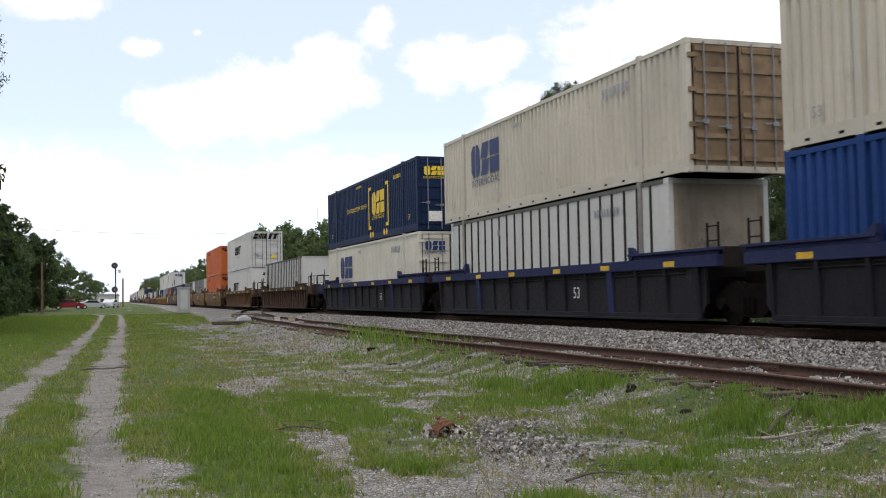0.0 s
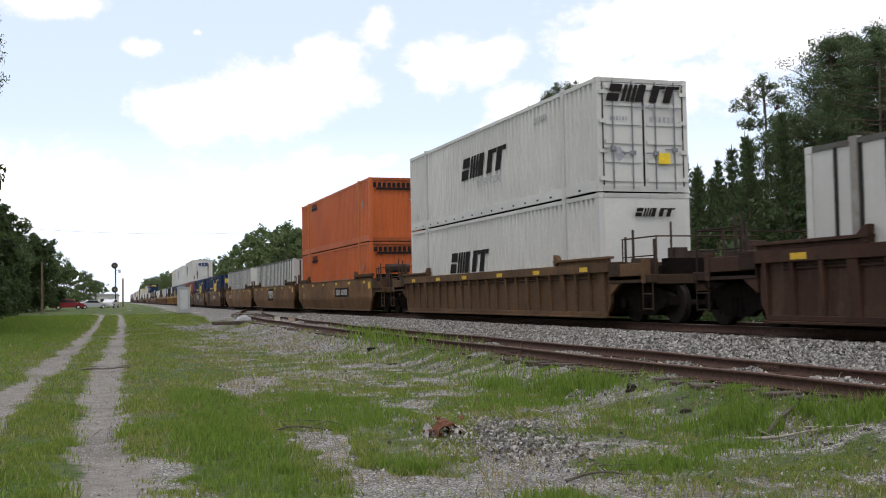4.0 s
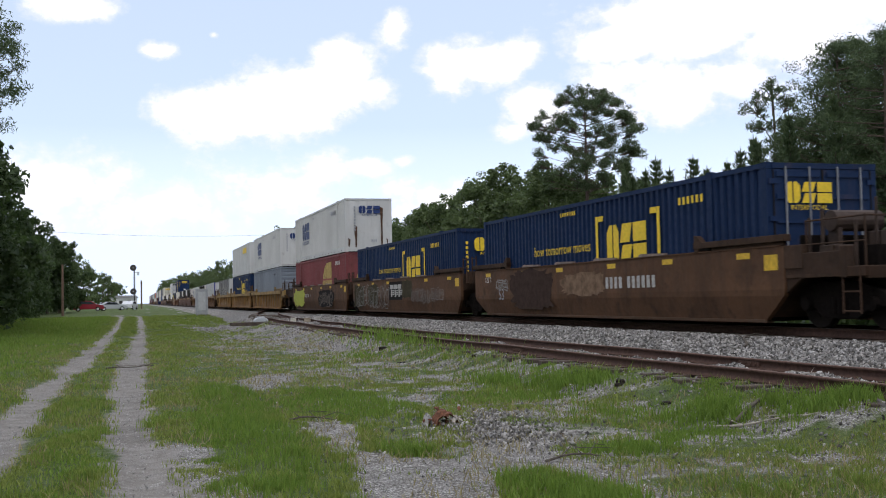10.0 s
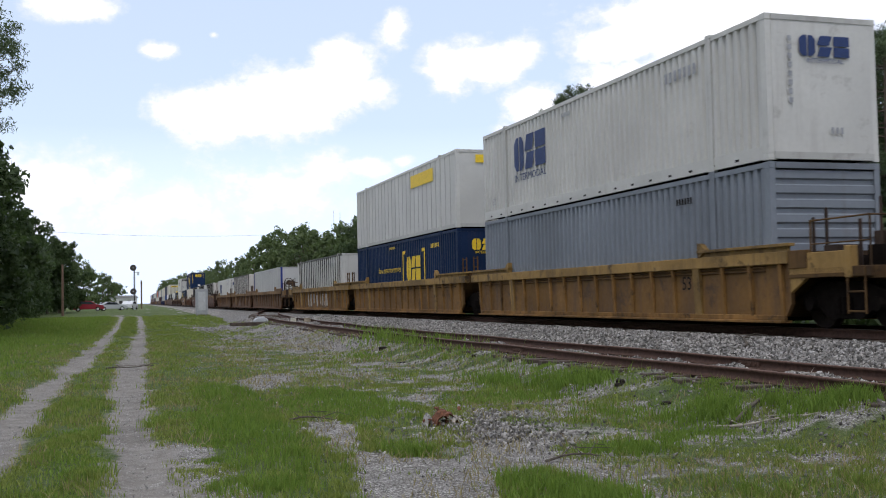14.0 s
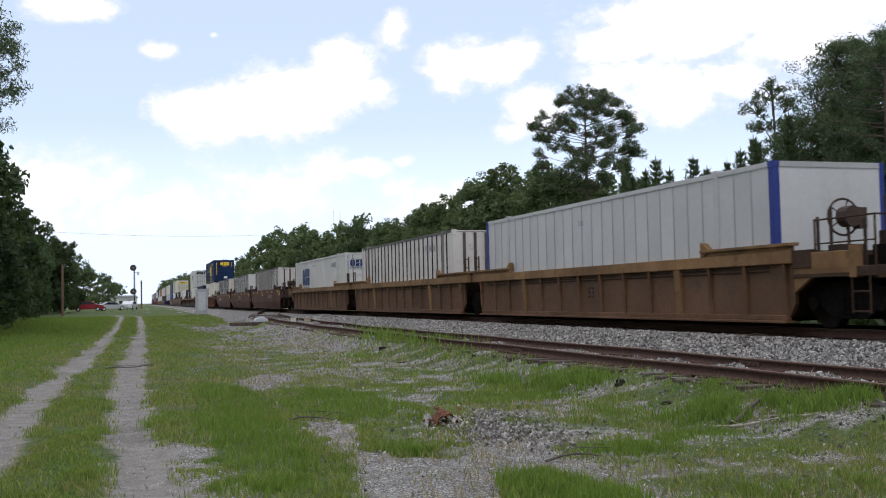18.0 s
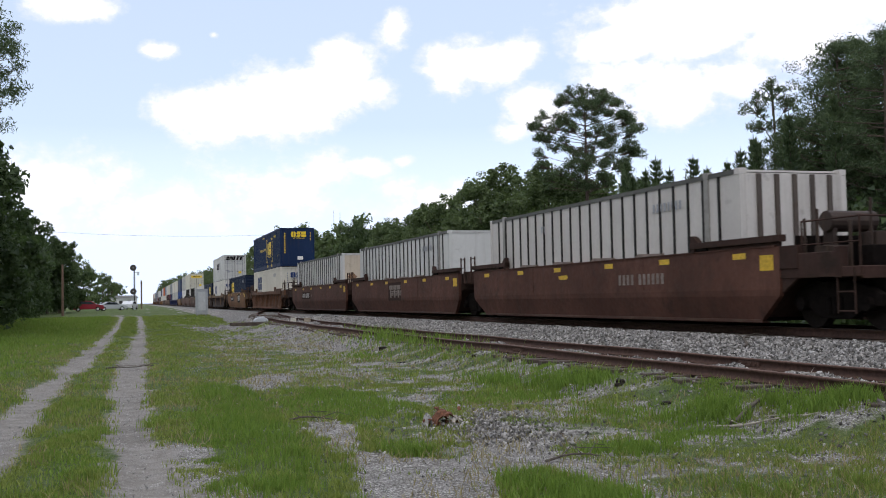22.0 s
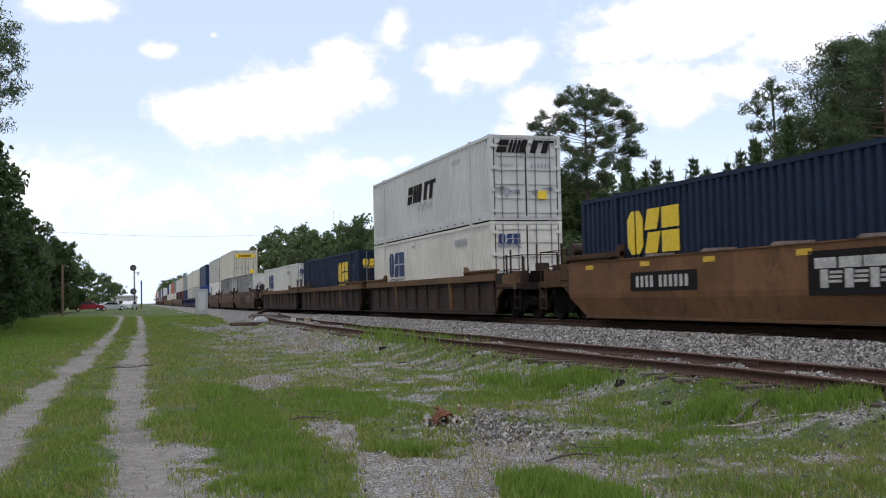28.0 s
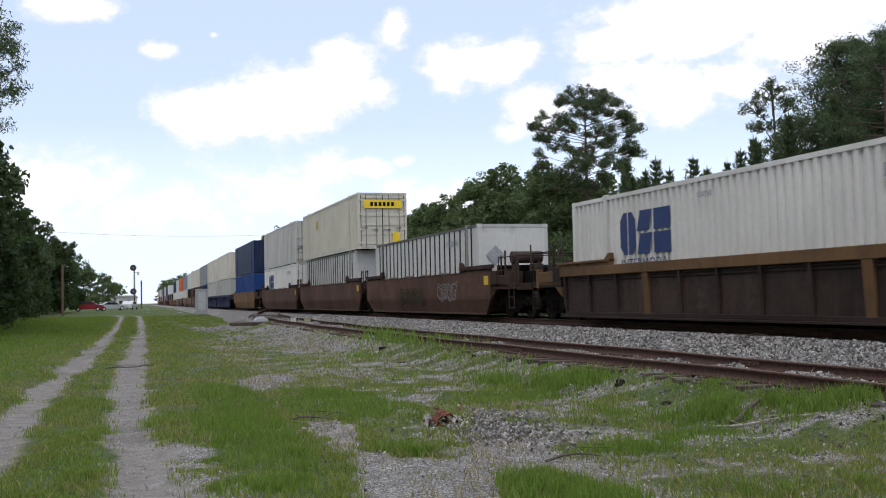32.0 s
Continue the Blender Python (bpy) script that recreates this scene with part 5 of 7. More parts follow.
M_RUN = plain("rust_run", (0.075, 0.040, 0.024), 0.85, 0.0, 0.5, 9)
END_WALL = [emblem_end(0.05, 2.28, 1.2, 0.42), column_end(-0.78, 2.35, 8, 0.13, Gm), bars_end(0.3, 0.6, 3, 0.13, Gm)]
NUM48 = [bars_side(-4.4, 2.35, 8, 0.2, Gm), bars_side(2.8, 2.3, 2, 0.2, Gm)]
L_WHITE = "white corrugated steel shipping container with blue emblem"
L_RIB = "white outside-post container with dark ribs, riding in the well"
L_NAVY = "navy blue corrugated container with yellow emblem and brackets"

# three wells, dark sides under a blue chord
for i, u in enumerate((10.1, 29.5, 48.9)):
    car(u, "rib", SLATE, CARBLUE, "link", "link" if i < 2 else "coupler", [car_text("53", -2.6 if i else 3.9, 0.72, 0.42, Wm, -1.345)], 0.2,
        "dark well car with a blue top chord", brake=False, posts=14)
load(10.1, LOW, "corr", B53, BLUE, [], "wall", 0.2, "blue corrugated container in the lower place")
load(10.1, HIGH, "corr", B53, CREAM, STD, "doors", 0.3, "cream corrugated container stacked on a blue one")
load(29.6, LOW, "rib", B48, WHITE, NUM48, "wall", 0.37, "white outside-post container with a rust-brown end", endcol=(0.36, 0.30, 0.225))
load(29.5, HIGH, "corr", B53, CREAM, STD, "doors", 0.37, "cream corrugated container with rust-stained doors, stacked on top", endcol=(0.25, 0.175, 0.105))
load(48.9, LOW, "corr", B53, (0.60, 0.58, 0.50), STD + END_DOOR, "doors", 0.2, L_WHITE)
load(48.9, HIGH, "corr", B53, NAVY, [bracketed(Ym), text_side("53'", 7.0, 0.6, 0.3, Ym), text_side("53'", -6.9, 0.6, 0.3, Ym)] + [emblem_end(-0.62, 2.33, 0.82, 0.36, Ym), panel_end(-0.6, 0.55, 0.55, 0.4, Wm, 0.08), bars_end(0.6, 2.0, 4, 0.15, Ym)], "doors", 0.12, L_NAVY)

# single wells
car(71.6, "rib", BROWN, None, "coupler", "coupler", [], 0.55, "rusty brown single well car with close side stakes", brake=True, posts=22)
load(71.6, LOW, "rib", B48, WHITE, NUM48, "wall", 0.25, L_RIB)
car(95.0, "rib", TAN, None, "coupler", "coupler", [], 0.5, "tan and brown single well car with close side stakes", brake=True, posts=22)
SW = lambda z: [slots_side(0, 0, Km), slant_side(0.0, z, 3.9, 0.72, Km), text_side("INTERMODAL", -0.5, z - 0.62, 0.34, Gm), text_side("53ft", 7.2, 0.5, 0.3, Gm), bars_side(-4.6, 2.4, 7, 0.16, Gm)]
SWE = [slant_end(0.0, 2.5, 2.0, 0.44, Km), text_end("INTERMODAL", 0.4, 2.14, 0.2, Gm, 0.085), bars_end(-0.7, 1.85, 6, 0.1, Gm), bars_end(0.55, 1.85, 6, 0.15, Gm), diamond_end(-0.72, 0.95, 0.2, Gm), panel_end(0.55, 0.85, 0.34, 0.28, Ym, 0.09)]
load(95.0, LOW, "corr", B53, WHITE, [slant_side(1.5, 1.5, 3.6, 0.7, Km), text_side("53ft", 6.9, 0.45, 0.3, Gm), slant_end(0.25, 2.4, 1.1, 0.22, Km), text_end("53ft", 0.2, 0.55, 0.26, Gm)], "wall", 0.15, "white smooth-ended container with black slanted emblem")
load(95.0, HIGH, "corr", B53, WHITE, SW(1.7) + SWE, "doors", 0.15, "white corrugated container with black slanted emblem and barred doors")

# three plain-sided wells, tan
TANC = (0.185, 0.098, 0.042)
for i, u in enumerate((117.6, 136.8, 156.0)):
    mk = [[car_bars(-2.8, 0.98, 10, 0.30, M_STENCIL, plate=Km), car_text("B", -0.9, 0.98, 0.32, Gm)], [car_emblem(0.4, 1.0), car_text("C", 4.1, 0.92, 0.3, Gm), car_text("125 T", 8.0, 1.2, 0.24, Wm)], [car_bars(5.2, 1.0, 10, 0.24, M_STENCIL), car_text("A", 3.4, 1.0, 0.3, Gm), scrawl(-1.2, 0.1, 31, Sm, 0.6, 1.4, 3, 0.03)]][i]
    if i == 0:
        mk.append(car_text("53", 7.0, 0.85, 0.45, Gm))
    car(u, "smooth", TANC, None, "coupler" if i == 0 else "link", "coupler" if i == 2 else "link", mk, 0.45, "tan plain-sided well car with worn paint", brake=True)
OR_S = [panel_side(4.3, 2.44, 1.6, 0.14, Km, 0), bars_side(4.3, 2.62, 8, 0.20, Km), diamond_side(-6.8, 1.75, 0.2, M_ROD)]
OR_E = [bars_end(-0.1, 2.55, 9, 0.22, Km, 0.15), panel_end(-0.1, 2.38, 1.75, 0.1, Km), diamond_end(0.75, 1.9, 0.18, M_ROD)]
load(117.6, LOW, "corr", B53, ORANGE, OR_S + OR_E, "waves", 0.22, "orange finely corrugated container in the lower place", postcol=(0.50, 0.16, 0.028), fold=0.026)
load(117.6, HIGH, "corr", B53, ORANGE, OR_S + OR_E, "waves", 0.22, "orange finely corrugated container stacked on its twin", postcol=(0.50, 0.16, 0.028), fold=0.026)
RIBG = (0.10, 0.10, 0.105)
for u in (136.8, 156.0):
    load(u, LOW, "rib", B53, WHITE, [bars_side(5.2, 2.2, 2, 0.25, Gm)] + [bars_end(0.55, 2.2, 5, 0.12, Rm, 0.13), panel_end(0.55, 2.0, 0.8, 0.06, Rm), bars_end(0.55, 1.86, 5, 0.12, Rm, 0.13)], "posts" if u < 140 else "wall", 0.15, "white sheet-and-post container with grey ribs", RIBG)

# three plain-sided wells, brown with spray paint
for i, u in enumerate((179.0, 198.0, 217.0)):
    mk = [[blot(3.7, 0.92, 3.4, 1.15, 3, SOOTY), blot(0.2, 1.0, 2.6, 0.6, 5, FADEDTAN), car_bars(-2.6, 1.0, 10, 0.32, M_STENCIL), car_text("53", 6.2, 0.75, 0.5, Gm), car_text("125 T", 7.4, 1.25, 0.24, Wm), scrawl(5.6, 6.6, 8, Sm, 0.9, 1.35, 2, 0.035)],
          [blot(7.3, 0.86, 2.3, 1.15, 71, OLIVE), blot(4.4, 0.9, 2.2, 0.95, 72, OLIVE), blot(-1.6, 1.1, 1.6, 0.8, 73, OLIVE), scrawl(1.4, 7.9, 17, Sm, 0.25, 1.45, 9, 0.026), car_emblem(0.3, 1.05), scrawl(-6.8, -2.2, 19, Sm, 0.5, 1.15, 8, 0.018)],
          [blot(6.1, 0.85, 4.2, 1.1, 21, plain("lime_spray", (0.36, 0.39, 0.05), 0.6)), car_bars(3.2, 1.0, 6, 0.26, M_STENCIL), car_text("A", 1.9, 1.0, 0.3, Gm), blot(-3.0, 0.8, 4.6, 1.05, 23, Km), scrawl(-5.0, -1.2, 25, FADED, 0.35, 1.25, 5, 0.03)]][i]
    car(u, "smooth", (0.118, 0.060, 0.032), None, "coupler" if i == 0 else "link", "coupler" if i == 2 else "link", mk, 0.5, "brown plain-sided well car with spray paint", brake=True)
NAVY_S = [bracketed(Ym)]
load(179.0, LOW, "corr", B53, NAVY, NAVY_S + [emblem_end(-0.35, 2.3, 1.1, 0.42, Ym)], "doors", 0.12, L_NAVY)
load(198.0, LOW, "corr", B53, NAVY, NAVY_S + [emblem_end(0.0, 2.3, 1.3, 0.5, Ym), column_end(-0.95, 2.3, 8, 0.13, Ym)], "waves", 0.12, L_NAVY)
load(217.0, LOW, "corr", B53, RED, [shell_mark(plain("faded_yellow_panel", (0.42, 0.29, 0.08), 0.6, 0.0, 0.35, 3), plain("red_stroke", (0.28, 0.05, 0.04), 0.6)), bars_side(-5.9, 2.4, 7, 0.22, Wm)], "waves", 0.25, "dull red corrugated container with a faded yellow panel")
load(217.0, HIGH, "corr", B53, WHITE, STD + END_WALL + [streaks_end([(-0.72, 0.17, 1.2), (0.72, 0.15, 2.2), (-1.1, 0.15, 0.5), (1.02, 0.08, 0.5)], M_RUN)], "wall", 0.25, L_WHITE + " and rust streaks")

# three golden wells with stakes
for i, u in enumerate((240.2, 259.3, 278.4)):
    mk = [[car_text("53", -4.97, 0.9, 0.42, Km, -1.345)], [], [car_text("53", -5.97, 0.85, 0.42, Km, -1.345)] + [f for j, (y, z, w, h) in enumerate(((2.9, 0.72, 0.6, 0.8), (2.0, 0.70, 0.8, 0.85), (1.05, 0.78, 0.55, 0.65), (-0.1, 0.68, 0.8, 0.75), (-1.4, 0.72, 1.0, 0.7), (-2.7, 0.72, 1.3, 0.8))) for f in (blot(y, z, w + 0.09, h + 0.09, 90 + j, SOOTY, -1.344), blot(y, z, w, h, 90 + j, PALESPRAY, -1.347))]][i]
    car(u, "rib", GOLD, (0.31, 0.19, 0.058), "coupler" if i == 0 else "link", "coupler" if i == 2 else "link", mk, 0.66, "golden yellow well car with rust on its stakes", brake=True, reflect=False, posts=18)
load(240.2, LOW, "corr", B53, GREY, [bars_side(-4.9, 2.4, 6, 0.14, Km), diamond_end(-0.55, 0.55, 0.3, Wm)], "folds", 0.12, "blue-grey corrugated container with a folded end wall")
load(240.2, HIGH, "corr", B53, WHITE, STD + END_WALL, "wall", 0.3, L_WHITE)
load(259.3, LOW, "corr", B53, NAVY, NAVY_S + [emblem_end(-0.2, 2.3, 1.1, 0.42, Ym)], "wall", 0.12, L_NAVY)
load(259.3, HIGH, "plate", B53, WHITE, [panel_side(-3.6, 2.3, 3.2, 0.52, Ym, 0), bars_side(-3.6, 2.3, 6, 0.3, Km), panel_end(0.2, 2.55, 1.5, 0.3, Ym), bars_end(0.2, 2.55, 4, 0.16, Km, None, 0.075), diamond_end(0.45, 0.8, 0.22, Gm), bars_end(0.55, 2.0, 5, 0.14, Gm)], "wall", 0.12, "white smooth-sided container with a yellow name panel")
load(278.4, LOW, "rib", B48, WHITE, NUM48, "wall", 0.3, L_RIB)

# three wells, brown under tan chords
for i, u in enumerate((301.4, 320.4, 339.8)):
    mk = [[car_text("53", 0.0, 0.75, 0.4, Km, -1.345)], [], [car_text("53", -2.6, 0.75, 0.4, Km, -1.345)]][i]
    car(u, "rib", (0.138, 0.074, 0.040), (0.225, 0.130, 0.058), "coupler" if i == 0 else "link", "coupler" if i == 2 else "link", mk, 0.45, "brown well car with a tan top chord", brake="wheel" if i == 0 else True, reflect=False, posts=14)
load(301.4, LOW, "plate", B53, (0.47, 0.475, 0.465), [bars_side(0.6, 2.3, 3, 0.14, Gm)], "wall", 0.1, "white smooth-sided container with dark blue corner posts", (0.03, 0.05, 0.22))
load(320.4, LOW, "rib", B48, (0.56, 0.53, 0.49), NUM48, "posts", 0.37, L_RIB)
load(339.8, LOW, "corr", B53, WHITE, STD + END_DOOR, "doors", 0.2, L_WHITE)

# three plain-sided wells, maroon
for i, u in enumerate((363.1, 382.2, 401.1)):
    mk = [[car_bars(-3.3, 1.05, 10, 0.28, FADED), blot(1.2, 1.2, 0.6, 0.12, 81, M_REFLECT)], [car_emblem(0.2, 1.02, -1.429, FADED, SOOTY)], [car_bars(3.4, 1.0, 10, 0.3, M_STENCIL, plate=SOOTY), car_text("A", 1.5, 1.0, 0.3, FADED)]][i]
    car(u, "smooth", MAROON, None, "coupler" if i == 0 else "link", "coupler" if i == 2 else "link", mk, 0.42, "maroon brown plain-sided well car with yellow reflectors", brake=True)
load(363.1, LOW, "rib", B48, (0.54, 0.51, 0.475), NUM48, "posts", 0.37, L_RIB)
load(382.2, LOW, "rib", B48, WHITE, NUM48, "wall", 0.3, L_RIB)
load(401.1, LOW, "rib", B48, (0.57, 0.56, 0.535), NUM48 + [diamond_side(y, 1.5, 0.24, Gm) for y in (-0.9, -1.5, -3.4, -4.0)] + [diamond_end(x, 1.6, 0.26, plain("rust_placard", (0.24, 0.14, 0.08), 0.8)) for x in (-0.75, 0.05, 0.75)], "wall", 0.37, "stained white outside-post container with placard marks", endcol=(0.52, 0.44, 0.34))

# single wells
car(424.2, "rib", (0.135, 0.064, 0.036), None, "coupler", "coupler", [], 0.6, "rust-brown single well car with close side stakes", brake=True, reflect=False, posts=22)
load(424.2, LOW, "corr", B53, (0.60, 0.57, 0.49), STD + END_WALL, "waves", 0.35, L_WHITE)
load(424.2, HIGH, "corr", B53, NAVY, [bracketed(Ym), text_side("53'", -6.9, 0.9, 0.3, Ym), emblem_end(0.1, 2.4, 1.15, 0.42, Ym), panel_end(0.2, 0.62, 0.42, 0.26, Wm), column_end(-0.95, 2.4, 9, 0.13, Ym), column_end(0.98, 2.5, 6, 0.08, Ym)], "wall", 0.1, L_NAVY)
car(447.2, "smooth", (0.190, 0.094, 0.042), None, "coupler", "coupler", [car_bars(3.6, 1.0, 10, 0.3, M_STENCIL, plate=Km), car_emblem(-2.8, 1.02)], 0.4, "tan plain-sided single well car", brake=True)
load(447.2, LOW, "corr", B53, NAVY2, [emblem_side(4.2, 1.85, 2.5, 1.05, Ym), bars_side(-6.0, 2.3, 6, 0.24, Gm)], "folds", 0.08, "dark navy corrugated container with a yellow emblem")

# three wells, dark brown under tan chords
for i, u in enumerate((470.4, 489.9, 509.1)):
    car(u, "rib", (0.037, 0.022, 0.018), (0.150, 0.084, 0.038), "coupler" if i == 0 else "link", "coupler" if i == 2 else "link", [], 0.4, "dark brown well car with a tan top chord", brake=True, reflect=False, posts=12)
load(470.4, LOW, "corr", B53, (0.62, 0.60, 0.54), STD + [emblem_end(-0.65, 2.3, 0.8, 0.34)], "doors", 0.12, L_WHITE)
load(470.4, HIGH, "corr", B53, WHITE, SW(1.75) + SWE, "doors", 0.08, "white corrugated container with black slanted emblem and barred doors")
load(489.9, LOW, "corr", B53, NAVY2, [emblem_side(-4.3, 1.85, 2.5, 1.05, Ym), text_side("53'", -6.9, 2.1, 0.3, Gm), emblem_end(-0.62, 2.25, 0.95, 0.36, Ym), bars_end(0.65, 2.2, 4, 0.16, Wm)], "doors", 0.1, "dark navy corrugated container with a yellow emblem")
load(509.1, LOW, "corr", B53, (0.61, 0.60, 0.56), STD + END_DOOR, "doors", 0.2, L_WHITE)

# three plain-sided wells, brown
for i, u in enumerate((532.2, 551.2, 570.3)):
    car(u, "smooth", (0.112, 0.056, 0.037), None, "coupler" if i == 0 else "link", "coupler" if i == 2 else "link", [scrawl(-1.0, 2.6, 61, OLIVE, 0.4, 1.2, 6, 0.06), scrawl(-5.2, -3.0, 62, Sm, 0.5, 1.3, 4, 0.03)] if i == 0 else [], 0.45, "brown plain-sided well car with faint spray paint", brake=True, reflect=False)
load(532.2, LOW, "rib", B48, WHITE, NUM48 + [diamond_end(-0.7, 1.8, 0.35, Gm)], "wall", 0.35, L_RIB)
load(551.2, LOW, "rib", B48, WHITE, [], "wall", 0.3, L_RIB)
load(551.2, HIGH, "corr", B53, (0.56, 0.535, 0.44), [bars_side(3.2, 2.0, 2, 0.5, Ym), panel_end(0, 2.3, 2.0, 0.42, Ym, 0.09), bars_end(0, 2.3, 6, 0.2, Km, 0.15, 0.10), panel_end(0.7, 0.6, 0.4, 0.5, Ym, 0.09)], "doors", 0.3, "cream container with yellow panels on its doors")
load(570.3, LOW, "corr", B53, (0.70, 0.69, 0.65), STD, "doors", 0.25, L_WHITE)
load(570.3, HIGH, "plate", B53, (0.50, 0.49, 0.45), [], "doors", 0.3, "grey-white smooth-sided container stacked on a white one")

# the far rest of the train
far = random.Random(4)
FAR = [(593.6, "smooth", TANC, BLUE, NAVY), (616.5, "rib", CARBLUE, (0.4, 0.4, 0.36), CREAM), (635.8, "rib", CARBLUE, (0.45, 0.44, 0.4), CREAM), (655.0, "rib", CARBLUE, NAVY, (0.25, 0.27, 0.28)),
       (678.0, "smooth", (0.125, 0.064, 0.032), RED, CREAM), (697.2, "smooth", (0.125, 0.064, 0.032), RED, WHITE), (716.3, "smooth", (0.125, 0.064, 0.032), CREAM, GREY)]
u = 739.5
while u < 1010:
    FAR.append((u, far.choice(("smooth", "rib")), far.choice((TANC, BROWN, MAROON)), far.choice((WHITE, CREAM, GREY, RED, NAVY)), far.choice((WHITE, CREAM, None, GREY, NAVY, ORANGE))))
    u += 19.2 if far.random() < 0.6 else 23.1
for n, (u, style, col, low, high) in enumerate(FAR):
    nxt = FAR[n + 1][0] - u if n + 1 < len(FAR) else 23
    prv = u - FAR[n - 1][0] if n else 23
    car(u, style, col, None, "link" if prv < 21 else "coupler", "link" if nxt < 21 else "coupler", [], 0.4, "weathered well car far back in the train", fine=False, reflect=False, posts=12)
    load(u, LOW, "corr" if far.random() < 0.7 else "rib", B53, low, [], "doors", 0.2, "container far back in the train", fine=False)
    if high:
        load(u, HIGH, far.choice(("corr", "plate")), B53, high, [], "doors", 0.2, "stacked container far back in the train", fine=False)


def run(t):
    """How far the train has come: steady but for a short easing as the coupling slack runs in at 8 s."""
    k = min(1.0, max(0.0, (t - 7.9) / 0.6))
    return SPEED * t + 0.70 * (1 - k * k * (3 - 2 * k))


def motions():
    times = [0, 2, 4, 6, 7, 7.5, 7.8, 8.0, 8.2, 8.4, 8.6, 9, 10] + list(range(12, 33, 2))
    for ob, u, level in TRAIN:
        walk(ob, [(float(t), station(u - run(t), level)) for t in times])
    # wheels roll while they pass near; too far off to be seen turning, they rest
    places = {ob: u for ob, u, level in TRAIN}
    for w in WHEELS:
        u = places[w.parent.parent] + w.parent.location.y
        first, last = max(0.0, (u - 42) / SPEED), min(32.0, (u - 8) / SPEED)
        if last <= 0 or first >= 32:
            continue
        here = w.matrix_basis.translation.copy()
        a, b = math.ceil(first * FPS), math.floor(last * FPS)
        rows = [(0.0, Matrix.Translation(here))] if a > 0 else []
        turn = 0.0
        for k in range(a, b + 1):
            rows.append((k / FPS, Matrix.Translation(here) @ Matrix.Rotation(turn, 4, "X")))
            turn += SPEED / FPS / 0.455
        if b < 32 * FPS:
            rows.append((32.0, rows[-1][1]))
        walk(w, rows)

# ---------- trees ----------


def cards(rng, centres, radii, counts, size, aspect=1.0, up=0.35, flat_z=0.8):
    """Many small pointed leaves round clump centres: arrays of their corners."""
    c = np.repeat(np.asarray(centres, float), counts, axis=0)
    r = np.repeat(np.asarray(radii, float), counts)
    n = len(c)
    d = rng.normal(size=(n, 3))
    d /= np.linalg.norm(d, axis=1)[:, None]
    p = c + d * (r * rng.random(n) ** 0.45)[:, None] * np.array([1, 1, flat_z])
    nrm = d * 0.6 + rng.normal(size=(n, 3)) * 0.6 + np.array([0, 0, up])
    nrm /= np.linalg.norm(nrm, axis=1)[:, None]
    t = np.cross(nrm, rng.normal(size=(n, 3)))
    t /= np.linalg.norm(t, axis=1)[:, None] + 1e-9
    b = np.cross(nrm, t)
    s = size * rng.uniform(0.6, 1.35, n)
    t, b = t * (s * 0.5)[:, None], b * (s * 0.5 * aspect)[:, None]
    return np.stack([p - t * 1.1 - b * 0.7, p + t * 1.2 - b * 0.1, p - t * 0.1 + b * 1.25], 1)


def leaf_mesh(name, quads, material):
    q = np.concatenate(quads) if isinstance(quads, list) else quads
    return arrays(name, q.reshape(-1, 3), np.arange(len(q) * 3).reshape(-1, 3), material)


def limb(bm, pts, r0, r1, n=7):
    """A tapering tube through the points."""
    rings = []
    for i, p in enumerate(pts):
        p = Vector(p)
        d = Vector(pts[min(i + 1, len(pts) - 1)]) - Vector(pts[max(i - 1, 0)])
        q = d.to_track_quat("Z", "Y")
        r = r0 + (r1 - r0) * i / (len(pts) - 1)
        rings.append([bm.verts.new(p + q @ Vector((r * math.cos(t), r * math.sin(t), 0))) for t in (2 * math.pi * k / n for k in range(n))])
    for a, b in zip(rings, rings[1:]):
        for k in range(n):
            bm.faces.new((a[k], a[(k + 1) % n], b[(k + 1) % n], b[k]))
    bm.faces.new(rings[0][::-1])
    bm.faces.new(rings[-1])


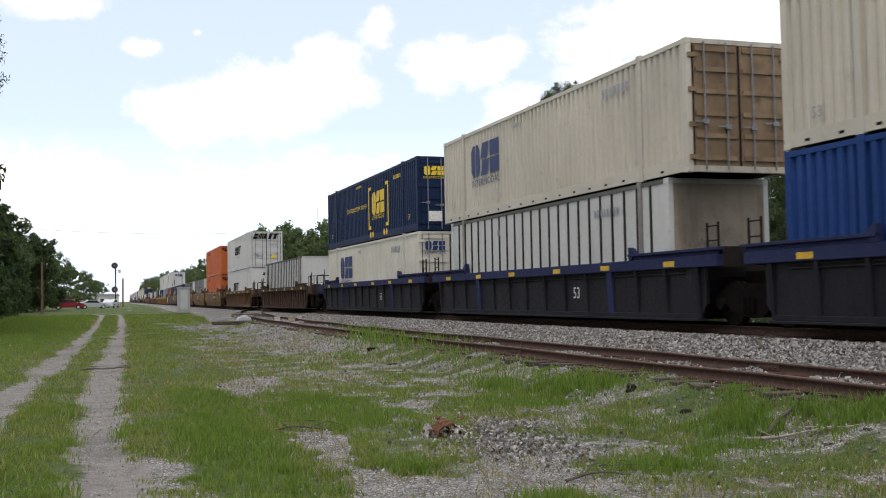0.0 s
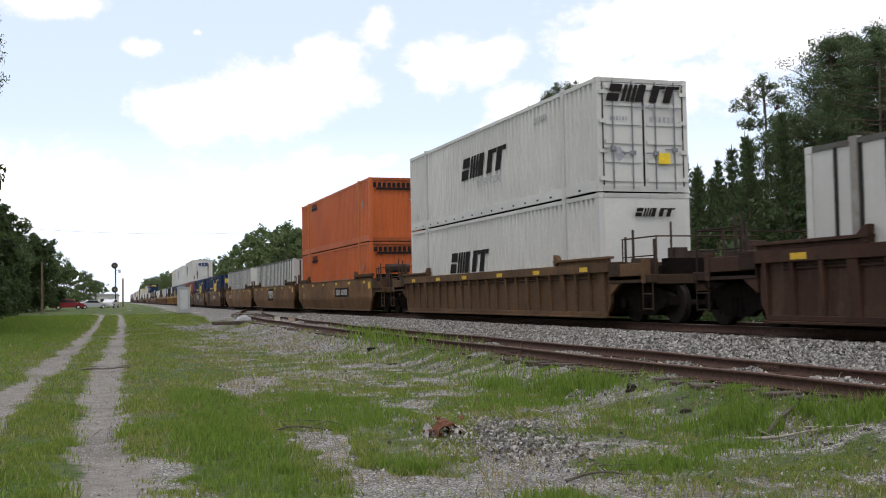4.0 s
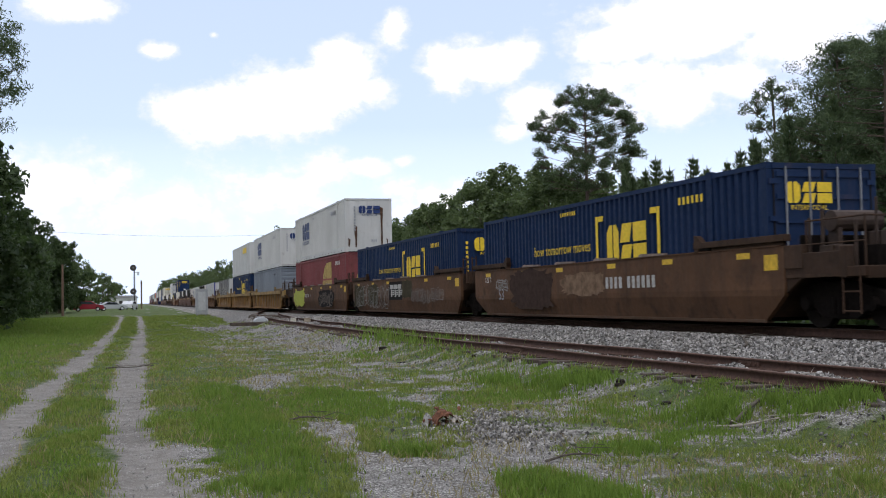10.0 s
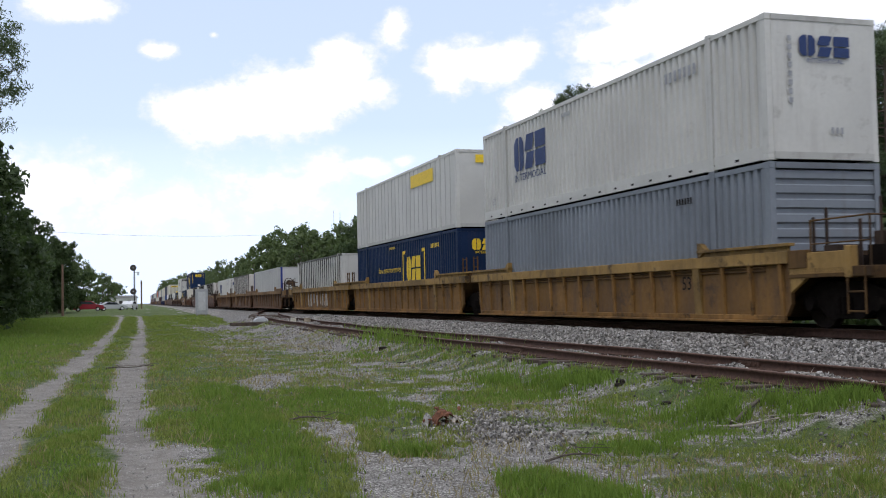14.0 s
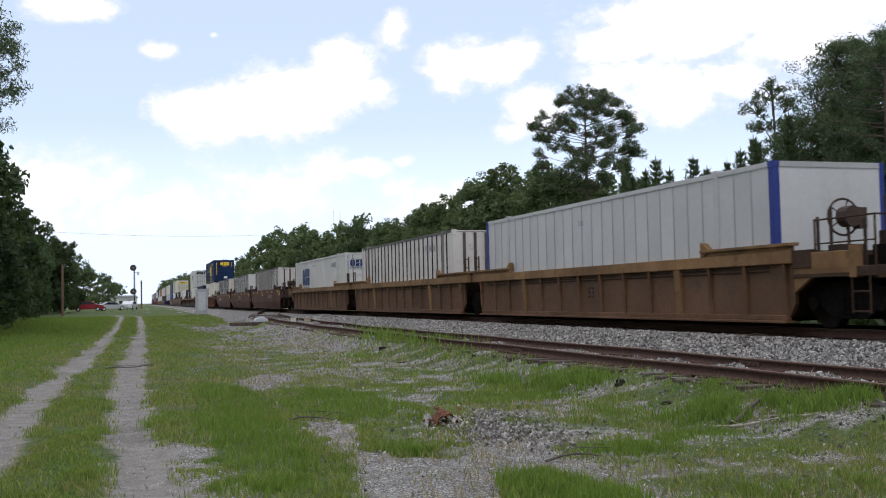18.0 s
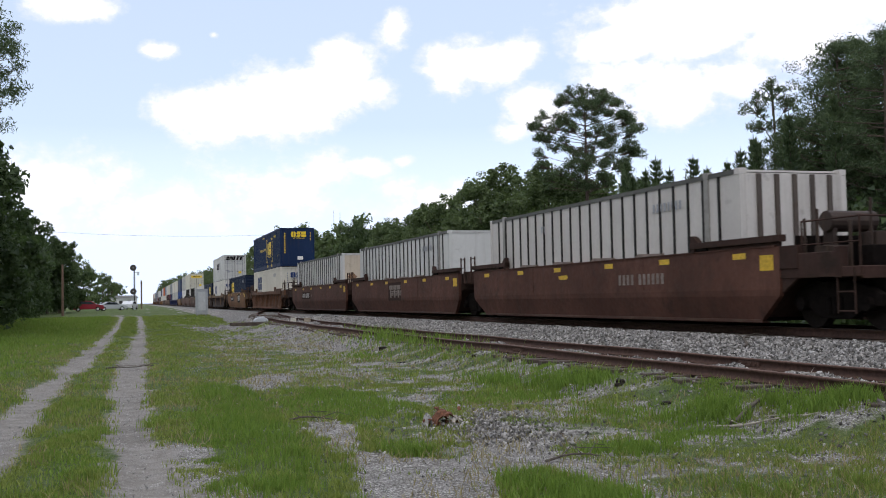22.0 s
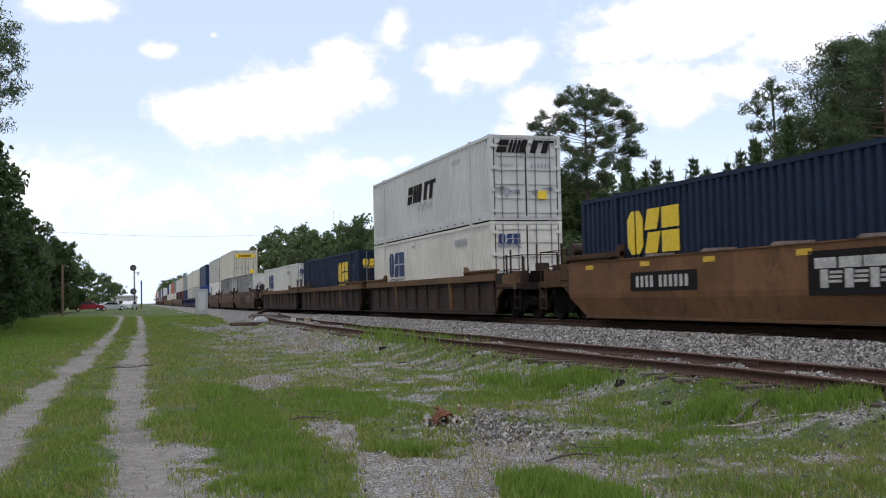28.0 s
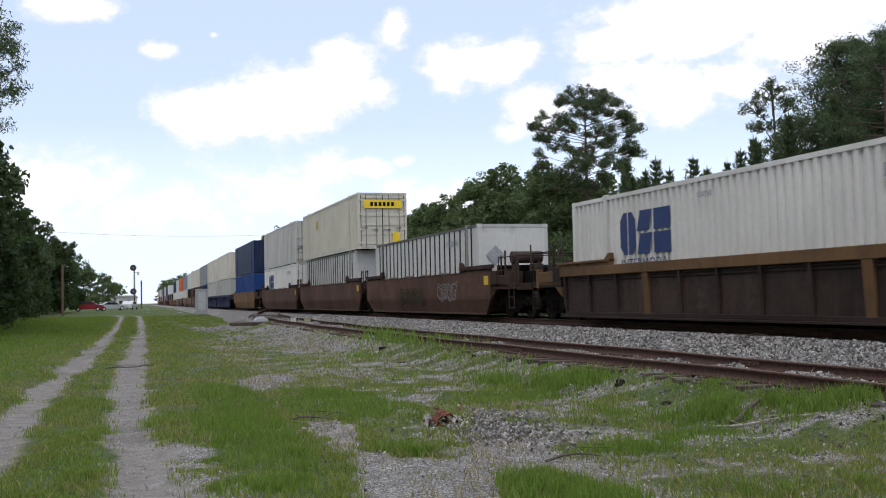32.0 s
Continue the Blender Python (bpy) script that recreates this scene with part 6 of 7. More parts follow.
def broadleaf(seed, h, w, label, leaf_mat, clumps=130, per=92, low=0.18, size=0.28, skirt=False):
    """A broad-leaved tree: bent trunk, limbs, crown of leaf clumps with an uneven outline and gaps."""
    r = random.Random(seed)
    rng = np.random.default_rng(seed)
    t = thing("tree", pose(0, 0, 0), label, "tree", "trees along the line")
    top = h * 0.72
    trunk = [(0, 0, -0.3)] + [(r.uniform(-0.25, 0.25) * i * 0.3, r.uniform(-0.25, 0.25) * i * 0.3, top * i / 4) for i in range(1, 5)]
    part("trunk", lambda bm: limb(bm, trunk, 0.02 * h, 0.006 * h), M_BARK, t)
    cs, rs = [], []
    lobes = [(r.uniform(-0.28, 0.28) * w, r.uniform(-0.28, 0.28) * w, h * r.uniform(0.42, 0.84), r.uniform(0.18, 0.34) * w) for _ in range(7)]
    lobes.append((0, 0, h * 0.87, 0.17 * w))
    if skirt:
        lobes += [(r.uniform(-0.3, 0.3) * w, r.uniform(-0.3, 0.3) * w, h * r.uniform(0.10, 0.36), r.uniform(0.2, 0.32) * w) for _ in range(6)]
    for i in range(4):
        lx, ly, lz, lr = lobes[i]
        start = trunk[1 + i % 3]
        part("limb", lambda bm: limb(bm, [start, ((start[0] + lx) / 2, (start[1] + ly) / 2, start[2] * 0.4 + lz * 0.6), (lx, ly, lz)], 0.008 * h, 0.002 * h, 5), M_BARK, t)
    for i in range(clumps):
        lx, ly, lz, lr = lobes[i % len(lobes)]
        a, e = r.uniform(0, 6.283), math.asin(r.uniform(-0.55, 1))
        k = lr * r.uniform(0.6, 1.08)
        z = lz + k * math.sin(e) * 0.85
        if z < h * low:
            z = h * low + r.random()
        cs.append((lx + k * math.cos(e) * math.cos(a), ly + k * math.cos(e) * math.sin(a), min(z, h)))
        rs.append(r.uniform(0.45, 1.0) * w / 9)
    me = leaf_mesh("crown", cards(rng, cs, rs, per, size), leaf_mat)
    ob = new("crown", me)
    ob.parent = t
    tagged(ob, kind="stuff")
    return t


def pine(seed, h, w, label, start=0.45, shape="round", per=46, levels=16, size=0.30, lobes=()):
    """A pine: straight trunk, bare limbs, needle tufts towards their ends. shape: round or spire."""
    r = random.Random(seed)
    rng = np.random.default_rng(seed)
    t = thing("pine_tree", pose(0, 0, 0), label, "tree", "trees along the line")
    sway = [(0, 0, -0.3)] + [(r.uniform(-0.1, 0.1), r.uniform(-0.1, 0.1), h * i / 5) for i in range(1, 6)]
    part("trunk", lambda bm: limb(bm, sway, 0.013 * h + 0.05, 0.03), M_BARK, t)
    cs, rs = [], []
    limbs = []
    for lx, ly, lz, lr in lobes:
        limbs.append(((0, 0, lz - lr * 1.3), (lx * 0.55, ly * 0.5, lz - lr * 0.7), (lx, ly, lz)))
        for i in range(int(10 * lr ** 1.5) + 4):
            a, e, k = r.uniform(0, 6.283), math.asin(r.uniform(-0.75, 1)), lr * r.uniform(0.3, 1.0)
            c = (lx + k * math.cos(e) * math.cos(a), ly + k * math.cos(e) * math.sin(a), lz + k * math.sin(e) * 0.85)
            limbs.append(((lx * 0.8, ly * 0.8, lz - lr * 0.4), ((lx + c[0]) / 2, (ly + c[1]) / 2, (lz + c[2]) / 2 - 0.15), c))
            cs.append(c)
            rs.append(r.uniform(0.28, 0.62))
    for i in range(0 if lobes else levels):
        f = start + (1 - start) * (i + r.random() * 0.7) / levels
        z = h * min(f, 0.985)
        g = (f - start) / (1 - start)
        reach = w * 0.5 * ((1 - g) ** 0.8 * 0.85 + 0.08 if shape == "spire" else math.sqrt(max(0.0, 1 - (1.75 * g - 0.72) ** 2)) * 0.98 + 0.06)
        for j in range(4 if shape == "round" else 5):
            a = r.uniform(0, 6.283)
            L = reach * r.uniform(0.5, 1.0)
            rise = L * (r.uniform(0.05, 0.4) if shape == "round" else r.uniform(0.2, 0.9))
            tip = (L * math.cos(a), L * math.sin(a), min(z + rise, h))
            limbs.append(((0, 0, z), (tip[0] * 0.5, tip[1] * 0.5, z + rise * 0.3), tip))
            k = 0.3 if shape == "round" else 0.05 + 0.2 * (1 - g)
            for s in ((0.66, 1.0) if shape == "round" else (0.55, 0.78, 1.0)):
                cs.append((tip[0] * s + r.uniform(-k, k), tip[1] * s + r.uniform(-k, k), z + rise * s + r.uniform(-0.1, 0.35)))
                rs.append(r.uniform(0.48, 0.85) if shape == "round" else (0.09 + 0.16 * (1 - g)) * r.uniform(0.7, 1.2))
    cs += [(0, 0, h - 0.05), (0, 0, h - 0.3), (0, 0, h - 0.6)]
    rs += [0.08, 0.12, 0.16] if shape == "spire" else [0.4, 0.5, 0.5]

    def sticks(bm):
        for a, b, c in limbs:
            limb(bm, [a, b, c], 0.035, 0.012, 4)
    ob = part("branchwork", sticks, M_BARK, t)
    tagged(ob, kind="stuff")
    me = leaf_mesh("crown", cards(rng, cs, rs, per, size, 0.30, 0.2, 0.75), M_NEEDLE)
    ob = new("crown", me)
    ob.parent = t
    tagged(ob, kind="stuff")
    return t


def spire(seed, h, w):
    """A young pine: a cone of whorls whose upturned needle tufts end in a point."""
    rng = np.random.default_rng(seed)
    t = thing("pine_tree", pose(0, 0, 0), "young spire-shaped pine at the wood's edge", "tree", "trees along the line")
    part("trunk", lambda bm: limb(bm, [(0, 0, -0.3), (0.03, 0.02, h * 0.5), (0, 0, h - 0.3)], 0.12, 0.015), M_BARK, t)
    n = 3600
    g = rng.random(n) ** 0.85 * 0.985
    level = 0.6 * np.floor(g * 24) / 24 + 0.4 * g
    spoke = rng.integers(0, 6, n)
    a = spoke * 1.047 + np.floor(g * 24) * 1.9 + rng.normal(0, 0.13, n)
    reach = (w / 2) * (1 - g) ** 0.62 * (0.6 + 0.4 * np.sin(np.floor(g * 24) * 3.3 + spoke * 2.4))
    rho = reach * rng.random(n) ** 0.6
    p = np.stack([rho * np.cos(a), rho * np.sin(a), h * (0.03 + 0.96 * level) + 0.5 * rho + rng.normal(0, 0.07, n)], -1)
    d = np.stack([0.55 * np.cos(a), 0.55 * np.sin(a), np.full(n, 0.85)], -1) + rng.normal(0, 0.35, (n, 3))
    d *= (rng.uniform(0.2, 0.38, n) / np.linalg.norm(d, axis=1))[:, None]
    s = np.cross(d, rng.normal(size=(n, 3)))
    s *= 0.045 / (np.linalg.norm(s, axis=1)[:, None] + 1e-9)
    top = np.array([(0, 0, h - 0.25)])
    q = np.stack([p - s, p + s, p + d], 1)
    tip = np.stack([top + [(-0.05, 0, 0)], top + [(0.05, 0, 0)], top + [(0, 0, 0.5)]], 1)
    ob = new("crown", leaf_mesh("crown", [q, tip], M_NEEDLE))
    ob.parent = t
    tagged(ob, kind="stuff")
    return t


def plant(src, x, y, s, rz, label=None):
    z = float(ground_z(np.array([x]), np.array([y]))[0])
    ob = copy_thing(src, pose(x, y, z, 0, 0, rz))
    ob.scale = (s, s, s)
    if label:
        ob["label"] = label
    return ob


def make_woods():
    r = random.Random(11)
    broad = [broadleaf(100 + i, 16.0, (12.0, 10.0, 13.5, 11.0)[i], "tall broad-leaved tree with a dense dark green crown", (M_LEAF, M_LEAF2, M_LEAF, M_LEAF2)[i]) for i in range(4)]
    # far trees take the leaf colour with haze in it
    thin = [broadleaf(120 + i, 16.0, (12.0, 13.0)[i], "distant broad-leaved tree in the wood behind the line", M_LEAF2, 84, 40, 0.05, 0.56, True) for i in range(2)]
    edge = [broadleaf(140 + i, 11.0, (8.5, 7.5, 9.0)[i], "leafy tree with dark green foliage down to the ground", M_LEAF, 220, 84, 0.02, 0.28, True) for i in range(3)]
    round_pines = [pine(200 + i, 16.5, 7.5, "tall pine with a ragged dark green crown", 0.30, "round", 92, 29, 0.20) for i in range(2)]
    spires = [spire(300 + i, 11.5, (4.6, 3.6)[i]) for i in range(2)]
    crested = pine(206, 17.6, 8.6, "tall pine with its needles high on a bare trunk", 0.58, "round", 110, 22, 0.24)
    crested.matrix_basis = pose(-7.7, 60, -0.9, 0, 0, 40)
    # the lone big pine
    q = random.Random(52)
    boughs = []
    for i in range(100):
        z = 12.2 + 9.7 * ((i + q.random()) / 100) ** 0.85
        reach = 5.9 * math.sqrt(max(0.03, 1 - ((z - 16.6) / (5.6 if z > 16.6 else 5.2)) ** 2))
        rho, a = reach * math.sqrt(q.uniform(0.05, 1.0)), q.uniform(0, 6.283)
        boughs.append((rho * math.cos(a), rho * math.sin(a), z, q.uniform(0.5, 1.05)))
    boughs += [(5.4, 0.4, 12.9, 0.6), (4.3, -0.3, 12.2, 0.5), (-3.6, 0.2, 12.6, 0.5)]
    big = pine(400, 22.3, 12.6, "big lone pine with a wide rounded crown and bare lower trunk", 0.50, "round", 64, 26, 0.21, boughs)
    big.matrix_basis = pose(46, 96.0, -1.0, 0, 0, -25)
    lone = pine(401, 16.0, 4.0, "slender pine with a small tufted top at the wood's edge", 0.6, "round", 40, 10, 0.26, [(0, 0, 14.9, 1.1), (-1.1, 0.3, 14.0, 1.0), (1.0, -0.2, 14.1, 1.0), (-0.8, 0, 12.9, 0.9), (0.9, 0.2, 12.9, 0.9), (0.2, -0.4, 11.8, 0.9), (-0.9, 0.2, 11.0, 0.7), (0.8, 0, 10.6, 0.8)])
    lone.matrix_basis = pose(43, 60.6, -1.0)
    used = set()

    def put(pool, x, y, h, base_h, label=None):
        src = pool[r.randrange(len(pool))]
        if src.name not in used:
            used.add(src.name)
            s = h / base_h
            src.matrix_basis = pose(x, y, float(ground_z(np.array([x]), np.array([y]))[0]), 0, 0, r.uniform(0, 360))
            src.scale = (s, s, s)
            return src
        return plant(src, x, y, h / base_h, r.uniform(0, 360), label)

    # behind the train, from the nearest to the farthest
    for x, y, h in ((42, 52.6, 16.3), (44, 53.5, 16.8), (40, 46.4, 14.6), (45, 55.6, 15.8), (42, 47, 15.0), (42, 43, 14.2), (45.5, 58.6, 13.2), (42.9, 59.1, 11.6), (42.5, 57.0, 12.4), (43.5, 50.2, 16.4)):
        put(round_pines, x, y, h, 16.5)
    for x, y, h in ((40, 60, 11.0), (40, 61.6, 10.4), (40, 64.1, 10.3), (40.5, 66.7, 11.4), (40, 69.2, 10.8), (40.5, 72.1, 12.0), (40, 75, 11.0), (39, 62.7, 9.8), (38, 52, 12), (38, 48, 12.3), (38.5, 56, 11), (40.5, 63.2, 9.4), (41, 65.5, 10.2), (40.6, 68.0, 9.9), (41, 70.8, 10.2), (40.4, 73.6, 11.3), (40.5, 76.8, 12.4), (41, 78.2, 12.0), (40, 58.5, 11.6)):
        put(spires, x, y, h, 11.5)
    skyline = ((89.5, 12.5), (101, 14.6), (107, 16.2), (114.4, 17.2), (121, 16.5), (128.3, 16.4), (138.8, 15.6), (148, 15.6), (157, 15), (169, 14.4), (178, 14), (187, 15.4), (196, 15.5), (204, 18), (213, 16), (222, 17.8), (232, 17), (241, 18), (252, 18), (264, 19.3), (276, 18.5), (288, 20.4), (303, 19), (318, 18.5), (340, 17.5))
    for y, h in skyline:
        put(broad if y < 200 else thin, 46 + r.uniform(-1.5, 3), y, h, 16.0)
        put(thin, 53 + r.uniform(-2, 3), y + r.uniform(-4, 4), h * 0.9, 16.0)
    for i in range(26):
        y = 355 + i * 24
        put(thin, 46 + r.uniform(-2, 4), y, r.uniform(13, 16.5) + y * 0.004, 16.0)
    for y in (40, 48, 55, 63, 70, 78, 84, 92, 98):
        put(broad, 50 + r.uniform(-2, 4), y, r.uniform(9.5, 11.5), 16.0)
    for x, y, h in ((48, 47, 13.5), (50, 51, 14), (47, 54.5, 12.6), (49, 58, 12.2), (47.5, 61.5, 10.5), (51, 45, 14.5), (46, 42, 13.5)):
        put(edge, x, y, h, 11.0)
    # beside the dirt road
    for x, y, h in ((-11.5, 56, 16), (-9.5, 67, 13.0)):
        put(round_pines, x, y, h, 16.5)
    for x, y, h in ((-8.5, 66, 10.2), (-9.8, 61, 12.0), (-8.6, 74, 9.2), (-7.6, 84, 8.6), (-9, 95, 9), (-10, 108, 9.4), (-9.5, 122, 9.6), (-10.5, 135, 9.5), (-9.4, 146, 10.2), (-7.6, 154, 10.4), (-6.4, 162, 9.4), (-8.5, 171, 9), (-5.2, 205, 9), (-4.4, 228, 8.8), (-3.2, 248, 8), (-0.8, 276, 7.6), (0.6, 318, 7), (2.0, 380, 7.6), (3.4, 450, 8.5), (5.2, 540, 9.5), (8, 640, 10.5), (-14, 150, 11), (-15, 80, 12)):
        put(edge if y < 175 else thin, x, y, h * 1.05 * (1 if y < 175 else 1.1), 11.0 if y < 175 else 16.0)
    # unseen woods added beside and behind the camera to dim the train's sides
    for i in range(17):
        put(thin, -15 + r.uniform(-3, 2) - (8 - i) * (0.9 if i < 8 else 0), 44 - 7.5 * i, r.uniform(13, 17), 16.0)
    for s in thin + edge + broad + round_pines + spires:
        if s.name not in used:
            s.matrix_basis = pose(58, 60 + 9 * len(s.name), -0.9)

    # undergrowth closing the foot of both woods
    rng = np.random.default_rng(9)
    n = 3400
    x = np.where(rng.random(n) < 0.7, rng.uniform(37, 49, n), rng.uniform(-15, -6.2, n))
    y = np.where(x > 0, 34 + 330 * rng.random(n) ** 1.7, 55 + 130 * rng.random(n))
    keep = (x > 0) | (x < -6.4 - 0.02 * np.abs(y - 60) + (y > 140) * 0.6)
    x, y = x[keep], y[keep]
    z = np.where(x > 0, rng.uniform(-0.6, 6.0, len(x)), rng.uniform(-0.6, 3.4, len(x)))
    n = 1500
    x = np.concatenate([x, 20.5 + 14 * rng.random(n) ** 1.5])
    y = np.concatenate([y, 4 + 120 * rng.random(n) ** 1.3])
    z = np.concatenate([z, rng.uniform(-0.7, 1.5, n)])
    q = cards(rng, np.stack([x, y, z], -1), rng.uniform(0.9, 1.9, len(x)), 34, 0.28)
    tagged(new("undergrowth", leaf_mesh("undergrowth", q, M_LEAF)), "dense dark undergrowth along the foot of the woods", "undergrowth", kind="stuff")
    # bright bush at the verge
    b = thing("bush", pose(-6.0, 47.5, -0.85), "light green bush at the edge of the verge", "bush")
    cs = [(r.uniform(-1.1, 1.1), r.uniform(-1.2, 1.2), r.uniform(0.3, 2.9)) for _ in range(30)]
    ob = new("foliage", leaf_mesh("foliage", cards(rng, cs, [0.6] * len(cs), 34, 0.2), leafy("bright_bush_leaves", (0.06, 0.11, 0.015), (0.14, 0.22, 0.03), (0.2, 0.3, 0.04), 0.35)))
    ob.parent = b
    tagged(ob, kind="stuff")
    part("stem", lambda bm: [limb(bm, [(0, 0, -0.2), (c[0] * 0.5, c[1] * 0.5, c[2] * 0.6), c], 0.03, 0.01, 4) for c in cs[:8]], M_BARK, b)


make_woods()


# ---------- grass and stones ----------


def blades(rng, x, y, h, w, lean=0.35):
    """Grass blades: two bent quads each, at points on the ground."""
    n = len(x)
    z = ground_z(x, y) - 0.01
    a = rng.uniform(0, 6.283, n)
    t = np.stack([np.cos(a), np.sin(a)], -1) * (w * 0.5)[:, None]
    la = rng.uniform(0, 6.283, n)
    ld = np.stack([np.cos(la), np.sin(la)], -1) * (h * lean * rng.random(n))[:, None]
    v = np.zeros((n, 5, 3))
    base = np.stack([x, y], -1)
    v[:, 0, :2], v[:, 1, :2] = base - t, base + t
    v[:, 2, :2], v[:, 3, :2] = base + t * 0.75 + ld * 0.35, base - t * 0.75 + ld * 0.35
    v[:, 4, :2] = base + ld
    v[:, 0, 2] = v[:, 1, 2] = z
    v[:, 2, 2] = v[:, 3, 2] = z + h * 0.55
    v[:, 4, 2] = z + h
    i = np.arange(n)[:, None] * 5
    tri = np.concatenate([i + np.array([0, 1, 2]), i + np.array([0, 2, 3]), i + np.array([3, 2, 4])], 1).reshape(-1, 3)
    return v.reshape(-1, 3), tri


def spread(rng, n, x0, x1, y0, y1, power=1.6):
    """Random points, denser near the camera."""
    return rng.uniform(x0, x1, n), y0 + (y1 - y0) * rng.random(n) ** power


def make_grass():
    rng = np.random.default_rng(3)
    x, y = spread(rng, 1500000, -9, 10, 5.5, 110, 2.3)
    nx, ny = spread(rng, 500000, -3, 9, 6.5, 19, 1.2)
    x, y = np.concatenate([x, nx]), np.concatenate([y, ny])
    ok = np.abs(x - np.tan(radians(17.8)) * y) < 0.47 * y + 1.0
    x, y = x[ok], y[ok]
    rut, bal, gra = masks(x, y)
    lush = 0.55 * vnoise(x, y, 1.3, 21) + 0.45 * vnoise(x, y, 0.45, 22)
    lush = lush + 0.22 * step(rut_l(y) - x, 0.6, 1.6) + 0.12 * step(x - rut_r(y), 0.7, 1.2) * step(2.6 - x, 0, 0.6)
    deep = thick(x, y)
    lush = np.minimum(lush + 0.30 * deep, 0.92)
    right = step(x, 2.2, 4.5) * (1 - deep)
    p = (1 - rut) * (1 - bal) * (1 - 0.42 * gra * (1 - deep)) * (1 - 0.97 * step(gra, 0.8, 0.95)) * np.clip(0.34 + 2.0 * (lush - 0.36 - 0.04 * right), 0.05, 1) * (0.10 + 0.90 * step(0.6 * vnoise(x, y, 0.15, 25) + 0.4 * vnoise(x, y, 0.5, 26) - 0.25 * step(lush, 0.5, 0.75), 0.34, 0.56))
    p *= 1 - 0.93 * step(np.abs(x - siding(y)[0]), 1.5, 0.7)
    p *= 1 - 0.62 * right * step(vnoise(x, y, 0.6, 27) * 0.6 + vnoise(x, y, 0.2, 28) * 0.4, 0.36, 0.6)
    ok = rng.random(len(x)) < p
    x, y, lush, right, deep = x[ok], y[ok], lush[ok], right[ok], deep[ok]
    h = (0.016 + 0.13 * np.clip(lush - 0.32, 0, 1) * rng.uniform(0.5, 1.5, len(x))) * (1 + 0.008 * y)
    w = (0.0045 + 0.005 * rng.random(len(x))) * (1 + 0.05 * y)
    bright = rng.random(len(x)) < 0.85 * deep + 0.55 * step(rut_l(y) - x, 0.5, 1.4)
    bx, by, bh, bw = x[bright], y[bright], h[bright] * 1.15, w[bright]
    v, f = blades(rng, x[~bright], y[~bright], h[~bright], w[~bright], 0.7)
    tagged(new("grass", arrays("grass", v, f, M_GRASS)), "short patchy green grass of the verge", "grass", kind="stuff")
    # taller bright tufts: along the siding and in the verge
    tx, ty, th = [], [], []
    clumps = [(-3.6, 17, 1.2, 5, 0.11, 4000), (-5.0, 28, 1.8, 9, 0.18, 5500), (-6.5, 45, 2.5, 12, 0.28, 4500), (-0.4, 12, 0.3, 4, 0.06, 1500), (-2.6, 14, 0.8, 3.0, 0.10, 1200), (1.7, 14, 0.6, 3.0, 0.09, 2600), (3.4, 16, 0.8, 2.2, 0.08, 1800), (1.3, 9.3, 0.4, 0.6, 0.09, 700),
              (3.55, 8.1, 0.45, 0.6, 0.14, 1500), (3.75, 7.5, 0.5, 0.4, 0.16, 900), (5.2, 10.0, 0.45, 0.4, 0.12, 800), (3.05, 10.9, 0.3, 0.4, 0.08, 500), (6.4, 10.6, 0.7, 0.5, 0.11, 700),
              (7.75, 20.3, 0.45, 1.3, 0.22, 1200), (8.15, 18.4, 0.45, 1.0, 0.22, 1400), (8.5, 17.6, 0.3, 0.8, 0.20, 500), (8.05, 13.1, 0.5, 0.6, 0.19, 1500), (8.45, 12.4, 0.5, 0.5, 0.19, 1300), (8.75, 11.6, 0.5, 0.5, 0.18, 700), (9.15, 11.35, 0.55, 0.4, 0.19, 1300),
              (8.3, 31, 0.7, 3.5, 0.30, 1300), (8.9, 28.5, 0.8, 2.5, 0.28, 700), (8.1, 24.5, 0.5, 2.0, 0.16, 500), (9.7, 38, 0.7, 3.5, 0.3, 500), (6.2, 16.0, 0.9, 0.9, 0.10, 900), (6.6, 13.0, 0.9, 0.9, 0.11, 700), (6.8, 28.5, 0.5, 1.5, 0.15, 500)]
    for cx, cy, sx, sy, h0, n in clumps:
        k = 0.90 if cx > 7.2 and cy < 24 else 1.0
        tx.append(rng.normal(cx * k, sx * 0.55, n))
        ty.append(rng.normal(cy * k, sy * 0.55, n))
        th.append(h0 * rng.uniform(0.4, 1.25, n))
    x, y, h = np.concatenate(tx), np.concatenate(ty), np.concatenate(th)
    rut, bal, gra = masks(x, y)
    ok = (rut < 0.5) & ((gra < 0.75) | (x > 6)) & (np.abs(np.abs(x - siding(y)[0]) - GAUGE) > 0.06) & (y > 5) & (rng.random(len(x)) < np.where(x > 6, 0.7, 0.95)) & (vnoise(x, y, 0.28, 61) > 0.30)
    x, y, h = x[ok], y[ok], h[ok]
    w = np.concatenate([0.007 + 0.0006 * y + 0.004 * rng.random(len(x)), bw])
    x, y, h = np.concatenate([x, bx]), np.concatenate([y, by]), np.concatenate([h, bh])
    v, f = blades(rng, x, y, h, w, 0.65)
    tagged(new("grass_tufts", arrays("grass_tufts", v, f, M_WEED)), "thick bright green grass in patches and beside the siding", "grass", kind="stuff")
    # dry stalks
    x, y = spread(rng, 60000, -6.0, 9.5, 6.5, 45, 1.8)
    rut, bal, gra = masks(x, y)
    ok = (bal < 0.4) & (rut < 0.6) & (vnoise(x, y, 0.9, 33) > 0.45) & (rng.random(len(x)) < 0.7)
    x, y = x[ok], y[ok]
    v, f = blades(rng, x, y, rng.uniform(0.03, 0.13, len(x)), 0.006 + 0.0005 * y, 1.3)
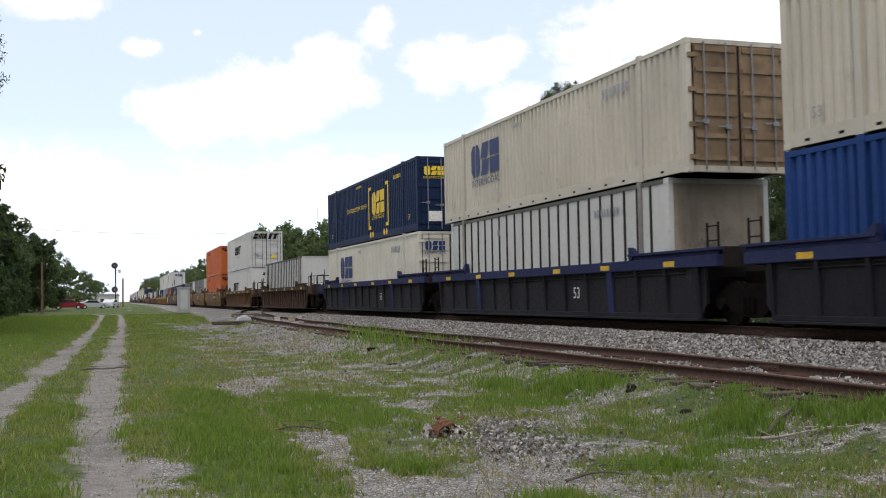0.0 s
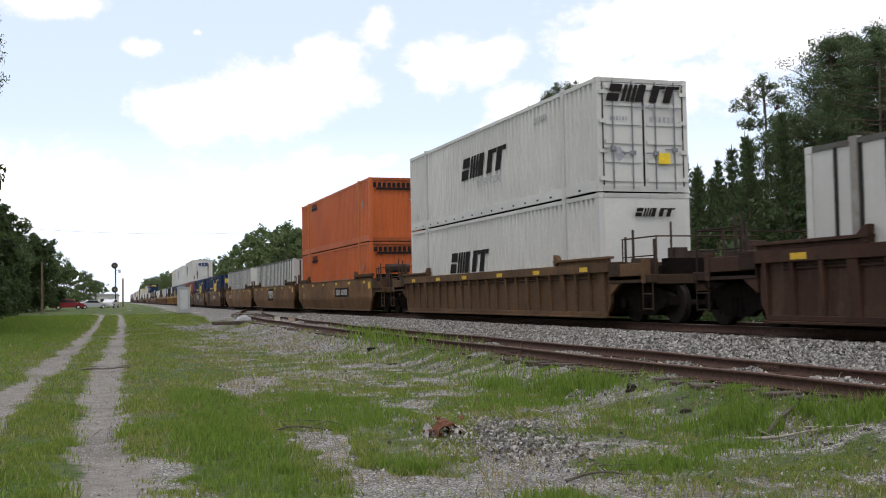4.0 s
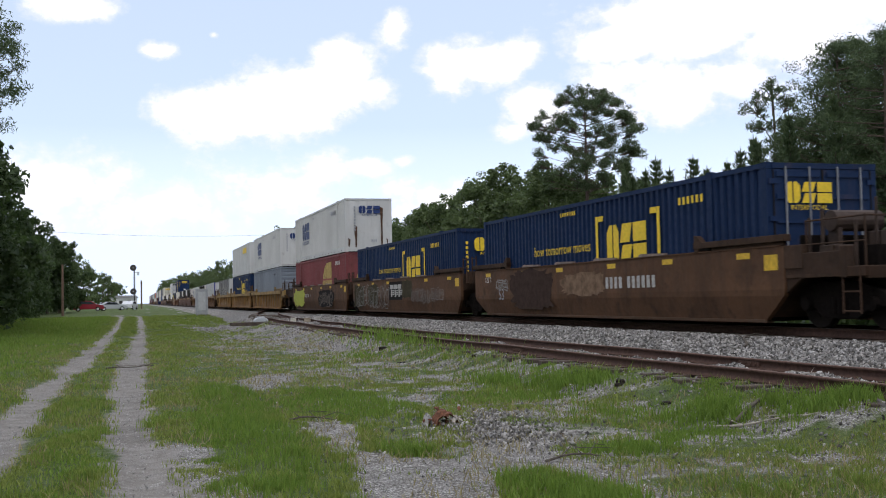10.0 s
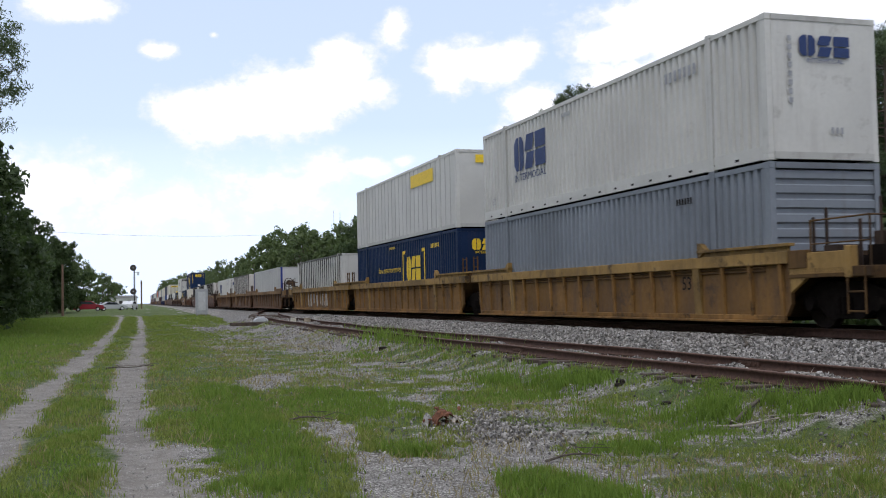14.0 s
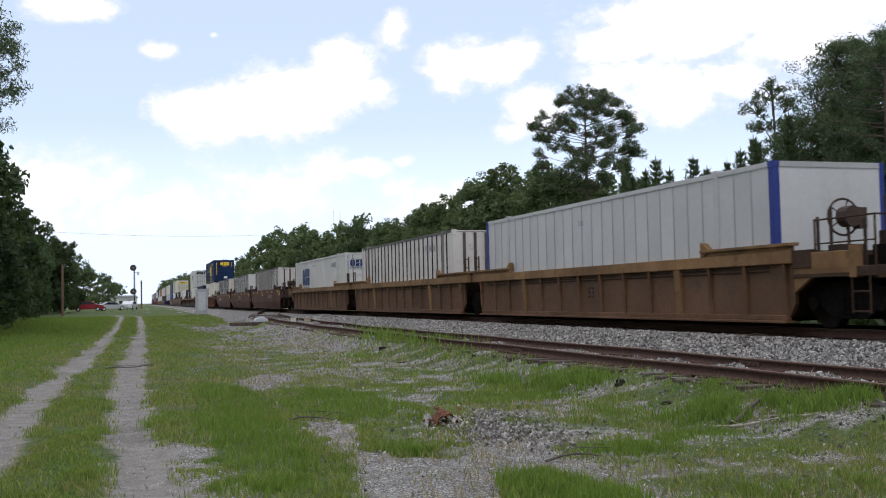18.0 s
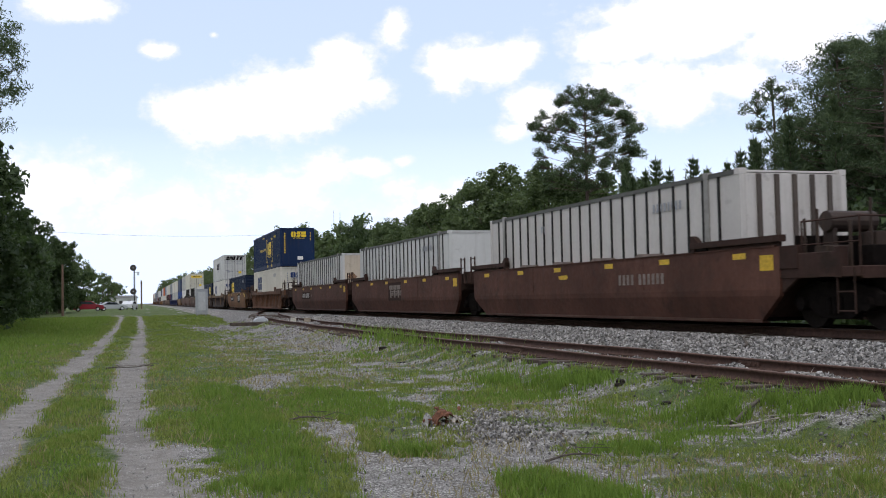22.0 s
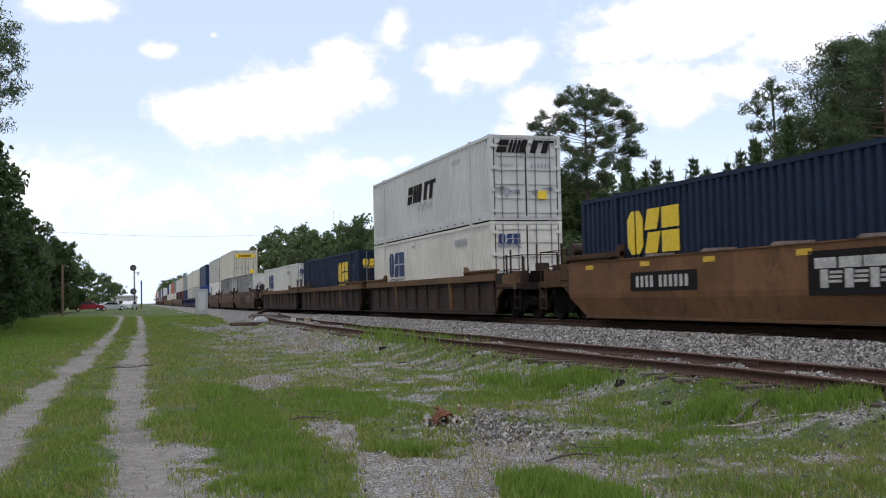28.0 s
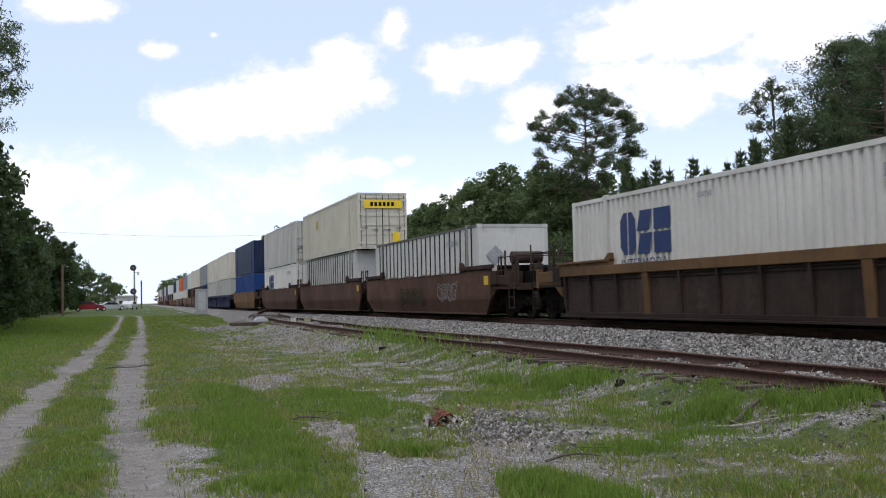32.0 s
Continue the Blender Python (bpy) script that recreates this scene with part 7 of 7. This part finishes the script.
    tagged(new("dry_grass", arrays("dry_grass", v, f, M_DRY)), "dry straw-coloured stalks among the gravel", "grass", kind="stuff")
    # one tall weed stalk
    weed = thing("weed", pose(4.43, 8.7, float(ground_z(np.array([4.43]), np.array([8.7]))[0])), "thin tall green weed on the gravel", "weed")
    part("stem", lambda bm: limb(bm, [(0, 0, -0.05), (0.01, 0, 0.2), (0.0, 0.01, 0.42)], 0.006, 0.003, 5), M_WEED, weed)
    rngw = np.random.default_rng(77)
    ob = new("leaves", leaf_mesh("leaves", cards(rngw, [(0, 0, 0.08 * k) for k in range(1, 6)], [0.07] * 5, 14, 0.05, 0.3), M_GRASS))
    ob.parent = weed
    tagged(ob, kind="stuff")


make_grass()


def stones(name, rng, x, y, s, material, label, lift=0.25):
    """Broken stones: squashed eight-cornered lumps lying on the ground."""
    n = len(x)
    z = ground_z(x, y)
    d = np.array([(0, 0, 0.55), (0.5, 0.12, 0.05), (-0.1, 0.5, 0.1), (-0.5, -0.05, 0.0), (0.08, -0.5, 0.08), (0, 0, -0.45)], float)
    v = d[None] + rng.uniform(-0.2, 0.2, (n, 6, 3))
    v *= rng.uniform(0.65, 1.3, (n, 1, 3))
    q = rng.normal(size=(n, 4))
    q /= np.linalg.norm(q, axis=1)[:, None]
    w, a, b, c = q.T
    R = np.stack([1 - 2 * (b * b + c * c), 2 * (a * b - c * w), 2 * (a * c + b * w), 2 * (a * b + c * w), 1 - 2 * (a * a + c * c), 2 * (b * c - a * w), 2 * (a * c - b * w), 2 * (b * c + a * w), 1 - 2 * (a * a + b * b)], -1).reshape(n, 3, 3)
    v = np.einsum("nij,nkj->nki", R, v) * s[:, None, None]
    v[:, :, 0] += x[:, None]
    v[:, :, 1] += y[:, None]
    v[:, :, 2] += (z + s * lift)[:, None]
    f = np.array([(0, 1, 2), (0, 2, 3), (0, 3, 4), (0, 4, 1), (5, 2, 1)])
    faces = (np.arange(n)[:, None, None] * 6 + f[None]).reshape(-1, 3)
    return tagged(new(name, arrays(name, v.reshape(-1, 3), faces, material)), label, "stones", kind="stuff")


def make_stones():
    rng = np.random.default_rng(8)
    x, y = spread(rng, 110000, 9.0, 12.9, 8, 62, 1.7)
    rut, bal, gra = masks(x, y)
    ok = (rng.random(len(x)) < bal) & (x - bend(y) < 13.0) & (x - bend(y) < TRACK_X - 1.4) & (np.abs(np.abs(x - siding(y)[0]) - GAUGE) > 0.1)
    x, y = x[ok], y[ok]
    stones("ballast_stones", rng, x, y, rng.uniform(0.035, 0.07, len(x)) * (1 + 0.008 * y), M_STONE, "loose grey ballast stones beside the rails")
    x, y = spread(rng, 90000, 1.5, 10.4, 6, 72, 1.9)
    rut, bal, gra = masks(x, y)
    heap = np.exp(-(((x - 4.55) / 0.55) ** 2 + ((y - 12.2) / 0.9) ** 2))
    ok = rng.random(len(x)) < np.clip(gra * 0.30 + 0.35 * (gra > 0.7) * (y > 24) + heap * 0.8, 0, 1)
    x, y = x[ok], y[ok]
    stones("gravel_stones", rng, x, y, (0.009 + np.where(inside(PAD, x, y) > 0.1, 0.016, 0.042) * rng.random(len(x)) ** 2.5) * (1 + 0.012 * y), M_STONE, "scattered grey gravel stones in the verge")
    x, y = spread(rng, 22000, 1.8, 9.6, 6, 44, 1.3)
    ok = vnoise(x, y, 1.0, 44) > 0.55
    x, y = x[ok], y[ok]
    stones("pale_stones", rng, x, y, 0.010 + 0.036 * rng.random(len(x)) ** 3, M_PALE, "pale limestone pieces lying in the grass")
    n = 1300
    x, y = rng.normal(4.6, 0.38, n), rng.normal(12.3, 0.75, n)
    stones("stone_heap", rng, x, y, rng.uniform(0.02, 0.06, n), M_STONE, "low heap of broken grey stone in the verge", 0.6)
    x, y = spread(rng, 16000, -1.9, 1.8, 6, 40, 1.5)
    rut, bal, gra = masks(x, y)
    ok = rng.random(len(x)) < rut * 0.5
    stones("road_pebbles", rng, x[ok], y[ok], 0.007 + 0.026 * rng.random(ok.sum()) ** 2, M_PALE, "small pebbles in the ruts of the dirt road")
    x, y = spread(rng, 2600, 7.0, 10.6, 9, 50, 1.4)
    ok = np.abs(np.abs(x - siding(y)[0]) - GAUGE) > 0.1
    stones("siding_stones", rng, x[ok], y[ok], rng.uniform(0.025, 0.06, ok.sum()), M_DARKST, "old dark stones between the siding rails")


make_stones()

# ---------- things by the line ----------


def gz(x, y):
    return float(ground_z(np.array([float(x)]), np.array([float(y)]))[0])


def signal_mast():
    t = thing("signal_mast", pose(4.75, 190, gz(4.75, 190)), "tall railway signal mast with round black target heads", "signal")
    part("mast", lambda bm: rod(bm, (0, 0, 0), (0, 0, 7.3), 0.09, 10), M_UNDER, t, bevel=0.0)
    part("base", lambda bm: box(bm, -0.35, 0.35, -0.35, 0.35, -0.1, 0.35), M_GALV, t, bevel=0.03)
    for z, sx in ((7.2, -1), (3.1, -1)):
        h = part("signal_head", lambda bm: (rod(bm, (-0.15, -0.10, z), (-0.15, 0.02, z), 0.54, 20), rod(bm, (-0.15, -0.35, z), (-0.15, -0.1, z), 0.16, 12)), M_DARKPOST, t, "round black signal target")
        part("lens", lambda bm: rod(bm, (-0.15, -0.37, z), (-0.15, -0.35, z), 0.1, 12), M_LOGO_GRY, h)
    part("bracket", lambda bm: (box(bm, 0.05, 0.75, -0.05, 0.05, 6.35, 6.45), box(bm, 0.45, 0.85, -0.2, 0.2, 5.9, 6.5)), M_GALV, t)
    part("ladder", lambda bm: ([rod(bm, (x, 0.25, 0), (x, 0.25, 7), 0.02, 5) for x in (-0.2, 0.2)], [rod(bm, (-0.2, 0.25, 0.4 * k), (0.2, 0.25, 0.4 * k), 0.015, 5) for k in range(1, 17)]), M_GALV, t)
    p = thing("post", pose(6.25, 200, gz(6.25, 200)), "plain grey steel post beside the signal", "post")
    part("pole", lambda bm: rod(bm, (0, 0, -0.1), (0, 0, 5.1), 0.14, 10), M_WOOD, p)
    part("cap", lambda bm: rod(bm, (0, 0, 5.1), (0, 0, 5.2), 0.16, 10), M_GALV, p)


signal_mast()


def utility_pole(x, y, h, label, arm=True):
    t = thing("utility_pole", pose(x, y, gz(x, y)), label, "pole")
    part("pole", lambda bm: rod(bm, (0, 0, -0.2), (0, 0, h), 0.16, 10, 0.11), M_WOOD, t)
    if not arm:
        return
    part("crossarm", lambda bm: box(bm, -0.9, 0.9, -0.06, 0.06, h - 0.5, h - 0.38), M_WOOD, t)
    for k in (-0.8, 0.8):
        part("insulator", lambda bm: rod(bm, (k, 0, h - 0.38), (k, 0, h - 0.22), 0.05, 8), M_GALV, t)
    part("meter_box", lambda bm: box(bm, 0.1, 0.4, -0.25, -0.1, 1.3, 2.0), M_GALV, t)


utility_pole(-4.72, 130, 5.95, "weathered wooden utility pole at the wood's edge", False)


def wires():
    for k, dz in enumerate((0.0,)):
        pts = []
        for i in range(25):
            f = i / 24
            x = -34 + 96 * f
            pts.append((x, 175 + 0.6 * k, 15.0 + dz - 3.6 * (1 - (2 * f - 1) ** 2)))
        cu = bpy.data.curves.new("overhead_wire", "CURVE")
        cu.dimensions, cu.bevel_depth, cu.bevel_resolution = "3D", 0.016, 1
        sp = cu.splines.new("POLY")
        sp.points.add(len(pts) - 1)
        for p, q in zip(sp.points, pts):
            p.co = (*q, 1)
        cu.materials.append(M_DARKPOST)
        tmp = bpy.data.objects.new("tmp", cu)
        me = bpy.data.meshes.new_from_object(tmp)
        bpy.data.objects.remove(tmp)
        me.materials.clear()
        me.materials.append(M_DARKPOST)
        tagged(new("overhead_wire", me), "thin black overhead wire crossing the line", "wire", "overhead wires")
    for x in (-34, 62):
        utility_pole(x, 175, 16.2, "tall wooden pole carrying the overhead wires")


wires()


def mast_antenna(x, y, h):
    t = thing("antenna_mast", pose(x, y, -0.9), "thin grey radio mast behind the trees", "mast", "radio masts")
    part("mast", lambda bm: rod(bm, (0, 0, 0), (0, 0, h), 0.12, 6, 0.06), M_GALV, t)
    part("footing", lambda bm: box(bm, -0.5, 0.5, -0.5, 0.5, -0.2, 0.25), M_GALV, t)


mast_antenna(60, 285, 26.0)
mast_antenna(60, 277, 24.8)


def relay_cabinet():
    t = thing("relay_cabinet", pose(8.9, 105, gz(8.9, 105) + 0.02), "tall grey metal relay cabinet beside the track", "cabinet")
    g = plain("cabinet_grey", (0.36, 0.37, 0.38), 0.5, 0.2, 0.1, 5)
    part("body", lambda bm: box(bm, -0.56, 0.56, -0.45, 0.45, 0.12, 2.5), g, t, bevel=0.03)
    part("roof", lambda bm: box(bm, -0.62, 0.62, -0.51, 0.51, 2.5, 2.58), g, t, bevel=0.02)
    d = part("door", lambda bm: box(bm, -0.34, 0.34, -0.475, -0.45, 0.5, 2.3), plain("cabinet_door", (0.47, 0.48, 0.48), 0.5, 0.2, 0.1, 5), t, "paler cabinet door", bevel=0.01)
    part("handle", lambda bm: rod(bm, (0.25, -0.50, 1.3), (0.25, -0.50, 1.55), 0.02, 6), M_GALV, d)
    for x in (-0.42, 0.42):
        part("leg", lambda bm: box(bm, x - 0.09, x + 0.09, -0.4, 0.4, -0.15, 0.12), M_PALE, t)


relay_cabinet()


def switch_machine():
    x, y = 8.0, 57.5
    t = thing("switch_machine", pose(x, y, gz(x, y) + 0.02), "pale grey switch machine on long ties", "switch machine")
    pale = plain("pale_casing", (0.46, 0.48, 0.50), 0.5, 0.1, 0.15, 6)
    part("casing", lambda bm: slab(bm, [(-0.38, 0.06), (0.38, 0.06), (0.34, 0.24), (0.14, 0.30), (-0.26, 0.28), (-0.37, 0.18)], "y", -0.24, 0.24), pale, t, bevel=0.03)
    part("cover", lambda bm: box(bm, -0.18, 0.18, -0.2, 0.2, 0.27, 0.35), pale, t, bevel=0.03)
    for yy in (-0.45, 0.45):
        part("long_tie", lambda bm: box(bm, -1.6, 2.9, yy - 0.11, yy + 0.11, -0.12, 0.05), M_TIE, t, "dark long tie", bevel=0.01)
    part("throw_rod", lambda bm: rod(bm, (0.5, 0, 0.12), (2.6, 0, 0.12), 0.03, 6), M_RAIL, t)
    for i, (bx, by, c) in enumerate(((9.25, 54.5, (0.60, 0.58, 0.50)), (9.75, 53.2, (0.48, 0.40, 0.30)), (10.4, 54.0, (0.55, 0.53, 0.50)))):
        b = thing("junction_box", pose(bx, by, gz(bx, by) + 0.05, 0, 0, 20 * i), "small pale junction box by the switch", "box", "boxes by the switch")
        part("case", lambda bm: box(bm, -0.14, 0.14, -0.12, 0.12, 0, 0.2), plain("box_paint", c, 0.6), b, bevel=0.03)
        part("lid", lambda bm: box(bm, -0.16, 0.16, -0.14, 0.14, 0.2, 0.23), plain("box_lid", c, 0.6), b, bevel=0.01)


switch_machine()


def road_car(x, y, rz, col, label, kind):
    """A parked car: body, cabin, windows, wheels, lights. Length along local X."""
    t = thing("car", pose(x, y, gz(x, y) + 0.02, 0, 0, rz), label, "car", "parked cars")
    m, nt, N, Lk, b = shader("car_paint")
    b.inputs["Base Color"].default_value = (*col, 1)
    b.inputs["Roughness"].default_value, b.inputs["Metallic"].default_value = 0.3, 0.15
    g, nt, N, Lk, b = shader("car_glass")
    b.inputs["Base Color"].default_value, b.inputs["Roughness"].default_value = (0.02, 0.025, 0.03, 1), 0.1
    if kind == "suv":
        side = [(-2.35, 0.32), (2.3, 0.32), (2.38, 0.62), (2.25, 0.90), (1.15, 1.03), (0.45, 1.58), (-1.75, 1.66), (-2.2, 1.15), (-2.38, 0.95)]
        glass = [(0.98, 1.06), (0.40, 1.50), (-1.65, 1.58), (-1.98, 1.12)]
    else:
        side = [(-2.3, 0.28), (2.25, 0.28), (2.32, 0.60), (2.1, 0.82), (1.1, 0.92), (0.45, 1.38), (-0.9, 1.42), (-1.65, 1.0), (-2.25, 0.95)]
        glass = [(0.92, 0.95), (0.40, 1.32), (-0.85, 1.36), (-1.42, 1.0)]
    part("body", lambda bm: slab(bm, side, "y", -0.86, 0.86), m, t, bevel=0.05)
    for s in (-1, 1):
        part("side_window", lambda bm: slab(bm, glass, "y", *sorted((s * 0.868, s * 0.85))), g, t)
        for wx in (-1.45, 1.42):
            w = part("tyre", lambda bm: rod(bm, (wx, s * 0.70, 0.33), (wx, s * 0.90, 0.33), 0.33, 18), M_UNDER, t)
            part("rim", lambda bm: rod(bm, (wx, s * 0.895, 0.33), (wx, s * 0.915, 0.33), 0.2, 12), M_GALV, w)
        part("headlight", lambda bm: box(bm, 2.2, 2.36, s * 0.7 - 0.14, s * 0.7 + 0.14, 0.62, 0.76), M_GALV, t, bevel=0.02)
    part("bumper", lambda bm: box(bm, 2.26, 2.42, -0.84, 0.84, 0.34, 0.54), plain("bumper_trim", tuple(c * 0.7 for c in col), 0.5), t, bevel=0.03)


road_car(-2.55, 172, 0, (0.23, 0.012, 0.022), "dark red estate car parked by the wood", "suv")
road_car(1.05, 180, 10, (0.42, 0.44, 0.46), "silver saloon car parked on the track", "saloon")
road_car(3.9, 186, 75, (0.62, 0.63, 0.64), "white saloon car parked near the signal", "saloon")


def far_shed():
    t = thing("shed", pose(5.5, 330, gz(5.5, 330)), "low white building far down the line", "building")
    wh = plain("white_boards", (0.7, 0.7, 0.68), 0.7)
    part("wall", lambda bm: box(bm, -5, 3.5, -3, 3, 0, 2.6), wh, t)
    part("roof", lambda bm: slab(bm, [(-5.4, 2.6), (3.9, 2.6), (3.2, 3.4), (-4.7, 3.4)], "y", -3.4, 3.4), plain("grey_roof", (0.3, 0.3, 0.3), 0.8), t)
    for x in (-3.4, -1.2, 1.2):
        part("window", lambda bm: box(bm, x - 0.5, x + 0.5, -3.04, -2.98, 1.0, 1.9), M_DARKPOST, t)


far_shed()


# ---------- litter on the verge ----------


def rusty_heap():
    r = random.Random(71)
    t = thing("scrap", pose(4.12, 12.9, gz(4.12, 12.9)), "crumpled rusty and white scrap lying in the grass", "scrap")
    rust = plain("rust_flakes", (0.13, 0.055, 0.03), 0.9, 0.0, 0.5, 20)
    pale = plain("crumpled_white", (0.36, 0.33, 0.29), 0.8, 0.0, 0.4, 15)

    def shell(bm, x0, x1, y0, y1, h, seed):
        q = random.Random(seed)
        n, k = 9, 6
        rows = []
        for i in range(n):
            row = []
            for j in range(k):
                f, g = i / (n - 1), j / (k - 1)
                z = h * math.sin(math.pi * min(1, max(0, f))) ** 0.7 * (0.7 + 0.3 * g) + q.uniform(-0.03, 0.03)
                row.append(bm.verts.new((x0 + (x1 - x0) * f + q.uniform(-0.02, 0.02), y0 + (y1 - y0) * g + q.uniform(-0.02, 0.02), z)))
            rows.append(row)
        for i in range(n - 1):
            for j in range(k - 1):
                bm.faces.new((rows[i][j], rows[i + 1][j], rows[i + 1][j + 1], rows[i][j + 1]))
    part("rusty_sheet", lambda bm: shell(bm, -0.17, 0.17, -0.13, 0.15, 0.20, 1), rust, t, "flaking rust-red sheet")
    part("white_sheet", lambda bm: shell(bm, 0.03, 0.22, -0.20, -0.10, 0.12, 2), pale, t, "torn white sheet")
    part("bent_strip", lambda bm: shell(bm, -0.28, -0.18, -0.12, 0.06, 0.16, 3), plain("grey_strip", (0.3, 0.29, 0.28), 0.6), t)
    for i in range(14):
        part("flake", lambda bm: box(bm, -0.03, 0.03, -0.02, 0.02, -0.004, 0.004), rust, t, key="flake", at=pose(r.uniform(-0.28, 0.28), r.uniform(-0.25, 0.2), r.uniform(0.03, 0.26), r.uniform(-60, 60), r.uniform(-60, 60), r.uniform(0, 360)))


rusty_heap()


def branch(x0, y0, x1, y1, r0, label, mat, seed, up=0.05):
    q = random.Random(seed)
    t = thing("branch", pose(x0, y0, 0), label, "branch", "fallen branches")
    pts = []
    for i in range(8):
        f = i / 7
        px, py = (x1 - x0) * f + q.uniform(-0.03, 0.03), (y1 - y0) * f + q.uniform(-0.04, 0.04)
        pts.append((px, py, gz(x0 + px, y0 + py) + r0 + up * math.sin(3.14 * f)))
    part("stem", lambda bm: limb(bm, pts, r0, r0 * 0.4, 7), mat, t)
    for k in (2, 4, 5):
        a = pts[k]
        part("twig", lambda bm: limb(bm, [a, (a[0] + q.uniform(-0.15, 0.3), a[1] + q.uniform(-0.1, 0.3), a[2] + 0.06), (a[0] + 0.4, a[1] + q.uniform(-0.3, 0.4), a[2] + 0.02)], r0 * 0.45, r0 * 0.15, 5), mat, t)


M_DEAD = plain("bleached_wood", (0.34, 0.31, 0.26), 0.85, 0.0, 0.3, 9)
M_DEAD2 = plain("dark_dead_wood", (0.10, 0.085, 0.07), 0.9, 0.0, 0.3, 9)
branch(7.0, 11.25, 7.67, 10.13, 0.018, "bleached thin stick lying in the grass", M_DEAD, 1, 0.02)
branch(7.13, 11.1, 8.45, 11.72, 0.032, "dark fallen branch in the grass", M_DEAD2, 2, 0.03)
branch(9.0, 12.9, 10.5, 13.4, 0.012, "thin bleached stick near the siding", M_DEAD, 3, 0.03)
branch(4.15, 9.75, 4.75, 9.65, 0.015, "short dark stick on the gravel", M_DEAD2, 4)
branch(0.0, 27.8, 1.25, 28.2, 0.02, "dark stick lying across the road rut", M_DEAD2, 5)
branch(2.3, 14.0, 2.9, 13.9, 0.015, "dark stick at the gravel's edge", M_DEAD2, 6)
branch(11.3, 17.0, 11.9, 17.9, 0.03, "dark piece of timber on the ballast", M_DEAD2, 7)


def tie_butt(x, y, rz, l, label):
    t = thing("old_tie", pose(x, y, gz(x, y) - 0.035, 0, 0, rz), label, "tie", "discarded ties")
    part("timber", lambda bm: box(bm, -l / 2, l / 2, -0.07, 0.07, -0.10, 0.012), M_OLDTIE, t, bevel=0.02)
    part("spike", lambda bm: (rod(bm, (0.1, 0, 0.0), (0.1, 0, 0.05), 0.012, 6), box(bm, 0.08, 0.12, -0.016, 0.016, 0.05, 0.065)), M_RAIL, t)


for i, (x, y, rz, l) in enumerate(((7.35, 17.2, 35, 0.5), (7.6, 16.6, 12, 0.4), (7.75, 15.0, 40, 0.5), (7.9, 14.4, 70, 0.35), (7.2, 25.5, 20, 0.6), (7.0, 30.5, 10, 0.8), (5.0, 11.5, -15, 0.3), (4.85, 11.0, 20, 0.25))):
    tie_butt(x, y, rz, l, "broken black tie end half sunk in gravel")
for bx, by, bl, br in ((8.3, 16.7, 1.2, 150), (7.9, 15.4, 1.1, 62), (8.2, 14.7, 0.9, 130), (7.5, 13.1, 0.5, 40), (7.9, 24.1, 0.9, 95), (7.95, 22.6, 0.7, 70), (7.8, 29.4, 0.8, 20)):
    tie_butt(bx, by, br, bl, "blackened broken tie lying beside the siding rail")

motions()
